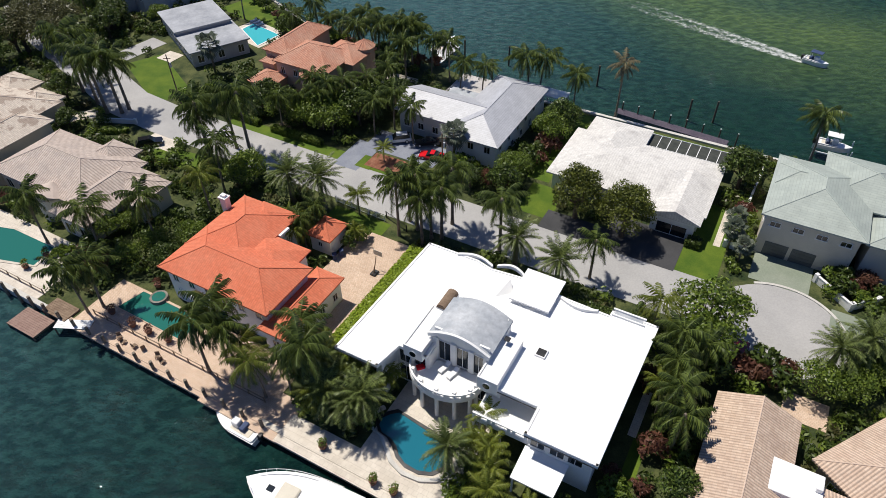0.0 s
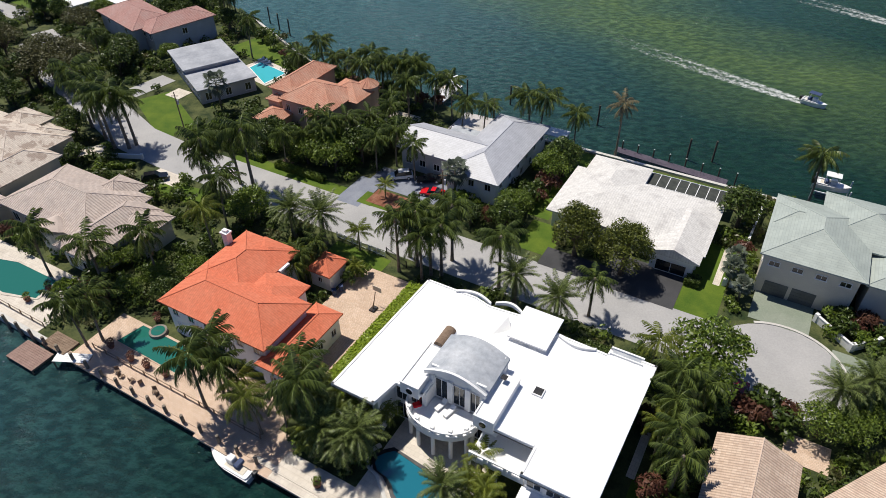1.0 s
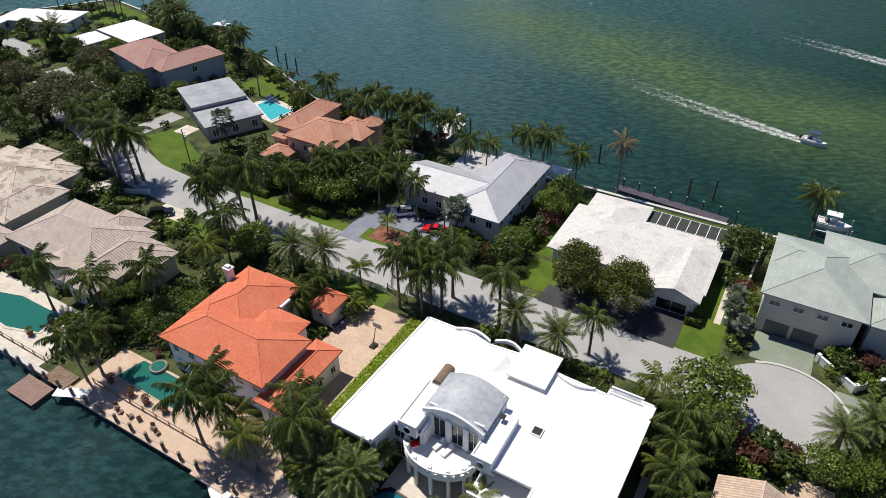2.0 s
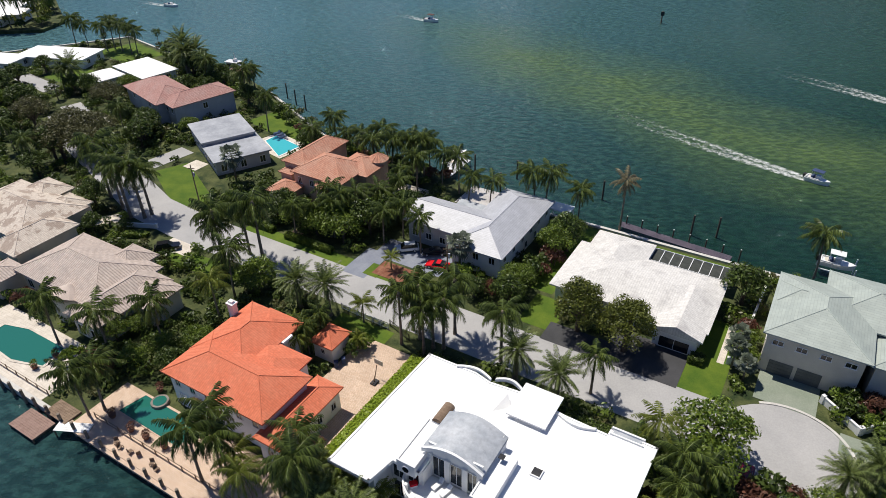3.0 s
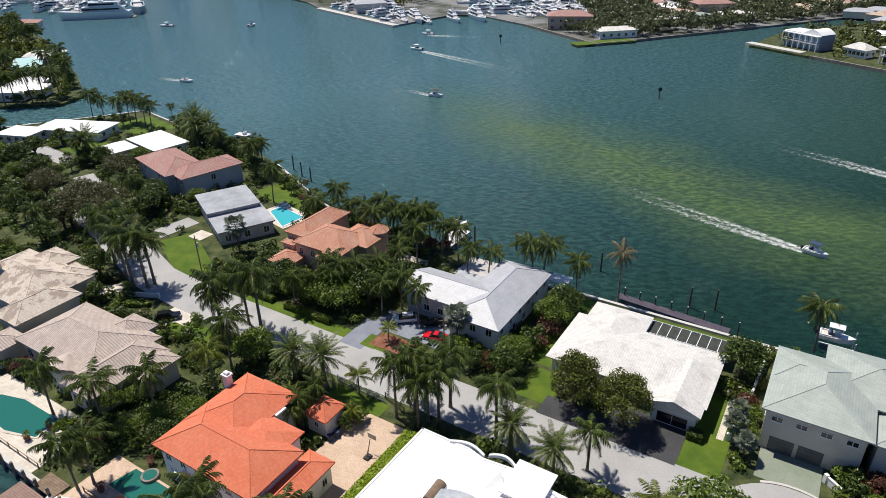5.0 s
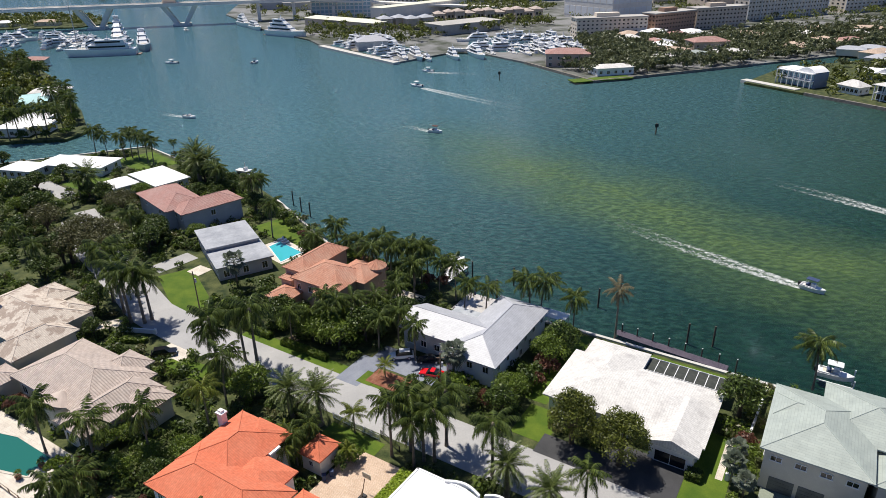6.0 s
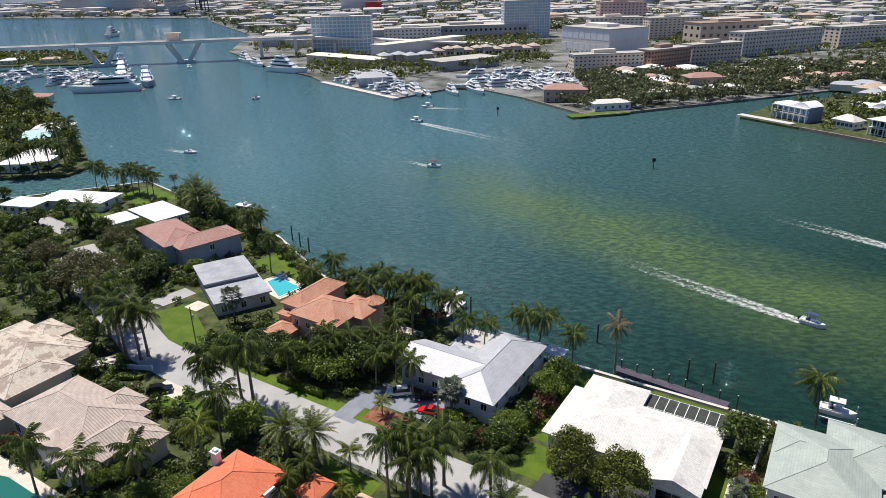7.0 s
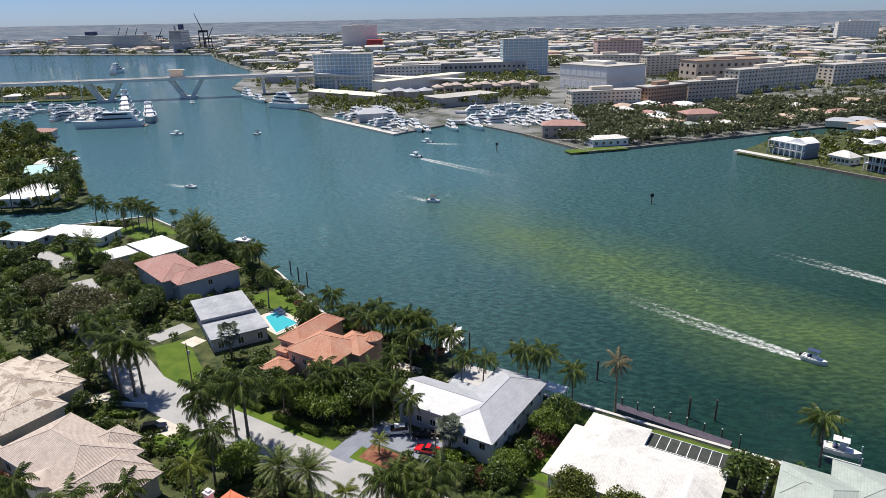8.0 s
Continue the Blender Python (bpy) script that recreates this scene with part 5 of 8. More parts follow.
grove(bush, [(-31 + 2.7 * i + (i % 3) * 0.6, 146.2 - 1.55 * i - (i % 2) * 1.6) for i in range(11)], 0.8, 1.3)
grove(bush, [(-57 + 2.0 * i, 176 - 2.6 * i - (i % 2)) for i in range(8)], 0.8, 1.2)
grove(tree_dark, [(-104, 187), (-96.5, 183.5)], 0.4, 0.5)
grove(date, [(-90.4, 203.4), (-85.2, 200.3), (-88, 198), (-117.8, 185.4)], 1.3, 1.6)
grove(coco, [(-76.8, 188.6), (-80, 192), (-127.2, 224.1), (-125.6, 226.4), (-121.8, 224.1), (-116.7, 220.4), (-113.8, 218.9), (-135.9, 227.9), (-141, 229), (-50.9, 156.3), (-60, 178), (-62, 175)], 0.85, 1.05)
grove(coco, [(-215.6, 291.4), (-215.9, 304.0), (-195.8, 291.1), (-198.3, 303.7), (-180.1, 279.2), (-252.4, 367.5), (-280.6, 398.6), (-288.3, 388.4)], 0.9, 1.2)
grove(coco, [(-177, 256), (-181, 254), (-186, 251), (-190, 250), (-174, 262), (-178, 268), (-184, 286), (-190, 294), (-222, 296), (-255, 366), (-262, 372), (-270, 384), (-276, 392), (-286, 402), (-300, 418)], 0.9, 1.25)
grove(tree_bright + tree_dark, [(-177, 275), (-182, 283), (-188, 291), (-192, 298)], 0.6, 0.8)
grove(tree_dark, [(-212, 258), (-268, 380), (-276, 388), (-284, 396), (-292, 404), (-300, 412), (-280, 378), (-296, 398), (-308, 424), (-262, 364), (-226, 276)], 0.8, 1.2)
grove(bush, [(-184, 249.5), (-176, 253), (-170, 257), (-194, 249), (-200, 250), (-171, 262)], 1.0, 1.5)
grove(tree_warm, [(19.9, 80.4), (26.4, 75.9)], 1.04, 1.1)
grove(tree_bright, [(-27.6, 107.2), (-21.8, 104.6), (-31.5, 109.4)], 0.75, 0.9)
grove(tree_dark, [(-17.3, 107.6), (-14.6, 110.8), (-10.4, 112.6), (20.1, 103.8), (47.8, 88.0), (-35.4, 113.4), (-25, 110)], 0.75, 1.0)
grove(coco, [at_plot(RED, 1.2, 9.2), at_plot(RED, -0.4, 10.6), at_plot(RED, 1.4, 11.6)], 0.5, 0.62)
grove([yellowp], [at_plot(RED, 0.6, 8.2), at_plot(RED, 1.6, 7.4), at_plot(RED, -1.4, 10.4), at_plot(RED, 1.0, 12.6)], 0.55, 0.72)
grove(coco, [(11.5, 100.1), (17.4, 116.6), (15.4, 117.2), (-51.1, 80.0)], 0.9, 1.0)
grove(tree_bright, [(-52.8, 75.4), (-47.0, 69.6), (-43.2, 72.2), (-50.2, 77.6)], 0.42, 0.55)
grove(tree_bright, [(33.4, 56.4)], 1.22, 1.28)
grove(tree_bright, [(31, 51.5), (-24.6, 106.6), (18, 101)], 0.8, 1.05)
grove(tree_dense, [(-34.0, 89.6)], 1.0, 1.05)
grove(tree_olive, [(-92.5, 140.5), (-88.5, 137.6), (-95.5, 144.4), (-91.0, 145.0), (-96.5, 139.5)], 1.15, 1.3)
grove(tree_olive, [(-100, 171), (-113, 156)], 1.0, 1.2)
grove(tree_dark, [p for p in ((-124.1, 169), (-117.6, 152.7), (-102.2, 145.8), (-80.8, 153.6), (-76.5, 157.5), (-68.6, 150.3), (-80.2, 146.4), (-135.8, 178.2), (-97.5, 130.2), (-69, 165.8), (-64.1, 170.2), (-128.1, 188.6), (-137.4, 188.5), (-109.2, 178.7), (-115.8, 200.2), (-167.1, 214), (-89.7, 132.2), (-76.6, 116), (-97.5, 137.9)) if is_clear(*p, 1.5)], 0.75, 1.1)
for protos, lo, hi, spots in ((date, 0.7, 0.95, ((-14.5, -12.0), (-11.5, -14.6), (-17.5, -11.0))), (small, 1.0, 1.4, ((-19.5, -9.0), (-16.5, -14.8), (-13.5, -10.8), (-10.6, -11.6), (-20.6, -12.6), (2.2, -12.2), (4.4, -11.2), (5.4, -13.8), (6.6, -16.2))), (coco, 0.6, 0.75, ((-20.5, -14.5), (-18.5, -13.0)))):
    grove(protos, [at_plot(VILLA, u, v) for u, v in spots], lo, hi)
grove(bush, [at_plot(VILLA, u, v) for u, v in ((-12, -12.4), (-16, -12.8), (-18.8, -15), (-14.4, -15.6), (3.4, -13.4), (4.8, -15.4), (6.8, -14.2), (7.0, -18.0), (3.2, -16.6), (-10.2, -13.6), (17.2, -9), (17.6, -12), (16.6, -14.5), (15, -16), (16.9, -6.4), (18.0, -8), (19.6, -10), (20.2, -6.5), (19.8, -13), (16.8, 8.6), (17.4, 6.8), (20.0, -1.5), (20.4, 2.5))], 0.7, 1.15)
grove(bush, [at_plot(GREY, u, v) for u, v in ((11.5, -8), (12.2, -5), (12.4, -1), (12, 3), (13.5, -3), (14, 1), (11, -11), (8, -12.5), (5, -12.5), (2, -11.5))], 0.9, 1.4)
grove(tree_bright + tree_dark, [at_plot(GREY, u, v) for u, v in ((10.2, -12.5), (6, -14.5), (14.2, 6.5), (13.8, 11))], 0.5, 0.75)
grove(bush, [at_plot(GRN, u, v) for u, v in ((5.5, -11.5), (7, -13), (8.4, -11.4), (10, -12.5), (5.6, -14.2), (8, -15), (-8.6, -10), (-9.8, -8), (-8.6, -5.5), (-9.4, -3))], 0.8, 1.2)
grove(small, [at_plot(RED, u, v) for u, v in ((0.8, 8.0), (1.6, 9.6), (0.6, 11.0), (-0.6, 9.6), (7.4, 13.6), (1.8, 13.4))], 0.65, 0.9)
grove(coco, [at_plot(RED, 0.2, 7.2), (-24, 106.5), (-14, 104), (-10.5, 106.4), (-28, 108), (-31.5, 106)], 0.7, 0.85)
grove(bush, [at_plot(RED, u, v) for u, v in ((7.2, 12.2), (8, 14.6), (6.2, 14.4), (-11.2, 2), (-11.6, 5), (-12, -2), (-12.5, 8), (13.8, -7.5), (13.9, -9.6), (14.2, -5))], 0.7, 1.1)
grove(bush, [at_plot(TAN, u, v) for u, v in ((11.2, -13.6), (12.4, -15.2), (9.6, -15.4), (10.6, -11.8), (13.4, -11.4), (-8, -10.4), (-11, -10.6), (13.8, -17), (15.4, -14.4))], 0.8, 1.3)
grove(tree_bright, [(44.2, 47.2), (47.5, 46.4)], 0.6, 0.75)
grove([bush[2], bush[0]], [(38.2, 48.8), (40, 48), (36.4, 50.2), (41.4, 49.4), (38.8, 50.6)], 1.1, 1.5)
grove(small, [at_plot(GREY, -11.0, -14.8)], 0.9, 0.95)
# woods that close the gaps between plots
_rw = random.Random(5)
_k = 0
while _k < 215:
    x, y = _rw.uniform(-230, 120), _rw.uniform(20, 232)
    u = (x + 172) * 0.468 + (y - 122) * 0.884           # inland of the canal edge
    sea = (x - 26) * 0.468 + (y - 112) * 0.884          # short of the seawall
    if x < -10:
        sea = (x + 14) * 0.72 + (y - 137) * 0.69
    if x < -139:
        sea = y - 214 + (x + 172) * -0.4
    if u < 5 or sea > -4 or not is_clear(x, y, 2.8) or (x > 8 and y < 36):
        continue
    _k += 1
    set_down(_rw.choice(tree_dark + tree_dark + tree_bright[:1] + coco + [fanp[0]]), x, y, _rw.uniform(0.45, 0.85), _rw.uniform(0, 360))
for p in PROTOS:
    for o in (*p.children_recursive, p):
        bpy.data.objects.remove(o)

# ---- the waterfront ----
def along(o, u0, u1, v, step):
    n = max(1, int(abs(u1 - u0) / step))
    return [at_plot(o, u0 + (u1 - u0) * i / n, v) for i in range(n + 1)]


def edge_point(x):
    """A point of the canal's edge."""
    return (x, 122 + (x + 171.7) * (-170 / 321.7))


EDGE = math.degrees(math.atan2(-170, 321.7))
for x0, x1, mat, lab in ((-120, -52, "cap", "pale concrete canal seawall cap"), (-52, -22, "paver", "peach coping along the canal"), (-22, 70, "palepaver", "pale coping along the canal")):
    a, b = edge_point(x0), edge_point(x1)
    L = math.hypot(b[0] - a[0], b[1] - a[1])
    o = part("seawall_cap", boxes((-L / 2, L / 2, -0.15, 0.55, -0.35, 0.14), (-L / 2, L / 2, -0.06, 0.3, -3.0, -0.35)), mat, None, m=pose((a[0] + b[0]) / 2, (a[1] + b[1]) / 2, 0, 0, 0, EDGE))
    tagged(o, lab, "seawall", kind="structure")
# seawall of the channel side
for a, b in (((51.1, 99.2), (26.5, 112.3)), ((75, 86.8), (51.1, 99.2)), ((26.5, 112.3), (9, 121)), ((-34, 151.5), (-57.9, 184)), ((-97, 216), (-127, 241)), ((-127, 241), (-139, 234.5)), ((-139, 234.5), (-172, 218))):
    L = math.hypot(b[0] - a[0], b[1] - a[1])
    o = part("seawall_cap", boxes((-L / 2, L / 2, -0.2, 0.5, -3.0, 0.35)), "cap", None, m=pose((a[0] + b[0]) / 2, (a[1] + b[1]) / 2, 0, 0, 0, math.degrees(math.atan2(b[1] - a[1], b[0] - a[0]))))
    tagged(o, "white concrete seawall cap", "seawall", kind="structure")


def piling(h=2.4, r=0.17, cap=True, mat="barkdark"):
    e = thing("piling", "weathered timber mooring piling at the seawall", "piling", group="mooring pilings")
    part("post", tube(bmesh.new(), (0, 0, -3), (0, 0, h), r, r * 0.92, 9), mat, e)
    if cap:
        part("cap", tube(bmesh.new(), (0, 0, h), (0, 0, h + 0.12), r * 1.1, r * 0.3, 9), "frame", e, "white conical piling cap")
    return e


_p = piling(1.45, 0.23, False, "bark")
for i in range(18):
    x = -66 + i * 2.62
    q = edge_point(x)
    copy_thing(_p, pose(q[0] - 0.1, q[1] - 0.3, 0, 0, 0, i * 40))
_q = piling(1.6, 0.14)
for i in range(8):
    f = i / 7
    copy_thing(_q, pose(33.5 + (52.0 - 33.5) * f, 113.4 + (102.0 - 113.4) * f, 0, 0, 0, i * 30))
_t = piling(3.4, 0.2, False)
for x, y in ((12.6, 133.9), (8.7, 128), (30.5, 124.7), (45.7, 111.1), (50.4, 110.3), (-6.7, 145.3), (-22.9, 151.2), (-52.8, 183), (-45.2, 173.8), (-49, 178), (-12, 146), (3, 137)):
    copy_thing(_t, pose(x, y, 0, 0, 0, x * 7))
for p in (_p, _q, _t):
    for o in (*p.children_recursive, p):
        bpy.data.objects.remove(o)


def dock(label, x, y, w, d, z, rot, mat, legs=True):
    e = thing("dock", label, "dock", x, y, 0, rot)
    n = max(3, int(d / 0.3))
    bm = bmesh.new()
    for i in range(n):
        y0 = -d / 2 + d * i / n
        box(bm, -w / 2, w / 2, y0 + 0.012, y0 + d / n - 0.012, z - 0.06, z)
    part("decking", bm, mat, e)
    for x0 in (-w / 2, w / 2 - 0.15):
        part("beam", boxes((x0, x0 + 0.15, -d / 2, d / 2, z - 0.3, z - 0.065)), "wood", e)
    if legs:
        for sx in (-1, 1):
            for sy in (-1, 1):
                part("leg", tube(bmesh.new(), (sx * (w / 2 - 0.1), sy * (d / 2 - 0.1), -3), (sx * (w / 2 - 0.1), sy * (d / 2 - 0.1), z - 0.07), 0.11, 0.1, 7), "wood", e)
    return e


dock("brown floating boat dock", -57.2, 58.7, 5.6, 3.4, -0.4, EDGE, "dockwood")
dock("white boat lift gangway", -50.6, 57.8, 5.0, 1.6, 0.2, EDGE + 25, "frame")
dock("grey slatted dock platform", -53.5, 60.4, 4.6, 2.6, 0.3, EDGE, "wood")
_m = math.degrees(math.atan2(102.0 - 113.4, 51 - 33.5))
M["purpledeck"] = surf("dark_violet_grey_decking", (0.07, 0.06, 0.085), (0.11, 0.09, 0.12), 0.5, 0.8, 6.0)
dock("long dark decked dock along the seawall", 41.3, 107.4, 21.5, 2.0, -0.1, _m, "purpledeck")
dock("white planked waterside dock", -1.5, 137.0, 3.0, 9.0, 0.3, -28, "frame")
dock("white planked waterside dock", 14.5, 121.5, 7.0, 2.4, 0.3, -28, "frame")
dock("small grey boat dock", -73, 203.5, 9.0, 2.5, 0.2, -28, "dockwood")


# ---- boats ----
def hull_mesh(L, B, H, n=12, flare=0.75, blunt=2.2):
    """Hull with a pointed bow at +x, open below the deck line."""
    bm = bmesh.new()
    deck, keel = [], []
    for i in range(n + 1):
        f = i / n
        w = B / 2 * (1 - max(0, (f - 0.45) / 0.55) ** blunt)
        x = -L / 2 + L * f
        s = H * (1 + 0.25 * f * f)
        deck.append((bm.verts.new((x, w, s)), bm.verts.new((x, -w, s))))
        keel.append((bm.verts.new((x - 0.06 * L * f, w * flare, 0)), bm.verts.new((x - 0.06 * L * f, -w * flare, 0))))
    for i in range(n):
        for k in (0, 1):
            q = (keel[i][k], keel[i + 1][k], deck[i + 1][k], deck[i][k])
            bm.faces.new(q if k == 1 else q[::-1])
        bm.faces.new((deck[i][0], deck[i][1], deck[i + 1][1], deck[i + 1][0]))
    bm.faces.new((keel[0][0], deck[0][0], deck[0][1], keel[0][1]))
    bmesh.ops.remove_doubles(bm, verts=bm.verts, dist=0.004)
    bmesh.ops.recalc_face_normals(bm, faces=bm.faces)
    return bm


def small_boat(label, x, y, rot, L=7.5, B=2.5, top="navy", z=-1.25, console=True):
    e = thing("motorboat", label, "boat", x, y, z, rot)
    part("hull", hull_mesh(L, B, 0.95), "gel", e)
    part("cockpit", boxes((-L * 0.36, L * 0.12, -B * 0.32, B * 0.32, 0.97, 1.03)), "cream", e)
    part("gunwale", boxes((-L * 0.46, L * 0.1, B * 0.36, B * 0.46, 1.0, 1.2), (-L * 0.46, L * 0.1, -B * 0.46, -B * 0.36, 1.0, 1.2), (-L * 0.48, -L * 0.44, -B * 0.4, B * 0.4, 1.0, 1.2)), "gel", e)
    part("console", boxes((-0.5, 0.5, -0.45, 0.45, 1.0, 1.9), bevel=0.08), "gel", e)
    part("seat", boxes((-1.5, -0.8, -0.6, 0.6, 1.0, 1.6), bevel=0.08), "navy", e)
    if top:
        part("canopy", boxes((-1.6, 0.9, -B * 0.38, B * 0.38, 2.75, 2.88), bevel=0.04), top, e)
        for sx in (-1.4, 0.7):
            for sy in (-1, 1):
                part("canopy_post", tube(bmesh.new(), (sx, sy * B * 0.33, 1.0), (sx, sy * B * 0.33, 2.75), 0.035, 0.035, 5), "frame", e)
    part("outboard", boxes((-L / 2 - 0.55, -L / 2 + 0.05, -0.3, 0.3, 0.4, 1.45), bevel=0.1), "darkmetal", e)
    return e


def yacht(label, x, y, rot, L=24.0, B=6.0, decks=2, hull="gel", z=-1.3):
    """Motor yacht: hull, stepped decks with dark glass bands, radar arch."""
    e = thing("motor_yacht", label, "yacht", x, y, z, rot)
    H = L * 0.095
    part("hull", hull_mesh(L, B, H, 18, 0.75, 3.2), hull, e)
    for sy in (1, -1):
        bm = bmesh.new()
        for i in range(10):
            f0, f1 = 0.5 + i * 0.046, 0.5 + (i + 1) * 0.046
            q = [(-L / 2 + L * f, sy * B / 2 * 0.93 * (1 - max(0, (f - 0.45) / 0.55) ** 3.2), H * (1 + 0.25 * f * f)) for f in (f0, f1)]
            tube(bm, q[0][:2] + (q[0][2] + 0.75,), q[1][:2] + (q[1][2] + 0.75,), 0.035, 0.035, 5)
            tube(bm, q[0], q[0][:2] + (q[0][2] + 0.75,), 0.025, 0.025, 4)
        part("bow_rail", bm, "frame", e)
    for fx in (0.12, 0.33):
        part("deck_hatch", boxes((L * fx, L * fx + 0.8, -0.35, 0.35, H * 1.14, H * 1.16 + 0.12), bevel=0.03), "glass", e)
    part("bow_cushion", boxes((L * 0.2, L * 0.3, -B * 0.18, B * 0.18, H * 1.13, H * 1.13 + 0.35), bevel=0.1), "cream", e)
    zz = H * 1.02
    for k in range(decks):
        l0, l1 = -L * (0.42 - 0.06 * k), L * (0.2 - 0.1 * k)
        w = B * (0.38 - 0.06 * k)
        h = max(1.9, L * 0.06)
        bm = bmesh.new()
        v = [bm.verts.new(p) for p in ((l0, -w, zz), (l1, -w * 0.8, zz), (l1, w * 0.8, zz), (l0, w, zz), (l0 + 0.3, -w * 0.92, zz + h), (l1 - h * 1.3, -w * 0.75, zz + h), (l1 - h * 1.3, w * 0.75, zz + h), (l0 + 0.3, w * 0.92, zz + h))]
        for f in ((4, 5, 6, 7), (0, 1, 5, 4), (1, 2, 6, 5), (2, 3, 7, 6), (3, 0, 4, 7)):
            bm.faces.new([v[i] for i in f])
        sup = part("superstructure", bm, "gel", e)
        part("window_band", boxes((l0 + L * 0.05, l1 - h * 1.1, -w - 0.02, w + 0.02, zz + h * 0.4, zz + h * 0.75)), "glass", sup)
        part("deck_roof", boxes((l0 - L * 0.03, l1 - h * 1.0, -w, w, zz + h, zz + h + 0.18), bevel=0.05), "gel", e)
        zz += h + 0.18
    part("radar_arch", boxes((-L * 0.16, -L * 0.1, -B * 0.22, B * 0.22, zz, zz + 0.9), (-L * 0.14, -L * 0.12, -0.1, 0.1, zz + 0.9, zz + 2.4 + L * 0.02)), "gel", e)
    part("swim_platform", boxes((-L * 0.56, -L * 0.49, -B * 0.4, B * 0.4, 0.3, 0.6)), "dockwood", e)
    return e


small_boat("white open tender with navy seats moored at the canal", -24.7, 42.8, EDGE + 180, 6.6, 2.6, None)
yacht("large white motor yacht moored in the canal", -12.0, 31.2, EDGE + 184, 21.0, 6.8, 1)
small_boat("white motorboat with blue canopy under way", 79.2, 133.8, -45, 5.4, 2.1, "navy")
small_boat("white boat on a lift behind the green house", 67.6, 98.6, -28, 5.8, 2.3, "frame", 0.6)
part("lift_frame", boxes((-3, -2.8, -2, -1.8, -3, 2), (2.8, 3, -2, -1.8, -3, 2), (-3, -2.8, 1.8, 2, -3, 2), (2.8, 3, 1.8, 2, -3, 2), (-3, 3, -2, -1.8, 0.4, 0.6), (-3, 3, 1.8, 2, 0.4, 0.6)), "frame", None, m=pose(67.6, 98.6, 0, 0, 0, -28))
tagged(bpy.data.objects["lift_frame"], "white metal boat lift frame", "boat lift")
small_boat("small white motorboat with red canopy under way", -15.7, 266.7, -20, 6.0, 2.6, "leafred")
small_boat("white motorboat crossing the channel", -33.8, 361.8, 150, 8.2, 3.2, "frame")
small_boat("white motorboat crossing the channel", -31.4, 405.4, 170, 7.5, 3.0, "frame")
small_boat("small white motorboat heading along the shore", -131.6, 291.5, -15, 6.8, 2.6, None)
small_boat("white cabin cruiser in the channel", -208.8, 441.5, 175, 9.8, 4.0, "frame")
small_boat("white motorboat with raised canopy", -150.8, 441.5, 80, 8.2, 3.4, "darkmetal")
small_boat("white motorboat near the bridge", -277.5, 623.5, 120, 14, 4.0, "frame")
yacht("white cabin cruiser moored at a private dock", -74.5, 207.0, -20, 11, 3.6, 1)
small_boat("white boat moored beside the terracotta villa", -1.5, 143, 60, 9, 2.8, "frame")


# wakes of the moving boats: churned foam on the water
def foam_mat(name, density):
    m, t, b = nodes_of(name)
    uv = coords(t, "UV")
    co = coords(t)
    b.inputs["Base Color"].default_value = (0.75, 0.78, 0.77, 1)
    b.inputs["Roughness"].default_value = 0.8
    n1 = noise_node(t, co, 0.9, 9.0, 0.74)
    sep = t.nodes.new("ShaderNodeSeparateXYZ")
    t.links.new(uv, sep.inputs[0])
    # thins out with the distance behind the boat, and to the sides
    a = t.nodes.new("ShaderNodeMath")
    a.operation = 'MULTIPLY_ADD'
    t.links.new(sep.outputs[0], a.inputs[0])
    a.inputs[1].default_value = -0.31
    t.links.new(n1, a.inputs[2])
    w = t.nodes.new("ShaderNodeMath")
    w.operation = 'PINGPONG'
    t.links.new(sep.outputs[1], w.inputs[0])
    w.inputs[1].default_value = 0.25
    s = t.nodes.new("ShaderNodeMath")
    s.operation = 'MULTIPLY_ADD'
    t.links.new(w.outputs[0], s.inputs[0])
    s.inputs[1].default_value = 0.42
    t.links.new(a.outputs[0], s.inputs[2])
    r = ramp(t, s.outputs[0], density, density + 0.3, (0, 0, 0), (0.9, 0.9, 0.9))
    t.links.new(r, b.inputs["Alpha"])
    return m


M["foam"] = foam_mat("wake_foam", 0.41)


def wake(label, a, b, w0, w1, bend=0.0, n=24):
    a, b = Vector(a), Vector(b)
    d = (b - a).normalized()
    s = Vector((-d.y, d.x))
    vs, fs, uvs = [], [], []
    for i in range(n + 1):
        f = i / n
        p = a.lerp(b, f) + s * bend * math.sin(math.pi * f)
        w = (w0 + (w1 - w0) * f ** 0.6) / 2
        vs += [(p.x + s.x * w, p.y + s.y * w, -1.17), (p.x - s.x * w, p.y - s.y * w, -1.17)]
    for i in range(n):
        fs.append((2 * i, 2 * i + 1, 2 * i + 3, 2 * i + 2))
        uvs.append([(i / n, 0), (i / n, 1), ((i + 1) / n, 1), ((i + 1) / n, 0)])
    o = link_mesh("wake", vs, fs, "foam", None, uvs=uvs)
    return tagged(o, label, "wake", kind="stuff")


wake("white foaming wake behind the motorboat", (77.6, 135.4), (29.0, 189.5), 2.6, 8.5, 1.8)
wake("fading foam wake of a boat out of sight", (123, 178.5), (91, 215), 3.5, 9)
wake("white foaming wake of a channel boat", (-30, 357), (36, 293), 3, 11)
wake("thin white wake of a channel boat", (-31, 403), (10, 395), 3, 7)
wake("thin white wake of a channel boat", (-19, 268.5), (-34, 281), 2, 5)
wake("thin white wake along the shore", (-135, 293), (-158, 304), 2, 5)

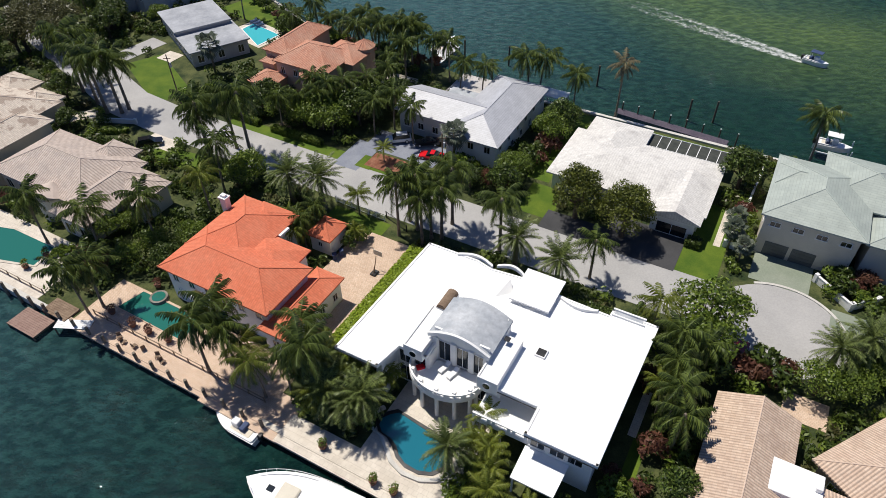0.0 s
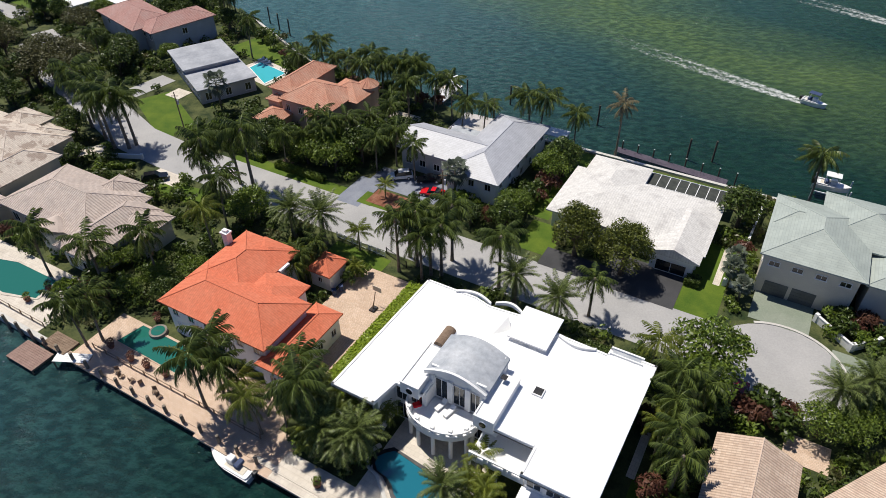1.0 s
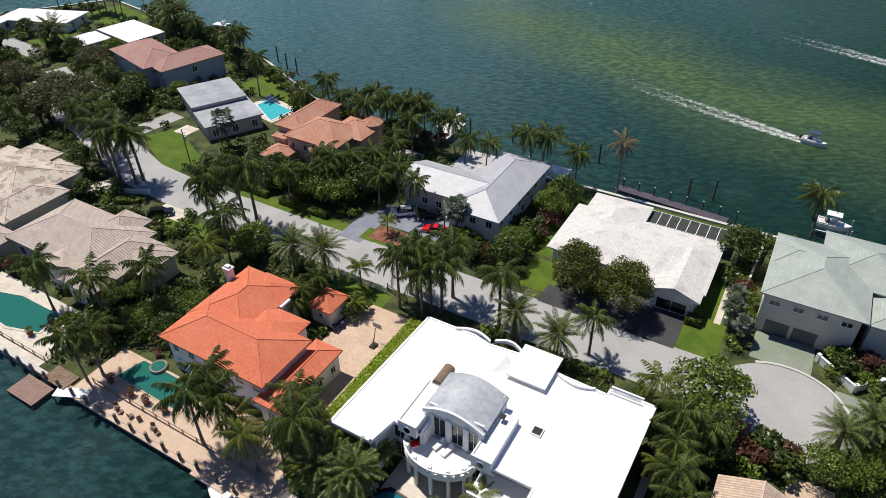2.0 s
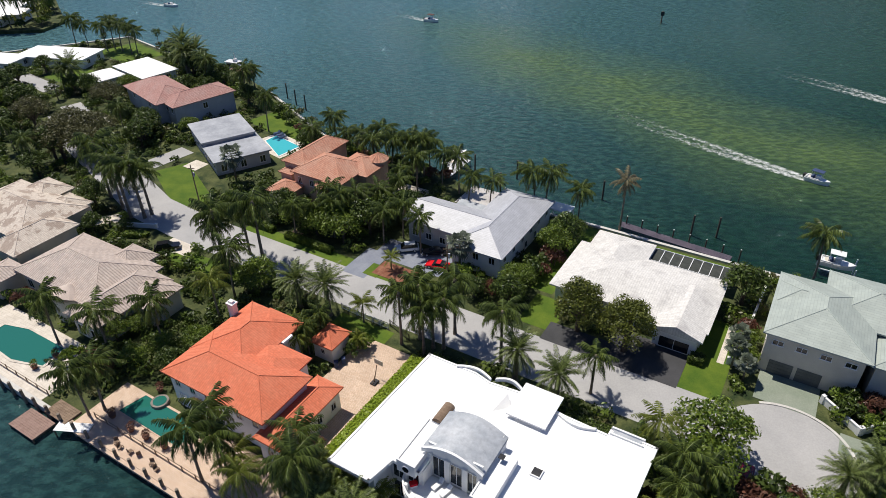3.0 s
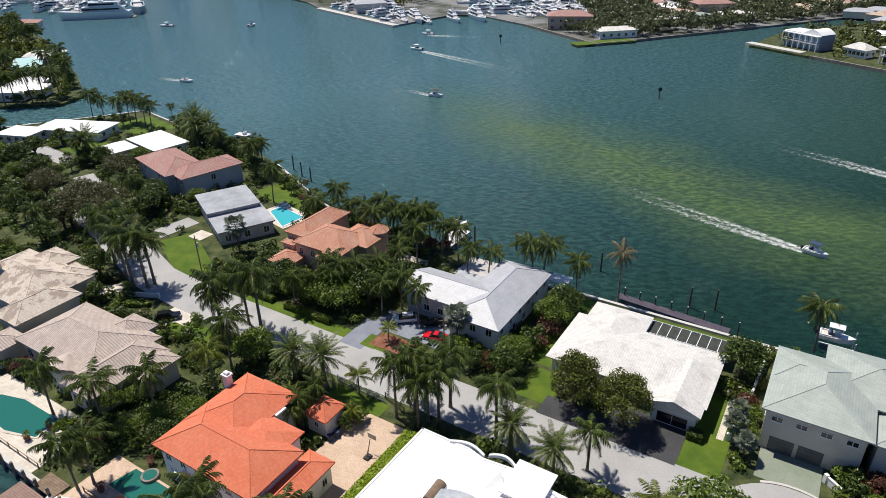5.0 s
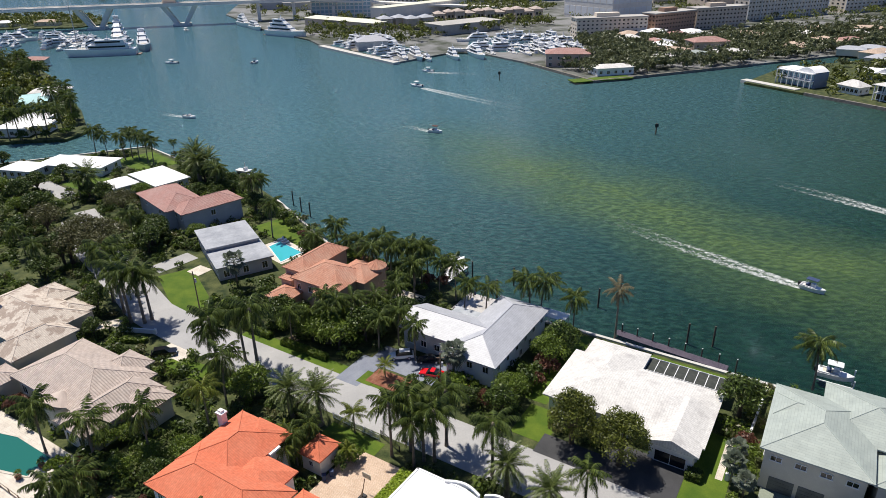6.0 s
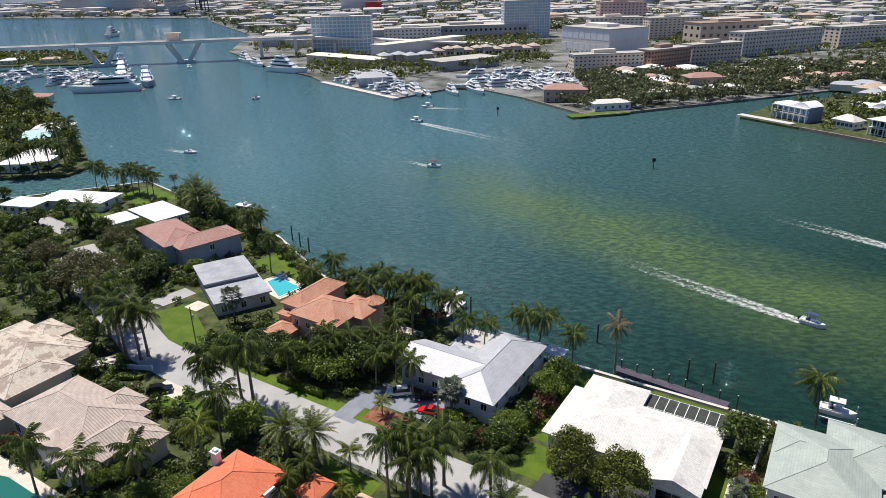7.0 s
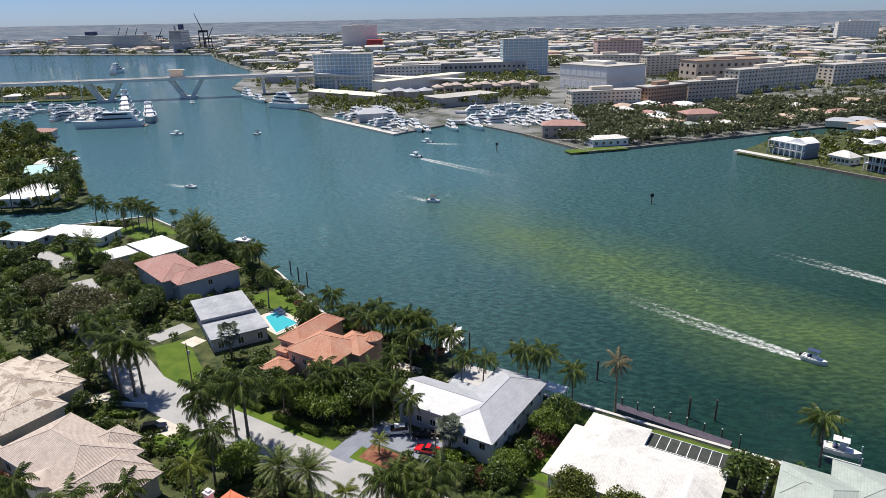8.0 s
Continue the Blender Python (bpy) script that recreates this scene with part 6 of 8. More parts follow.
# ---- pools ----
def pool(label, o, pts, water, coping="palepaver", z=0.06):
    """Pool water inside a raised coping; pts in the plot's own directions."""
    e = thing("swimming_pool", label, "swimming pool", *o, 0, ROT)
    part("pool_water", prism(bmesh.new(), pts, 0.0, z + 0.03), water, e)
    c = Vector((sum(p[0] for p in pts) / len(pts), sum(p[1] for p in pts) / len(pts)))
    out = [tuple(Vector(p) + (Vector(p) - c).normalized() * 0.5) for p in pts]
    for i in range(len(pts)):
        j = (i + 1) % len(pts)
        part("coping", prism(bmesh.new(), [pts[i], pts[j], out[j], out[i]], 0.0, z + 0.08), coping, e)
    return e


pool("long green-blue swimming pool with peach coping", RED, [(-14.3, -13.2), (-13.4, -9.4), (-2.6, -9.4), (-1.9, -13.4)], "pooldark", "paver")
spa = thing("spa_basin", "round raised stone spa basin at the pool", "spa", *at_plot(RED, -10.4, -9.3), 0, ROT)
part("rim", tube(bmesh.new(), (0, 0, 0), (0, 0, 0.5), 1.3, 1.25, 20), "seawall", spa)
part("spa_water", tube(bmesh.new(), (0, 0, 0.45), (0, 0, 0.52), 0.95, 0.95, 20), "pooldark", spa)
_vp = [(-8.4, -11.2), (-7.6, -10.5), (-3.4, -11.1), (-0.4, -11.8), (0.3, -12.8), (0.3, -14.2), (-0.6, -15.4), (-2.0, -15.9), (-3.6, -15.8), (-4.8, -15.2), (-5.6, -14.4), (-6.6, -13.9), (-8.0, -13.7), (-8.8, -13.0), (-9.0, -12.1)]
vpool = pool("freeform blue swimming pool with dark curved edge", VILLA, _vp, "poolteal", "darkmetal")
_vc = Vector((-4.2, -13.2))
for a, b in zip(_vp[3:], _vp[4:] + _vp[:1]):
    q = [Vector(p) + (Vector(p) - _vc).normalized() * k for p, k in ((a, 0.95), (b, 0.95), (b, 1.45), (a, 1.45))]
    part("curb", prism(bmesh.new(), [tuple(p) for p in q], 0.0, 0.32), "cap", vpool, "pale stone curb")
pool("green-blue swimming pool with sandy coping", TAN, [(-9.0, -15.6), (-4.4, -14.3), (4.9, -14.2), (5.6, -18.2), (0.0, -19.8), (-9.0, -19.4)], "pooldark", "palepaver")
pool("bright turquoise rectangular pool with white coping", FLT, [(-0.6, 11.6), (-0.3, 15.2), (9.2, 13.2), (8.4, 6.6)], "poolblue", "frame")
slab("terrace", "palepaver", *at_plot(FLT, 4.0, 11.5), 13, 9, -0.3, 0.04, "white pool surround", rot=-40)


# ---- cars ----
def car(label, x, y, rot, mat, L=4.7, suv=True):
    e = thing("car", label, "car", x, y, 0.07, rot, group="parked cars")
    W, H = 0.93, (0.95 if suv else 0.8)
    bm = bmesh.new()
    prof = [(-L / 2, 0.35), (-L / 2, H), (-L * 0.44, H + 0.05), (L * 0.2, H), (L * 0.46, H - 0.15), (L / 2, 0.6), (L / 2, 0.35)]
    a = [bm.verts.new((x, -W, z)) for x, z in prof]
    b = [bm.verts.new((x, W, z)) for x, z in prof]
    bm.faces.new(a)
    bm.faces.new(b[::-1])
    for i in range(len(prof)):
        j = (i + 1) % len(prof)
        bm.faces.new((a[i], b[i], b[j], a[j]))
    bmesh.ops.recalc_face_normals(bm, faces=bm.faces)
    bmesh.ops.bevel(bm, geom=bm.edges[:], offset=0.06, segments=2, affect='EDGES')
    part("body", bm, mat, e)
    top = H + (0.68 if suv else 0.48)
    r0, r1, f0, f1 = (-L * 0.46, -L * 0.36, L * 0.08, L * 0.22) if suv else (-L * 0.34, -L * 0.16, L * 0.04, L * 0.2)
    bm = bmesh.new()
    v = [bm.verts.new(p) for p in ((r0, -W * 0.92, H), (f1, -W * 0.92, H), (f1, W * 0.92, H), (r0, W * 0.92, H), (r1, -W * 0.74, top), (f0, -W * 0.74, top), (f0, W * 0.74, top), (r1, W * 0.74, top))]
    for f in ((4, 5, 6, 7), (0, 1, 5, 4), (1, 2, 6, 5), (2, 3, 7, 6), (3, 0, 4, 7)):
        bm.faces.new([v[i] for i in f])
    part("window_glass", bm, "glass", e)
    part("roof", boxes((r1 + 0.03, f0 - 0.03, -W * 0.72, W * 0.72, top, top + 0.05), bevel=0.02), mat, e)
    for sx in (-0.31, 0.31):
        for sy in (-1, 1):
            wv = part("wheel", tube(bmesh.new(), (sx * L, sy * (W - 0.16), 0.33), (sx * L, sy * (W + 0.02), 0.33), 0.34, 0.34, 14), "darkmetal", e)
            part("rim", tube(bmesh.new(), (sx * L, sy * (W - 0.02), 0.33), (sx * L, sy * (W + 0.035), 0.33), 0.2, 0.2, 10), "frame", wv)
    for sy in (-0.6, 0.6):
        part("headlight", boxes((L / 2 - 0.07, L / 2 + 0.01, sy - 0.2, sy + 0.2, 0.62, 0.74)), "frame", e)
        part("tail_light", boxes((-L / 2 - 0.01, -L / 2 + 0.05, sy - 0.2, sy + 0.2, 0.7, 0.85)), "leafred", e)
    return e


M["carwhite"] = glassy("white_car_paint", (0.75, 0.76, 0.78), 0.2)
M["carblack"] = glassy("black_car_paint", (0.012, 0.012, 0.015), 0.15)
M["carred"] = glassy("red_car_paint", (0.6, 0.01, 0.015), 0.18)
car("white sport utility car on the blue-grey forecourt", -9.5, 102.2, 190, "carwhite")
car("black open sports car on the blue-grey forecourt", -4.2, 101.2, 185, "carblack", 4.5, False)
car("red sports car under the palms", -3.3, 96.9, 165, "carred", 4.4, False)
car("dark car parked on the sandy forecourt", -55.2, 101.2, 20, "carblack")
M["carmaroon"] = glassy("maroon_car_paint", (0.12, 0.004, 0.008), 0.25)
car("dark red car by the turning circle", 36.9, 53.0, 60, "carmaroon")


# ---- walls, fences, poles ----
def fence(label, a, b, h=1.1, mat="frame", step=1.6, pickets=0.22):
    L = math.hypot(b[0] - a[0], b[1] - a[1])
    e = thing("fence", label, "fence", a[0], a[1], 0, math.degrees(math.atan2(b[1] - a[1], b[0] - a[0])))
    n = max(1, int(L / step))
    for i in range(n + 1):
        x = L * i / n
        part("post", boxes((x - 0.06, x + 0.06, -0.06, 0.06, 0, h + 0.1)), mat, e)
    for z0, z1 in ((h - 0.08, h), (0.15, 0.22)):
        part("rail", boxes((0, L, -0.03, 0.03, z0, z1)), mat, e)
    if pickets:
        k = int(L / pickets)
        first = part("picket", boxes((-0.02, 0.02, -0.015, 0.015, 0.22, h - 0.08)), mat, e)
        for i in range(1, k):
            share("picket", first, e, pose(L * i / k, 0, 0))
    return e


def garden_wall(label, a, b, h, mat):
    L = math.hypot(b[0] - a[0], b[1] - a[1])
    e = thing("garden_wall", label, "garden wall", a[0], a[1], 0, math.degrees(math.atan2(b[1] - a[1], b[0] - a[0])))
    part("wall", boxes((0, L, -0.12, 0.12, 0, h)), mat, e)
    part("coping", boxes((-0.05, L + 0.05, -0.17, 0.17, h, h + 0.1)), "frame", e)
    for x in (0, L):
        part("pier", boxes((x - 0.25, x + 0.25, -0.25, 0.25, 0, h + 0.25)), mat, e)
    return e


fence("white picket fence along the front garden", (-18.6, 84.6), (-10.2, 79.6))
fence("iron drive gate between posts", (-10.0, 80.4), (-6.6, 77.0), 1.3, "darkmetal", 3.0)
fence("dark railing along the peach terrace", at_plot(RED, -16, -15.6), at_plot(RED, 14, -15.6), 0.95, "wood", 2.4, 0)
fence("dark railing along the pool terrace", at_plot(TAN, -14, -21.3), at_plot(TAN, 12, -21.3), 0.95, "wood", 2.4, 0)
garden_wall("white garden wall beside the green-grey drive", (51.9, 66.4), (54.2, 60.9), 1.2, "whitewall")
garden_wall("white garden wall beside the green-grey drive", (54.5, 60.9), (58.5, 62.0), 1.2, "whitewall")
garden_wall("tall white boundary wall between gardens", at_plot(GRN, -9.2, -2), at_plot(GRN, -8.6, 12), 1.6, "cream")
garden_wall("low white wall by the garage drive", at_plot(GRN, -10.5, -11.5), at_plot(GRN, -7.6, -11.5), 1.0, "whitewall")
garden_wall("white curved entrance wall", (-68, 109.2), (-60.5, 108.6), 0.9, "whitewall")


def street_pole(label, x, y, h):
    e = thing("street_pole", label, "street pole", x, y, 0)
    part("pole", tube(bmesh.new(), (0, 0, 0), (0, 0, h), 0.15, 0.1, 8), "wood", e)
    part("crossarm", boxes((-0.7, 0.7, -0.05, 0.05, h - 0.9, h - 0.78)), "wood", e)
    part("transformer", tube(bmesh.new(), (0.3, 0, h - 2.6), (0.3, 0, h - 1.7), 0.2, 0.2, 10), "greywall", e)
    return e


for x, y, h in ((-54.2, 116.2, 10.5), (58.5, 58.0, 9.5), (-1.2, 90.8, 9.0)):
    street_pole("slim weathered timber utility pole", x, y, h)


def channel_marker(x, y, h):
    e = thing("channel_marker", "dark channel marker post with a small board", "channel marker", x, y, -1.2)
    part("post", tube(bmesh.new(), (0, 0, -2), (0, 0, h), 0.28, 0.24, 8), "wood", e)
    part("board", boxes((-0.7, 0.7, -0.35, -0.29, h - 1.6, h - 0.2)), "darkmetal", e)


channel_marker(73.6, 264.2, 4.5)
channel_marker(11.8, 377.6, 5.0)


# ---- terrace and garden things ----
def lounger(label, x, y, z, rot):
    e = thing("sun_lounger", label, "sun lounger", x, y, z, rot, group="sun loungers")
    part("frame", boxes((-0.95, 0.95, -0.33, 0.33, 0.22, 0.28)), "frame", e)
    part("mattress", boxes((-0.95, 0.35, -0.3, 0.3, 0.28, 0.38), bevel=0.03), "gel", e)
    bm = boxes((0, 0.62, -0.3, 0.3, 0, 0.1), bevel=0.03)
    part("backrest", bm, "gel", e, m=pose(0.35, 0, 0.3, 0, -35, 0))
    for sx in (-0.85, 0.85):
        for sy in (-0.28, 0.28):
            part("leg", boxes((sx - 0.03, sx + 0.03, sy - 0.03, sy + 0.03, 0, 0.22)), "frame", e)


for u, v in ((-4.4, -5.0), (-3.1, -5.3)):
    x, y = at_plot(VILLA, u, v)
    lounger("white cushioned sun lounger on the balcony", x, y, 4.2, ROT + 75)
for u, v, r in ((-11.5, 12.6, 10), (-10.0, 12.0, 10)):
    x, y = at_plot(GREY, u, v)
    lounger("pale sun lounger on the waterside deck", x, y, 0.35, r)
for u, v in ((-1.2, 16.4), (0.2, 16.0), (1.6, 15.4)):
    x, y = at_plot(FLT, u, v)
    lounger("white sun lounger beside the turquoise pool", x, y, 0.04, 40)


def pot(label, x, y, mat="leaf", s=1.0):
    e = thing("potted_shrub", label, "potted plant", x, y, 0.05)
    part("planter", tube(bmesh.new(), (0, 0, 0), (0, 0, 0.5 * s), 0.28 * s, 0.42 * s, 12), "rosepot", e)
    rr = random.Random(int(x * 10))
    co = leaf_cloud(rr, [(0, 0, 0.85 * s, 0.5 * s), (0.15, 0.1, 1.05 * s, 0.4 * s)], 70, 0.14)
    quads_mesh("foliage", co, mat, e)


M["rosepot"] = surf("dark_terracotta_pot", (0.16, 0.07, 0.045), (0.24, 0.11, 0.07), 2.0, 0.8)
for x, y in ((-46.1, 59.9), (-42.4, 57.6), (-39.8, 56.4), (-36.7, 55.0), (-41.5, 65.0)):
    pot("clipped shrub in a terracotta pot on the terrace", x, y, "leafred", 1.2)
for x, y in ((-7.9, 35.4), (-5.6, 34.2), (-14, 39.6), (-60.5, 71.3), (-62.5, 68.8)):
    pot("round green shrub in a pot on the terrace", x, y, "leafbright", 1.2)


def patio_chair(label, x, y, rot):
    e = thing("patio_chair", label, "chair", x, y, 0.05, rot, group="patio chairs")
    part("seat", boxes((-0.28, 0.28, -0.28, 0.28, 0.38, 0.44)), "wood", e)
    part("backrest", boxes((-0.28, 0.28, 0.24, 0.3, 0.44, 0.95)), "wood", e)
    for sx in (-0.25, 0.25):
        for sy in (-0.25, 0.25):
            part("leg", boxes((sx - 0.03, sx + 0.03, sy - 0.03, sy + 0.03, 0, 0.38)), "wood", e)


for u, v, r in ((-9.6, -17.0, 20), (-8.4, -17.3, 80), (-6.6, -17.1, 150), (-5.4, -16.8, 220), (-2.6, -16.9, 10), (-1.4, -17.2, 60)):
    x, y = at_plot(RED, u, v)
    patio_chair("brown wooden chair on the peach terrace", x, y, r)
hoop = thing("basketball_stand", "portable basketball stand on the paved drive", "basketball stand", -10.6, 68.0, 0.06, 60)
part("base", boxes((-0.9, 0.3, -0.45, 0.45, 0, 0.25), bevel=0.05), "darkmetal", hoop)
part("pole", tube(bmesh.new(), (-0.4, 0, 0.2), (0.5, 0, 2.9), 0.07, 0.06, 8), "wood", hoop)
part("brace", tube(bmesh.new(), (-0.85, 0, 0.2), (0.1, 0, 1.7), 0.04, 0.04, 6), "wood", hoop)
part("backboard", boxes((0.9, 0.96, -0.75, 0.75, 2.6, 3.5)), "cream", hoop)
for i in range(12):
    a0, a1 = i * math.pi / 6, (i + 1) * math.pi / 6
    if i == 0:
        _bm = bmesh.new()
    tube(_bm, (1.25 + 0.23 * math.cos(a0), 0.23 * math.sin(a0), 2.8), (1.25 + 0.23 * math.cos(a1), 0.23 * math.sin(a1), 2.8), 0.015, 0.015, 4)
part("ring", _bm, "carred", hoop)
for x, y, s in ((*at_plot(RED, 6.6, 9.0), 1), (*at_plot(RED, 7.0, 10.2), 1)):
    bn = thing("waste_bin", "dark blue wheeled waste bin beside the cottage", "waste bin", x, y, 0.05, 15)
    part("bin_body", boxes((-0.3, 0.3, -0.35, 0.35, 0.05, 0.95), bevel=0.04), "navy", bn)
    part("lid", boxes((-0.33, 0.33, -0.38, 0.38, 0.95, 1.05), bevel=0.03), "navy", bn)
rt = thing("patio_table", "red cushioned balcony seat", "seat", *at_plot(VILLA, -6.9, -6.4), 4.2, 20)
part("cushion", boxes((-0.5, 0.5, -0.4, 0.4, 0.25, 0.55), bevel=0.1), "carred", rt)
part("base", boxes((-0.45, 0.45, -0.35, 0.35, 0, 0.25)), "frame", rt)
um = thing("garden_umbrella", "closed navy umbrella on the waterside deck", "umbrella", *at_plot(GREY, -10.6, 17.6), 0.35)
part("pole", tube(bmesh.new(), (0, 0, 0), (0, 0, 2.6), 0.04, 0.04, 6), "frame", um)
part("canopy", tube(bmesh.new(), (0, 0, 1.2), (0, 0, 2.6), 0.28, 0.06, 8), "navy", um)


# ---- hedges and undergrowth ----
def hedge(label, a, b, w, h, mat="hedge", per=650):
    L = math.hypot(b[0] - a[0], b[1] - a[1])
    e = thing("hedge", label, "hedge", a[0], a[1], 0, math.degrees(math.atan2(b[1] - a[1], b[0] - a[0])))
    R = np.random.RandomState(int(L * 10))
    n = int(per * L * (w + 2 * h) / 3)
    f = R.uniform(0, w + 2 * h, n)
    x = R.uniform(0, L, n)
    y = np.where(f < w, f - w / 2, np.where(f < w + h, -w / 2, w / 2))
    z = np.where(f < w, h, np.where(f < w + h, f - w, f - w - h))
    p = np.stack([x, y, z], 1) + R.normal(size=(n, 3)) * 0.12
    nr = np.where((f < w)[:, None], np.array([0, 0, 1.0]), np.stack([np.zeros(n), np.sign(y), np.zeros(n)], 1)) + R.normal(size=(n, 3)) * 0.6
    nr /= np.linalg.norm(nr, axis=1)[:, None]
    t = np.cross(nr, R.normal(size=(n, 3)))
    t /= np.linalg.norm(t, axis=1)[:, None]
    bb = np.cross(nr, t)
    s = R.uniform(0.1, 0.22, n)[:, None]
    co = np.stack([p - t * s, p - bb * s * 0.6, p + t * s, p + bb * s * 0.6], 1).reshape(-1, 3)
    quads_mesh("foliage", co, mat, e)
    part("core", boxes((0.1, L - 0.1, -w / 2 + 0.12, w / 2 - 0.12, 0, h - 0.1)), "leaf", e)
    clear((a[0] + b[0]) / 2, (a[1] + b[1]) / 2, L / 2, w / 2, math.degrees(math.atan2(b[1] - a[1], b[0] - a[0])))
    return e


hedge("clipped bright green boundary hedge", at_plot(VILLA, -18.4, -9.5), at_plot(VILLA, -18.2, 13.2), 3.2, 2.7, per=600)
hedge("clipped green street hedge", (-33.5, 106.2), (-23.5, 101.0), 1.0, 1.0, "leafbright")
hedge("clipped green street hedge", (-45.5, 113.0), (-36.5, 108.0), 1.0, 1.0, "leafbright")
hedge("dark green entrance hedge", (14.5, 62.0), (23.5, 57.4), 2.0, 1.6, "leaf")
hedge("dark green drive hedge", at_plot(WROOF, 8.8, -8.4), at_plot(WROOF, 10.8, -8.4), 1.6, 1.0, "leaf")
hedge("dark green seawall hedge", (-66, 105.8), (-61, 105.4), 1.2, 0.8, "leafbright")

for mat, count, seed, lab in (("leaf", 2000, 1, "dark green garden undergrowth between the plots"), ("leafbright", 800, 2, "bright green garden shrubs between the plots"), ("leafolive", 260, 3, "olive brown low shrubs between the plots")):
    rr = random.Random(seed)
    blobs = []
    k = 0
    while len(blobs) < count * 3 and k < 60000:
        k += 1
        x, y = rr.uniform(-215, 110), rr.uniform(5, 232)
        u = (x + 172) * 0.468 + (y - 122) * 0.884
        sea = (x - 26) * 0.468 + (y - 112) * 0.884
        if x < -10:
            sea = (x + 14) * 0.72 + (y - 137) * 0.69
        if x < -139:
            sea = y - 214 + (x + 172) * -0.4
        if u < 2.5 or sea > -1.5 or not is_clear(x, y, 0.5):
            continue
        h = rr.uniform(0.5, 2.0)
        r = rr.uniform(0.8, 1.5)
        blobs += [(x + rr.uniform(-0.8, 0.8), y + rr.uniform(-0.8, 0.8), h * rr.uniform(0.3, 1.0), r * rr.uniform(0.6, 1.0)) for _ in range(3)]
    co = leaf_cloud(rr, blobs, 29, 0.34)
    co[:, 2] = np.maximum(co[:, 2], 0.02)
    tagged(quads_mesh("undergrowth", co, mat), lab, "shrubs", kind="stuff")

# ---- the far shore ----
def inside(x, y, poly):
    c = False
    j = len(poly) - 1
    for i in range(len(poly)):
        (xi, yi), (xj, yj) = poly[i], poly[j]
        if (yi > y) != (yj > y) and x < (xj - xi) * (y - yi) / (yj - yi) + xi:
            c = not c
        j = i
    return c


M["citypale"] = surf("pale_city_render", (0.8, 0.75, 0.68), (0.87, 0.82, 0.75), 0.02, 0.85, 0.3, 0.0, 0.15)
M["cityroof"] = surf("pale_city_roof", (0.42, 0.4, 0.37), (0.58, 0.55, 0.51), 0.03, 0.8, 0.4, 0.0, 0.2)
M["citytan"] = surf("tan_city_render", (0.58, 0.48, 0.39), (0.66, 0.56, 0.46), 0.02, 0.85, 0.3, 0.0, 0.15)
M["citycream"] = surf("warm_cream_city_render", (0.78, 0.68, 0.56), (0.84, 0.74, 0.61), 0.02, 0.85, 0.3, 0.0, 0.15)
M["citybrown"] = surf("brown_city_render", (0.38, 0.24, 0.17), (0.45, 0.29, 0.21), 0.02, 0.85, 0.3, 0.0, 0.15)
M["citypink"] = surf("pink_city_render", (0.6, 0.44, 0.4), (0.66, 0.5, 0.45), 0.02, 0.85, 0.3, 0.0, 0.15)
M["lot"] = surf("pale_paved_lots", (0.06, 0.07, 0.045), (0.25, 0.25, 0.25), 0.03, 0.9, 0.2, 0.0, 0.35, lo=0.4, hi=0.58)
M["steel"] = surf("grey_ship_steel", (0.35, 0.38, 0.42), (0.42, 0.45, 0.5), 0.02, 0.6, 0.3, 0.0, 0.1)


def tower(name, label, x, y, rot, w, d, h, wall, glass, cols, floors, roof="cityroof", bands=False, fill=(0.2, 0.36)):
    """A high building: body, roof slab, plant room and a grid of windows on the faces seen from the water."""
    e = thing(name, label, "building", x, y, 0, rot)
    part("wall", boxes((-w / 2, w / 2, -d / 2, d / 2, -1, h)), wall, e)
    part("roof", boxes((-w / 2 - 0.5, w / 2 + 0.5, -d / 2 - 0.5, d / 2 + 0.5, h, h + 0.8)), roof, e)
    part("plant_room", boxes((-w * 0.2, w * 0.12, -d * 0.2, d * 0.25, h + 0.8, h + 3.6)), wall, e)
    fh = h / floors
    cw = w / cols
    ref = None
    for f in range(floors):
        for c in range(cols):
            m = pose(-w / 2 + cw * (c + 0.5), -d / 2, fh * f + fh * 0.22)
            if ref is None:
                ref = part("window", boxes((-cw * fill[0], cw * fill[0], -0.12, 0.1, 0, fh * fill[1])), glass, e, m=m)
            else:
                share("window", ref, e, m)
    side = max(2, int(d / cw))
    for f in range(floors):
        for c in range(side):
            sx = -1 if x > 0 else 1
            share("window", ref, e, pose(sx * w / 2, -d / 2 + d * (c + 0.5) / side, fh * f + fh * 0.22, 0, 0, 90 * sx))
    if bands:
        for c in range(0, cols + 1, 2):
            part("fin", boxes((-w / 2 + cw * c - 0.5, -w / 2 + cw * c + 0.5, -d / 2 - 0.9, -d / 2, 0, h + 0.4)), "citypale", e)
    return e


tower("hotel", "broad white hotel tower with blue glass bays", -149, 724, 4, 62, 20, 37, "whitewall", "blueglass", 14, 10, bands=True, fill=(0.4, 0.7))
tower("condominium", "blue glass apartment tower with pale fins", 52, 905, 8, 58, 28, 44, "whitewall", "blueglass", 18, 13, bands=True, fill=(0.44, 0.72))
tower("office_building", "large pale office block with framed panels", 120, 690, 36, 52, 66, 25, "citypale", "whitewall", 7, 2, fill=(0.45, 0.66))
tower("apartment_block", "cream waterside apartment row with small windows", 100, 552, 13, 58, 14, 14, "citycream", "glass", 16, 5)
tower("apartment_block", "brown waterside apartment row with small windows", 152, 577, 36, 48, 14, 15, "citybrown", "glass", 14, 5)
tower("apartment_block", "tan waterside apartment row with small windows", 198, 603, 24, 52, 14, 16, "citytan", "glass", 14, 5)
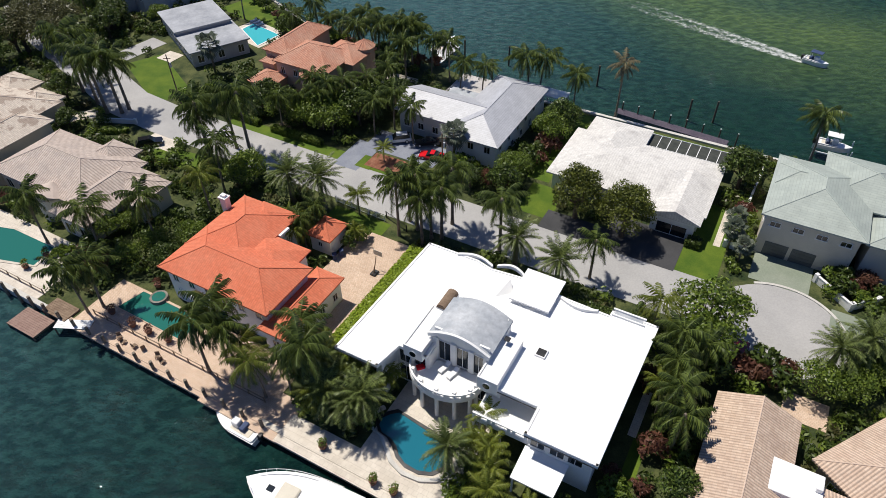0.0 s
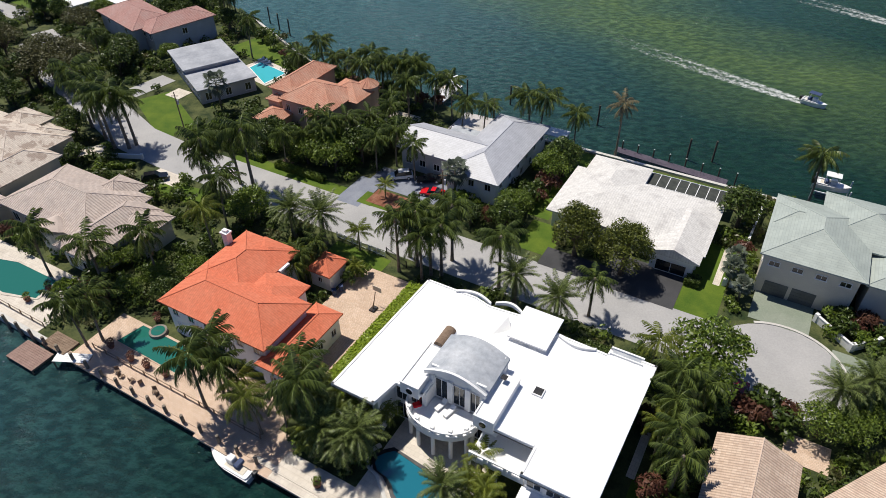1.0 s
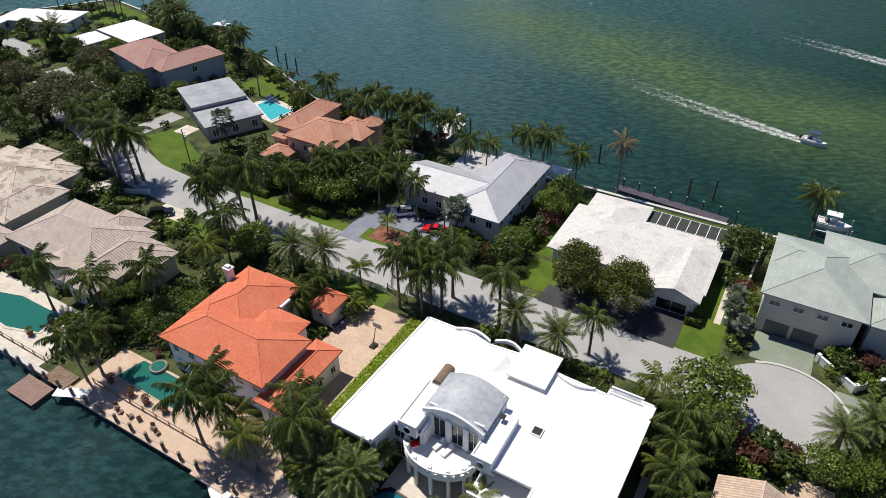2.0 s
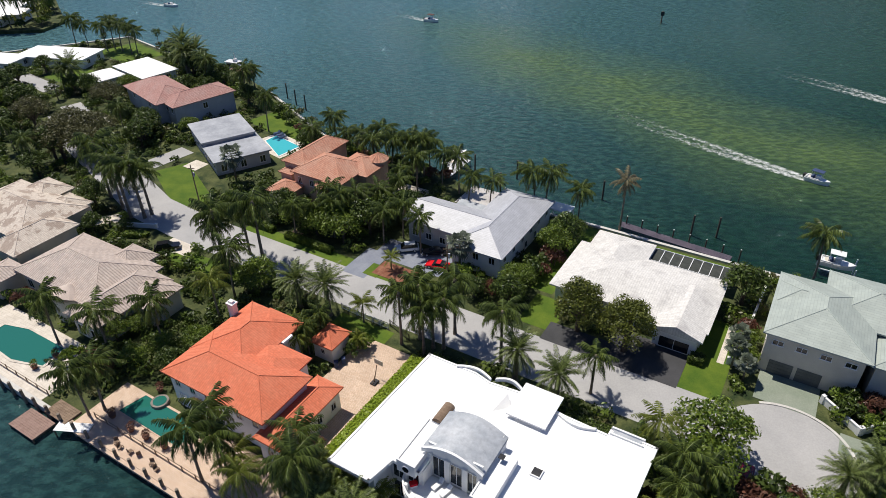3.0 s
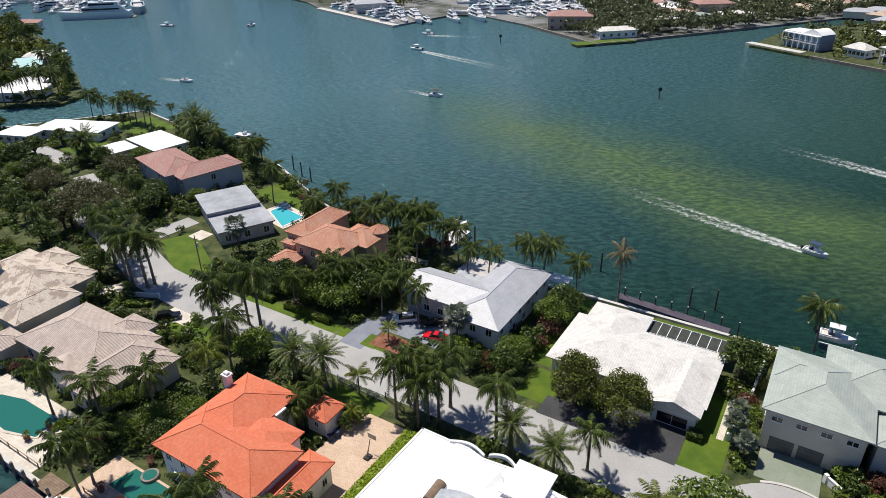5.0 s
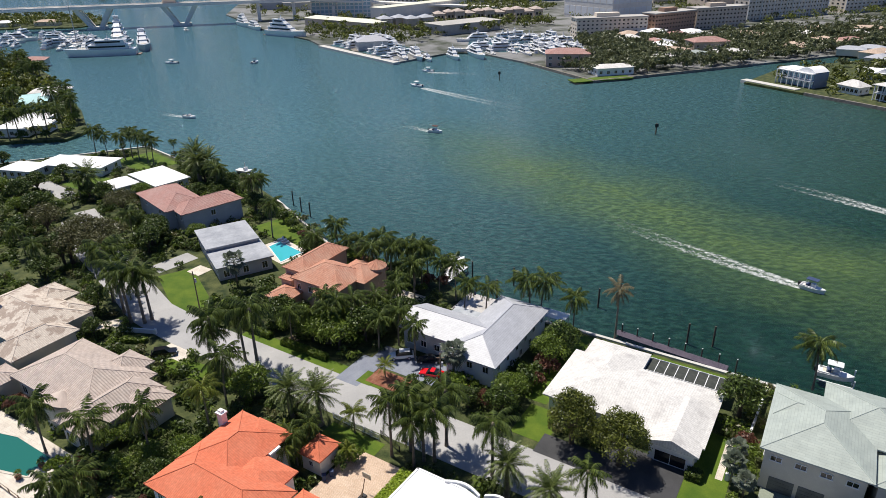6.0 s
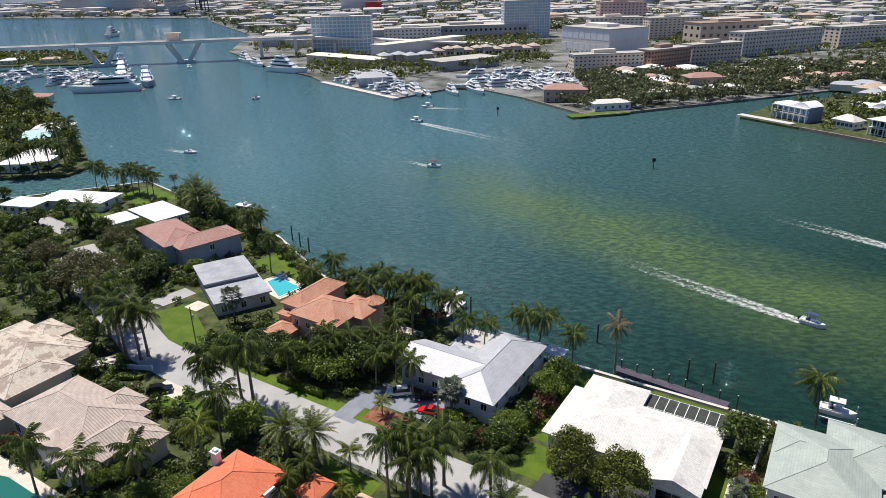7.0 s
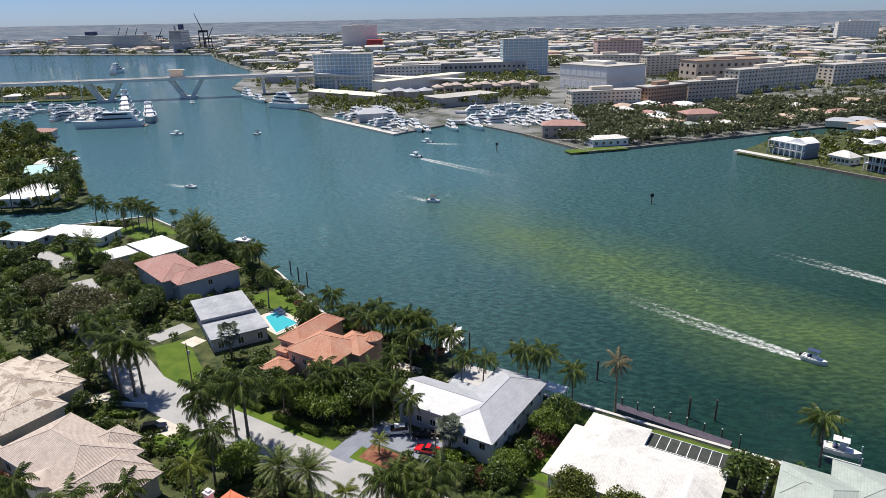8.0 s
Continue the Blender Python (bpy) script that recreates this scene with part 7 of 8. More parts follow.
tower("apartment_block", "long pale apartment block with pilasters", 280, 676, 31, 110, 16, 21, "citycream", "glass", 26, 6, bands=True)
tower("apartment_block", "long grey apartment block with pilasters", 415, 742, 25, 150, 18, 20, "citycream", "glass", 28, 6, bands=True)
tower("apartment_block", "tan and cream apartment block with tiled top", 265, 770, 20, 90, 30, 23, "citytan", "glass", 10, 3, "brown")
tower("apartment_block", "white apartment tower with balconies", 150, 812, 5, 60, 24, 27, "citycream", "glass", 12, 8)
tower("apartment_block", "white apartment tower with balconies", 225, 850, 15, 68, 24, 24, "citycream", "glass", 12, 8)
tower("apartment_block", "pink apartment tower with tiled top", 195, 1020, 5, 66, 26, 36, "citypink", "glass", 12, 9, "brown")
tower("condominium", "white slab tower far inland", 900, 1750, -10, 90, 25, 45, "citypale", "blueglass", 10, 8)
tower("condominium", "dark glass block far inland", 720, 1150, -25, 60, 50, 42, "darkmetal", "blueglass", 8, 8, "darkmetal")
tower("silo_building", "pale grey silo block at the port", -330, 1780, 10, 90, 50, 56, "citypale", "citypale", 6, 1)
tower("convention_centre", "broad white convention hall", -20, 905, 12, 140, 60, 16, "cityroof", "glass", 22, 2)
tower("convention_centre", "white office hall with glass front", -90, 860, 8, 70, 36, 16, "citypale", "glass", 14, 4)


def shed(label, x, y, rot, w, d, h, wall="citypale", roof="cityroof", rise=2.0, name="warehouse"):
    e = thing(name, label, "building", x, y, 0, rot)
    part("wall", boxes((-w / 2, w / 2, -d / 2, d / 2, -1, h)), wall, e)
    vs, fs, uvs = roof_mesh(w, d, rise, 0.8)
    link_mesh("roof", [(a, b, c + h + 0.2) for a, b, c in vs], fs, roof, e, uvs=uvs)
    return e


M["creamroof"] = surf("cream_hotel_roof", (0.7, 0.68, 0.56), (0.78, 0.76, 0.64), 0.03, 0.8, 0.4, 0.0, 0.15)
shed("long low hotel wing with cream roof", -127, 622, -35, 90, 16, 7, "citytan", "creamroof", 2.2)
shed("long white-roofed hall with colonnade", -68, 742, 52, 130, 18, 11, "citypale", "creamroof", 1.0)
shed("white marina boat shed", -17, 590, 40, 62, 26, 8, "cityroof", "cityroof", 1.2)
shed("grey-roofed marina pavilion with blue awning", -80, 492, 20, 22, 14, 6, "greywall", "greyroof", 3.5)
# gabled townhouses by the marina
for i in range(11):
    f = i / 10
    e = shed("tan gabled marina townhouse", -42 + 92 * f, 648 + 22 * f + 4 * math.sin(i * 2), 18, 8.4, 14, 9 + (i % 3), "citytan", "tan", 2.2, "townhouse")
    part("window", boxes((-2.6, -0.6, -7.1, -6.9, 5.2, 7.4)), "glass", e)
    part("window", boxes((0.6, 2.6, -7.1, -6.9, 5.2, 7.4)), "glass", e)
    part("window", boxes((-2.6, 2.6, -7.1, -6.9, 1.0, 3.6)), "glass", e)
for i in range(4):
    shed("tan gabled marina townhouse", -88 + 12 * i, 610 + 9 * (i % 2), 30, 11, 12, 9, "citytan", "greyroof", 2.6, "townhouse")

# houses on the opposite points
for lab, x, y, rot, w, d, z, wl, rf in (("rose two-storey house with brown tile roof on the point", 54, 420, -4, 26, 15, 7.5, "pinkwall", "rosetile"), ("white round-roofed bungalow on the point lawn", 76, 391, 15, 22, 13, 4, "whitewall", "paleroof"), ("tan house with hipped tile roof", 150, 462, 10, 24, 14, 8, "tanwall", "rosetile"),
                                        ("white low canal house", 112, 427, 20, 18, 11, 4, "whitewall", "paleroof"), ("white bungalow with pale hip roof", 184, 336, -62, 11, 8, 3.6, "whitewall", "paleroof"), ("modern white canal house", 250, 405, -20, 26, 16, 7, "whitewall", "whiteroof"), ("white low canal house", 135, 440, 30, 16, 10, 4, "whitewall", "greenroof")):
    hh = house(lab, x, y, rot, name="waterside_house")
    block(hh, 0, 0, w, d, 0, z, wl, rf, 2.6 if "tile" in rf or "roof" == rf[-4:] and "hip" in lab else 1.0, 0.7, wins=(("s", 5, 1.7, 1.7, max(1.0, z - 3.2)), ("w", 3, 1.5, 1.6, max(1.0, z - 3.2)), ("s", 5, 1.9, 2.0, 0.4) if z > 6 else ("e", 2, 1.4, 1.4, 1.0)))
for lab, x, y, rot, w, d in (("concrete point seawall", 46, 400, -61, 72, 1.2), ("concrete point seawall", 113, 393, 26, 110, 1.2), ("white marina promenade", -88, 471, -49, 104, 5.0), ("white waterfront deck", 152.5, 357, -57, 32, 5.0), ("pale seawall", 178, 311, -56, 60, 1.2)):
    slab("seawall_cap", "cap" if d > 2 else "seawall", x, y, w, d, -1.3, 0.25, lab, rot, keep=False)

M["bluewall"] = surf("blue_grey_wall", (0.2, 0.25, 0.35), (0.26, 0.31, 0.4), 0.2, 0.7)


def porch_house(label, x, y, rot, w, d, floors, wall, glass, bays, arched):
    """A waterside house with glazed bays, storey-high porches on posts and a shallow roof."""
    e = house(label, x, y, rot, name="waterside_house")
    fh = 3.6
    h = fh * floors
    part("wall", boxes((-w / 2, w / 2, -d / 2, d / 2, -1, h)), wall, e)
    for f in range(floors):
        part("porch_floor", boxes((-w / 2, w / 2, -d / 2 - 2.4, -d / 2, fh * (f + 1) - 0.35, fh * (f + 1))), "frame", e)
        if f:
            part("porch_rail", boxes((-w / 2, w / 2, -d / 2 - 2.4, -d / 2 - 2.3, fh * f + 0.85, fh * f + 0.97)), "frame", e)
        for i in range(bays):
            bx = -w / 2 + w * (i + 0.5) / bays
            part("window", boxes((bx - w / bays * 0.38, bx + w / bays * 0.38, -d / 2 - 0.1, -d / 2 + 0.1, fh * f + 0.3, fh * f + 2.9)), glass, e)
        for i in range(3):
            by = -d / 2 + d * (i + 0.5) / 3
            part("window", boxes((-w / 2 - 0.1, -w / 2 + 0.1, by - 0.9, by + 0.9, fh * f + 0.9, fh * f + 2.6)), glass, e)
    for i in range(bays + 1):
        bx = -w / 2 + 0.2 + (w - 0.4) * i / bays
        part("post", boxes((bx - 0.2, bx + 0.2, -d / 2 - 2.4, -d / 2 - 2.0, -0.1, h - 0.35)), "frame", e)
    if arched:
        bm = bmesh.new()
        prof = [(w * 0.5 * k / 10, h + 2.2 * math.sin(math.pi * k / 10)) for k in range(11)]
        for (xa, za), (xb, zb) in zip(prof, prof[1:]):
            q = [bm.verts.new(p) for p in ((xa, -d / 2, za + 0.3), (xb, -d / 2, zb + 0.3), (xb, d / 2, zb + 0.3), (xa, d / 2, za + 0.3), (xa, -d / 2, h), (xb, -d / 2, h))]
            bm.faces.new((q[0], q[1], q[2], q[3]))
            bm.faces.new((q[4], q[5], q[1], q[0]))
        bmesh.ops.remove_doubles(bm, verts=bm.verts, dist=0.001)
        part("arched_roof", bm, "whiteroof", e)
        part("roof", boxes((-w / 2 - 0.5, 0, -d / 2 - 0.6, d / 2 + 0.5, h, h + 0.4)), "whiteroof", e)
    else:
        vs, fs, uvs = roof_mesh(w, d + 4.4, 2.4, 0.5)
        link_mesh("roof", [(a, b - 1.2, c + h + 0.2) for a, b, c in vs], fs, "paleroof", e, uvs=uvs)
    return e


porch_house("blue-grey glazed waterside house with arched white roof", 169, 358, -62, 21, 10, 2, "bluewall", "blueglass", 6, True)
porch_house("white two-storey waterside house with porches", 195, 317, -62, 15, 10, 2, "whitewall", "glass", 4, False)
porch_house("modern white flat waterside house with glazed front", 216, 374, -40, 18, 12, 1, "whitewall", "blueglass", 5, True)

# ---- bridge ----
br = thing("bridge", "long pale concrete drawbridge on V-shaped piers", "bridge", -300, 668, 0, 18)
part("deck", boxes((-420, 130, -9, 9, 17.2, 19.2)), "citypale", br)
for x0, x1, z0, z1 in ((130, 330, 19.2, 4.0),):
    bm = bmesh.new()
    v = [bm.verts.new(p) for p in ((x0, -9, z0), (x1, -9, z1), (x1, 9, z1), (x0, 9, z0), (x0, -9, z0 - 2), (x1, -9, z1 - 2), (x1, 9, z1 - 2), (x0, 9, z0 - 2))]
    for f in ((0, 1, 2, 3), (7, 6, 5, 4), (4, 5, 1, 0), (6, 7, 3, 2)):
        bm.faces.new([v[i] for i in f])
    part("ramp", bm, "citypale", br)
for y in (-8.8, 8.6):
    part("parapet", boxes((-420, 130, y, y + 0.3, 19.2, 20.2)), "citypale", br)
for cx in (0, -78):
    for sgn in (-1, 1):
        for y in (-6, 3.5):
            bm = bmesh.new()
            v = [bm.verts.new((cx + sgn * a, yy, z)) for yy in (y, y + 2.5) for a, z in ((0.5, -2), (4.5, -2), (17.5, 17.2), (12.5, 17.2))]
            for f in ((0, 1, 2, 3), (7, 6, 5, 4), (0, 4, 5, 1), (1, 5, 6, 2), (2, 6, 7, 3), (3, 7, 4, 0)):
                bm.faces.new([v[i] for i in f])
            bmesh.ops.recalc_face_normals(bm, faces=bm.faces)
            part("pier", bm, "citypale", br)
    part("pier_base", boxes((cx - 8, cx + 8, -9, 9, -3, 0.6)), "citypale", br)
part("control_house", boxes((-16, -4, 6, 12, 19.2, 26), (-18, -2, 5, 13, 26, 26.8)), "citytan", br)
for x in (75, 110, 150, 190, -200, -260, -320):
    part("column", boxes((x - 1.5, x + 1.5, -6, 6, -3, 17.2 if x < 130 else 12)), "citypale", br)

# ---- marinas ----
_y = [yacht("white motor yacht berthed in the marina", 0, 0, 0, L, L * 0.23, dk) for L, dk in ((16, 1), (22, 2), (28, 2))]
_ry = random.Random(3)
for n, (x0, x1, y0, y1), rots in ((26, (-10, 62, 480, 545), (20, 200, 110)), (16, (-345, -285, 490, 560), (100, 280, 190)), (26, (-450, -330, 470, 590), (100, 280, 10)), (10, (-100, -62, 500, 540), (-50, 130)), (12, (30, 70, 455, 478), (110, 290))):
    for _ in range(n):
        q = _ry.choice(_y)
        copy_thing(q, pose(_ry.uniform(x0, x1), _ry.uniform(y0, y1), -1.3, 0, 0, _ry.choice(rots) + _ry.uniform(-6, 6)))
for i, (x, y) in enumerate(((-34.9, 447), (-18.0, 455), (-2, 460), (7.1, 468), (-52, 452), (-43, 455), (22, 470))):
    copy_thing(_y[i % 3], pose(x, y, -1.3, 0, 0, -70))
for x, y in ((-60.1, 444.6),):
    copy_thing(_y[0], pose(x, y, -1.3, 0, 0, -30))
for i in range(13):
    f = i / 12
    copy_thing(_y[(i * 5) % 3 // 2], pose(-108 + 50 * f + 7 * (i % 2), 520 - 58 * f + 6 * (i % 2), -1.2, 0, 0, 41 + 180 * (i % 2)))
for p in _y:
    for o in (*p.children_recursive, p):
        bpy.data.objects.remove(o)
yacht("very large white motor yacht moored alongside", -278, 477, 196, 50, 9.5, 2)
yacht("very large grey-hulled motor yacht in the marina", -263, 513, -62, 46, 10, 3, "steel")
yacht("very large white motor yacht in the marina", -306, 556, -65, 54, 11, 4)
yacht("very large white motor yacht at the hotel quay", -167, 576, -31, 48, 9.5, 3)
yacht("large white motor yacht at the hotel quay", -212, 628, -55, 30, 7, 2)
yacht("large white motor yacht at the hotel quay", -232, 655, -55, 36, 8, 3)
yacht("large white motor yacht beyond the bridge", -575, 1030, 100, 52, 11, 3)
flat("marina_pool", "water", [(-116, 512), (-66, 455), (-40, 478), (-88, 548)], -0.6, -0.05, "sheltered marina basin", "water")
slab("pier", "seawall", -80, 492, 30, 17, -1.3, 0.2, "grey marina pier with a pavilion", 20, keep=False)
flat("marina_pool", "water", [(-10, 478), (30, 470), (66, 500), (66, 550), (-10, 548)], -0.6, -0.05, "sheltered marina basin", "water")


def cruise_ship(label, x, y, rot, L, B, H):
    e = thing("cruise_ship", label, "cruise ship", x, y, -1.3, rot)
    part("hull", hull_mesh(L, B, H * 0.3), "steel", e)
    z = H * 0.31
    for k in range(5):
        part("deck", boxes((-L * 0.44 + k * 4, L * (0.3 - 0.02 * k), -B * 0.44, B * 0.44, z, z + H * 0.1)), "cityroof", e)
        part("window_band", boxes((-L * 0.43 + k * 4, L * (0.29 - 0.02 * k), -B * 0.445, B * 0.445, z + H * 0.03, z + H * 0.065)), "blueglass", e)
        z += H * 0.105
    part("funnel", boxes((-L * 0.28, -L * 0.2, -B * 0.18, B * 0.18, z, z + H * 0.22), bevel=1.0), "navy", e)
    part("mast", boxes((L * 0.2, L * 0.22, -2, 2, z, z + H * 0.16)), "cityroof", e)


cruise_ship("long white cruise ship docked at the port", -1080, 1965, -14, 440, 42, 50)
cruise_ship("white cruise ship docked bow-on at the port", -800, 1745, -75, 200, 34, 66)


def crane(x, y, h, rot):
    e = thing("harbour_crane", "dark lattice harbour crane", "crane", x, y, 0, rot)
    for sx in (-8, 8):
        for sy in (-8, 8):
            part("leg", boxes((sx - 0.9, sx + 0.9, sy - 0.9, sy + 0.9, 0, h * 0.5)), "darkmetal", e)
    part("beam", boxes((-9, 9, -9, 9, h * 0.48, h * 0.54)), "darkmetal", e)
    part("boom", tube(bmesh.new(), (0, 0, h * 0.5), (h * 0.25, 0, h), 1.6, 0.8, 5), "darkmetal", e)


for x, y, h, r in ((-770, 1830, 95, 160), (-745, 1800, 60, 20), (-1330, 2400, 60, 0), (-1290, 2380, 60, 0), (-1250, 2370, 60, 0), (-1150, 2350, 55, 0)):
    crane(x, y, h, r)
M["portred"] = surf("red_container_stacks", (0.5, 0.05, 0.05), (0.6, 0.09, 0.08), 0.05, 0.7)
shed("stack of red shipping containers", -285, 1740, 10, 40, 30, 22, "portred", "portred", 0.4, "container_stack")

# storage tanks
_tk = thing("storage_tank", "white round fuel storage tank with domed roof", "storage tank", group="fuel tanks")
part("shell", tube(bmesh.new(), (0, 0, -1), (0, 0, 14), 21, 21, 24), "cityroof", _tk)
part("dome", tube(bmesh.new(), (0, 0, 14), (0, 0, 17), 21, 3, 24), "cityroof", _tk)
_rt = random.Random(8)
for i in range(70):
    x, y = _rt.uniform(60, 900), _rt.uniform(1280, 2150)
    s = _rt.uniform(0.6, 1.05)
    copy_thing(_tk, pose(x, y, 0) @ Matrix.Diagonal((s, s, s * _rt.uniform(0.8, 1.1), 1)))
for o in (*_tk.children_recursive, _tk):
    bpy.data.objects.remove(o)
# warehouses and low blocks behind the waterfront
_proto = [shed("pale low warehouse in the port district", 0, 0, 0, w, d, h, wl, rf, rs) for w, d, h, wl, rf, rs in ((70, 40, 10, "citypale", "cityroof", 1.5), (110, 46, 11, "citypale", "cityroof", 1.5), (46, 30, 9, "citytan", "cityroof", 1.0), (60, 24, 14, "citypale", "citypale", 0.6), (36, 26, 12, "citypink", "brown", 3.0), (90, 30, 9, "greywall", "cityroof", 1.2))]
_rc = random.Random(21)
for i in range(330):
    y = 780 + 3500 * _rc.random() ** 1.5
    x = _rc.uniform(-0.4, 0.74) * y
    if not inside(x, y, FARLAND) or not inside(x - 40, y - 30, FARLAND) or (y < 1000 and x > -150) or (50 < x < 900 and 1280 < y < 2150 and _rc.random() < 0.45) or (x > 0.36 * y and _rc.random() < 0.45):
        continue
    s = _rc.uniform(0.6, 1.1) * (1.0 if y < 2200 else 1.25)
    copy_thing(_rc.choice(_proto), pose(x, y, 0, 0, 0, _rc.choice((10, 20, 100, 14))) @ Matrix.Diagonal((s, s, min(s, 1.0), 1)))
for i in range(60):
    y = _rc.uniform(1780, 3200)
    x = _rc.uniform(-0.8, -0.36) * y
    s = _rc.uniform(0.6, 1.1)
    copy_thing(_rc.choice(_proto), pose(x, y, 0, 0, 0, _rc.choice((-10, 80))) @ Matrix.Diagonal((s, s, s * 1.3, 1)))
for p in _proto:
    for o in (*p.children_recursive, p):
        bpy.data.objects.remove(o)
# low homes among the trees behind the points
_hp = []
for w, d, rf in ((18, 12, "paleroof"), (20, 13, "rosetile"), (16, 11, "greyroof"), (22, 12, "brown"), (20, 14, "whiteroof")):
    e = house("low suburban house among trees", 0, 0, 0, name="suburban_house")
    block(e, 0, 0, w, d, 0, 3.8, "cream", rf, 1.8, 0.6, wins=(("s", 3, 1.6, 1.4, 1.0),))
    _hp.append(e)
_rh = random.Random(31)
for i in range(120):
    y = _rh.uniform(415, 980)
    x = _rh.uniform(0.19, 0.75) * y
    if (x < 480 and 530 < y < 900 and x < 0.62 * y and y > 560) or (x < 190 and y < 440) or (y < 470 and x > 330):
        continue
    copy_thing(_rh.choice(_hp), pose(x, y, 0, 0, 0, _rh.uniform(0, 180)))
for x, y, r in ((-222, 330, 20), (-250, 300, 60), (-300, 430, 20), (-520, 672, 10), (-480, 662, 10), (-440, 668, 12), (-560, 690, 8), (-235, 275, 10), (-260, 270, 30), (-330, 400, 10)):
    copy_thing(_rh.choice(_hp), pose(x, y, 0, 0, 0, r))
for p in _hp:
    for o in (*p.children_recursive, p):
        bpy.data.objects.remove(o)


# ---- low roofs of the distant town ----
def town(label, seed, n, wall, tall):
    """Many small flat and hipped blocks scattered over the far land, too many to count."""
    rng = random.Random(seed)
    vs, fs = [], []
    while n:
        y = 960 + 2600 * rng.random() ** 1.3
        x = rng.uniform(-0.78, 0.76) * y
        if not inside(x, y, FARLAND) or not inside(x - 20, y - 20, FARLAND):
            continue
        n -= 1
        w, d, h = rng.uniform(7, 22) * (1 + y / 5000), rng.uniform(5, 11), rng.uniform(3.5, tall)
        a = radians(rng.choice((8, 12, 20, 98, 104)))
        c, s_ = math.cos(a), math.sin(a)
        b = len(vs)
        ins = rng.choice((0.0, 0.0, 0.35))
        for zz, q in ((-1, 1.0), (h, 1.0), (h + 0.3 + 4 * ins, 1.0 - ins)):
            for sx, sy in ((-1, -1), (1, -1), (1, 1), (-1, 1)):
                vs.append((x + (sx * w * c - sy * d * s_) * q, y + (sx * w * s_ + sy * d * c) * q, zz))
        for r in (0, 4):
            for j in range(4):
                fs.append((b + r + j, b + r + (j + 1) % 4, b + r + 4 + (j + 1) % 4, b + r + 4 + j))
        fs.append((b + 8, b + 9, b + 10, b + 11))
    me = bpy.data.meshes.new("distant_town")
    me.from_pydata(vs, [], fs)
    me.materials.append(M[wall])
    return tagged(new("distant_town", me), label, "buildings", kind="stuff")


town("white low roofs of the distant town", 61, 850, "cityroof", 9)
town("grey low blocks of the distant town", 62, 420, "greywall", 12)
town("tan low blocks of the distant town", 63, 330, "citytan", 10)

# ---- sailing boats of the marina ----
def sailing_boat(x, y, rot, L):
    e = thing("sailing_boat", "white sailing boat with a tall bare mast", "sailing boat", x, y, -1.2, rot)
    part("hull", hull_mesh(L, L * 0.26, L * 0.1), "whitewall", e)
    part("cabin", boxes((-L * 0.18, L * 0.18, -L * 0.07, L * 0.07, L * 0.1, L * 0.16), bevel=0.15), "whitewall", e)
    part("mast", tube(bmesh.new(), (L * 0.08, 0, L * 0.1), (L * 0.08, 0, L * 1.5), 0.32, 0.2, 6), "cityroof", e)
    part("boom", tube(bmesh.new(), (L * 0.08, 0, L * 0.26), (-L * 0.36, 0, L * 0.24), 0.3, 0.26, 6), "navy", e)


for x, y, r, L in ((-322, 520, 100, 20), (-420, 560, 95, 22), (-400, 520, 280, 18), (-372, 600, 100, 20), (-440, 515, 100, 18)):
    sailing_boat(x, y, r, L)

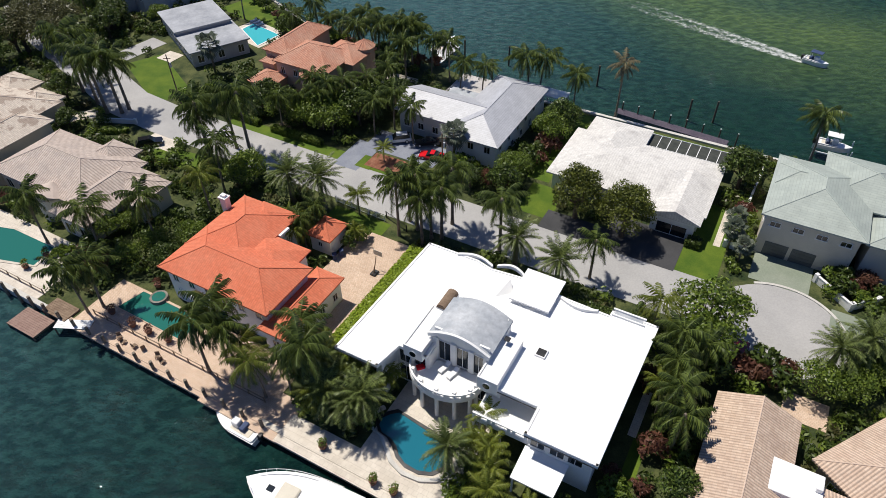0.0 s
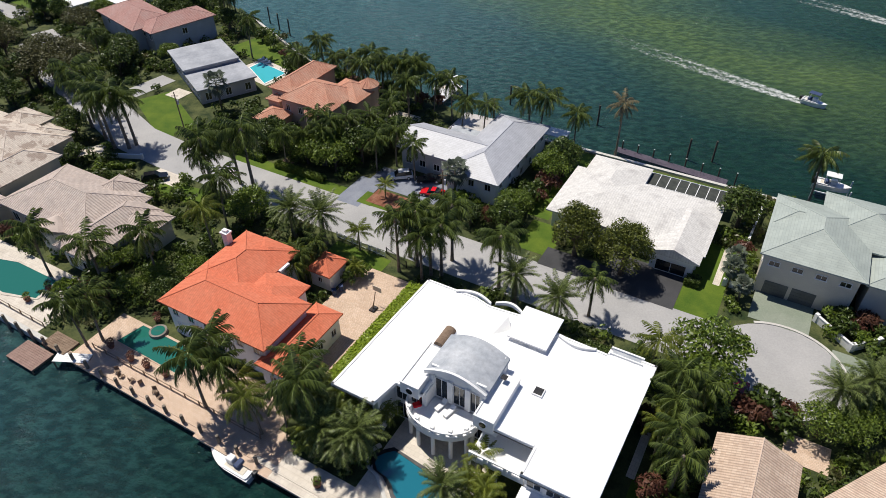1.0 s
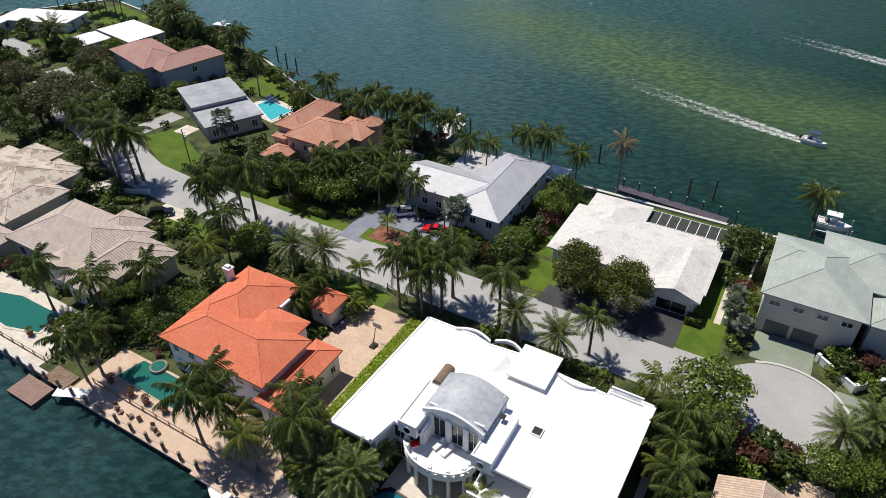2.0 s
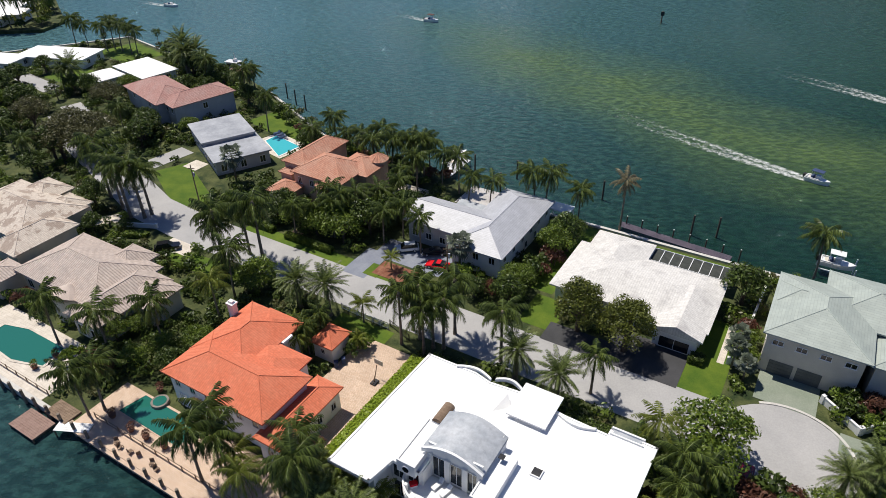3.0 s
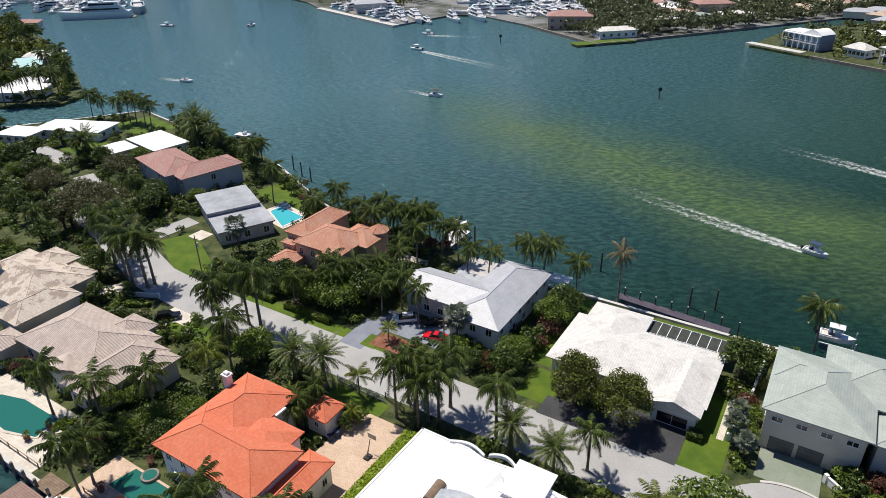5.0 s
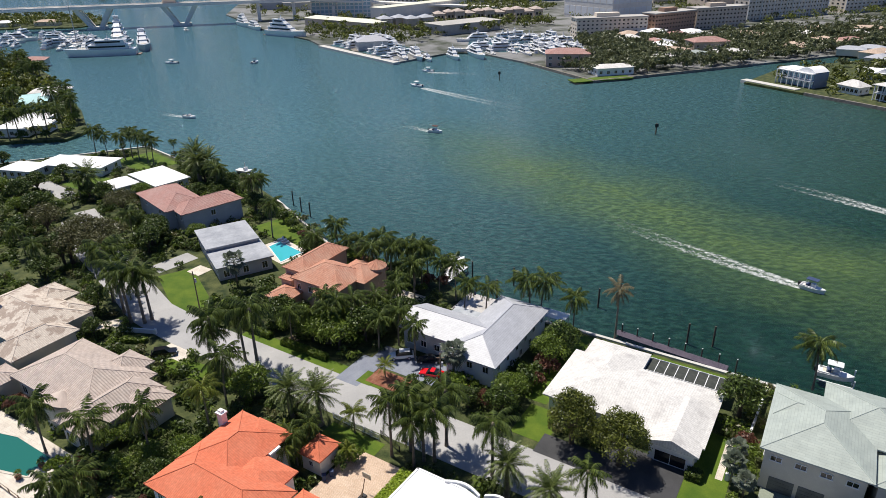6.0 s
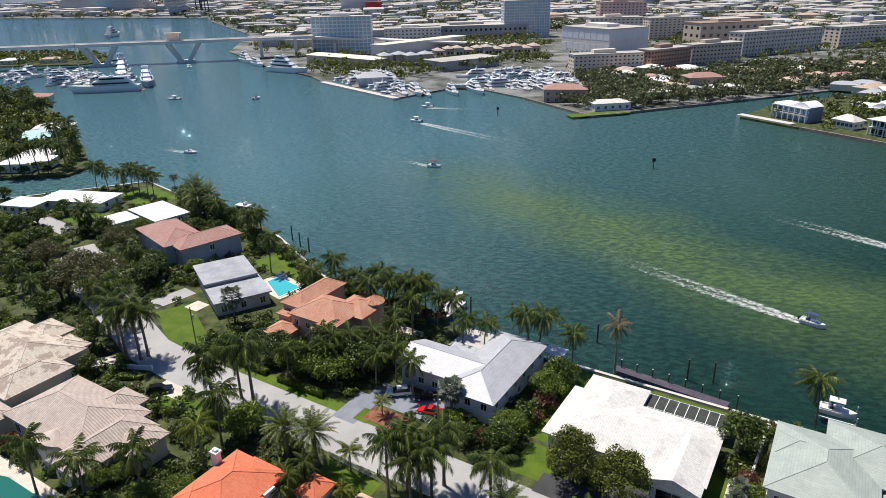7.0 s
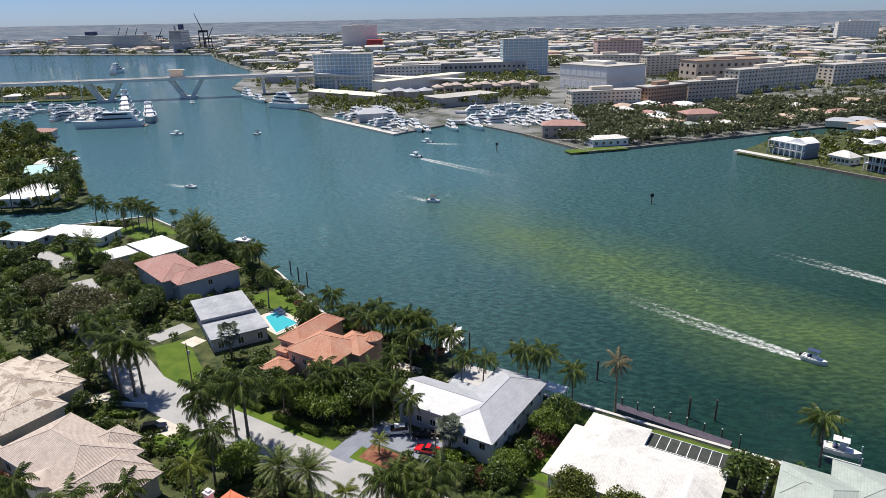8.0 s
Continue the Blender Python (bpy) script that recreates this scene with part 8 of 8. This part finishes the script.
# ---- far woods ----
BLOCKS = [(o.matrix_basis.translation.x, o.matrix_basis.translation.y) for o in scene.objects if o.parent is None and o.name.split(".")[0] in ("suburban_house", "waterside_house", "apartment_block", "motor_yacht", "isle_house")]
_rf = random.Random(41)
near_b, mid_b = [], []
AREAS = (([(45, 412), (70, 378), (165, 420), (190, 432), (330, 505), (420, 480), (480, 570), (230, 570), (160, 535), (70, 528), (50, 440)], 3000, 3.8),
         ([(330, 505), (700, 420), (760, 900), (560, 900), (420, 690), (300, 620), (330, 560)], 1100, 4.6),
         ([(150, 366), (190, 304), (330, 140), (420, 200), (330, 440), (190, 402)], 1000, 3.8),
         ([(-200, 250), (-170, 255), (-169, 266), (-195, 302), (-262, 390), (-320, 444), (-420, 440), (-330, 260)], 700, 3.8),
         ([(-468, 645), (-402, 653), (-390, 690), (-440, 742), (-700, 790), (-700, 645)], 480, 4.6),
         ([(-150, 560), (-60, 480), (-30, 560), (60, 620), (60, 660), (-60, 640), (-150, 700)], 420, 4.2),
         ([(-100, 860), (-60, 760), (40, 700), (80, 780), (60, 880)], 220, 5.0),
         ([(-330, 1080), (-270, 760), (-170, 640), (-150, 760), (-200, 1000)], 160, 4.5),
         ([(60, 560), (330, 640), (700, 760), (900, 1250), (300, 1250), (160, 900)], 1100, 6.0))
for poly, n, r in AREAS:
    k = 0
    xs, ys = [p[0] for p in poly], [p[1] for p in poly]
    while k < n:
        x, y = _rf.uniform(min(xs), max(xs)), _rf.uniform(min(ys), max(ys))
        if not inside(x, y, poly):
            k += 0.2
            continue
        k += 1
        if any(abs(x - a) < 10 and -12 < y - b < 7 for a, b in BLOCKS):
            continue
        s = _rf.uniform(0.6, 1.25) * r
        h = _rf.uniform(2.5, 8.0)
        for _ in range(3):
            near_b.append((x + _rf.uniform(-0.7, 0.7) * s, y + _rf.uniform(-0.7, 0.7) * s, h * _rf.uniform(0.5, 1.0), s * _rf.uniform(0.45, 0.75)))
_co = leaf_cloud(_rf, near_b, 17, 1.05)
_co[:, 2] = np.maximum(_co[:, 2], 0.02)
_h = len(_co) // 8 * 4
tagged(quads_mesh("far_woods", _co[:_h], "hazeleaf"), "dense green trees along the opposite shores", "trees", kind="stuff")
tagged(quads_mesh("far_woods", _co[_h:], "leafwarm"), "olive green trees among distant houses", "trees", kind="stuff")
for i in range(5200):
    y = 1000 + 2600 * _rf.random() ** 1.3
    x = _rf.uniform(-0.8, 0.75) * y
    if not inside(x, y, FARLAND):
        continue
    s = _rf.uniform(8, 22)
    mid_b.append((x, y, 4, s * 0.6))
_co = leaf_cloud(_rf, mid_b, 15, 3.6)
_co[:, 2] = np.clip(_co[:, 2], 0.02, 9)
tagged(quads_mesh("distant_woods", _co, "hazeleaf"), "distant belts of green trees, greyed for haze", "trees", kind="stuff")
for nm in ("far_ground",):
    bpy.data.objects[nm].data.materials[0] = M["lot"]
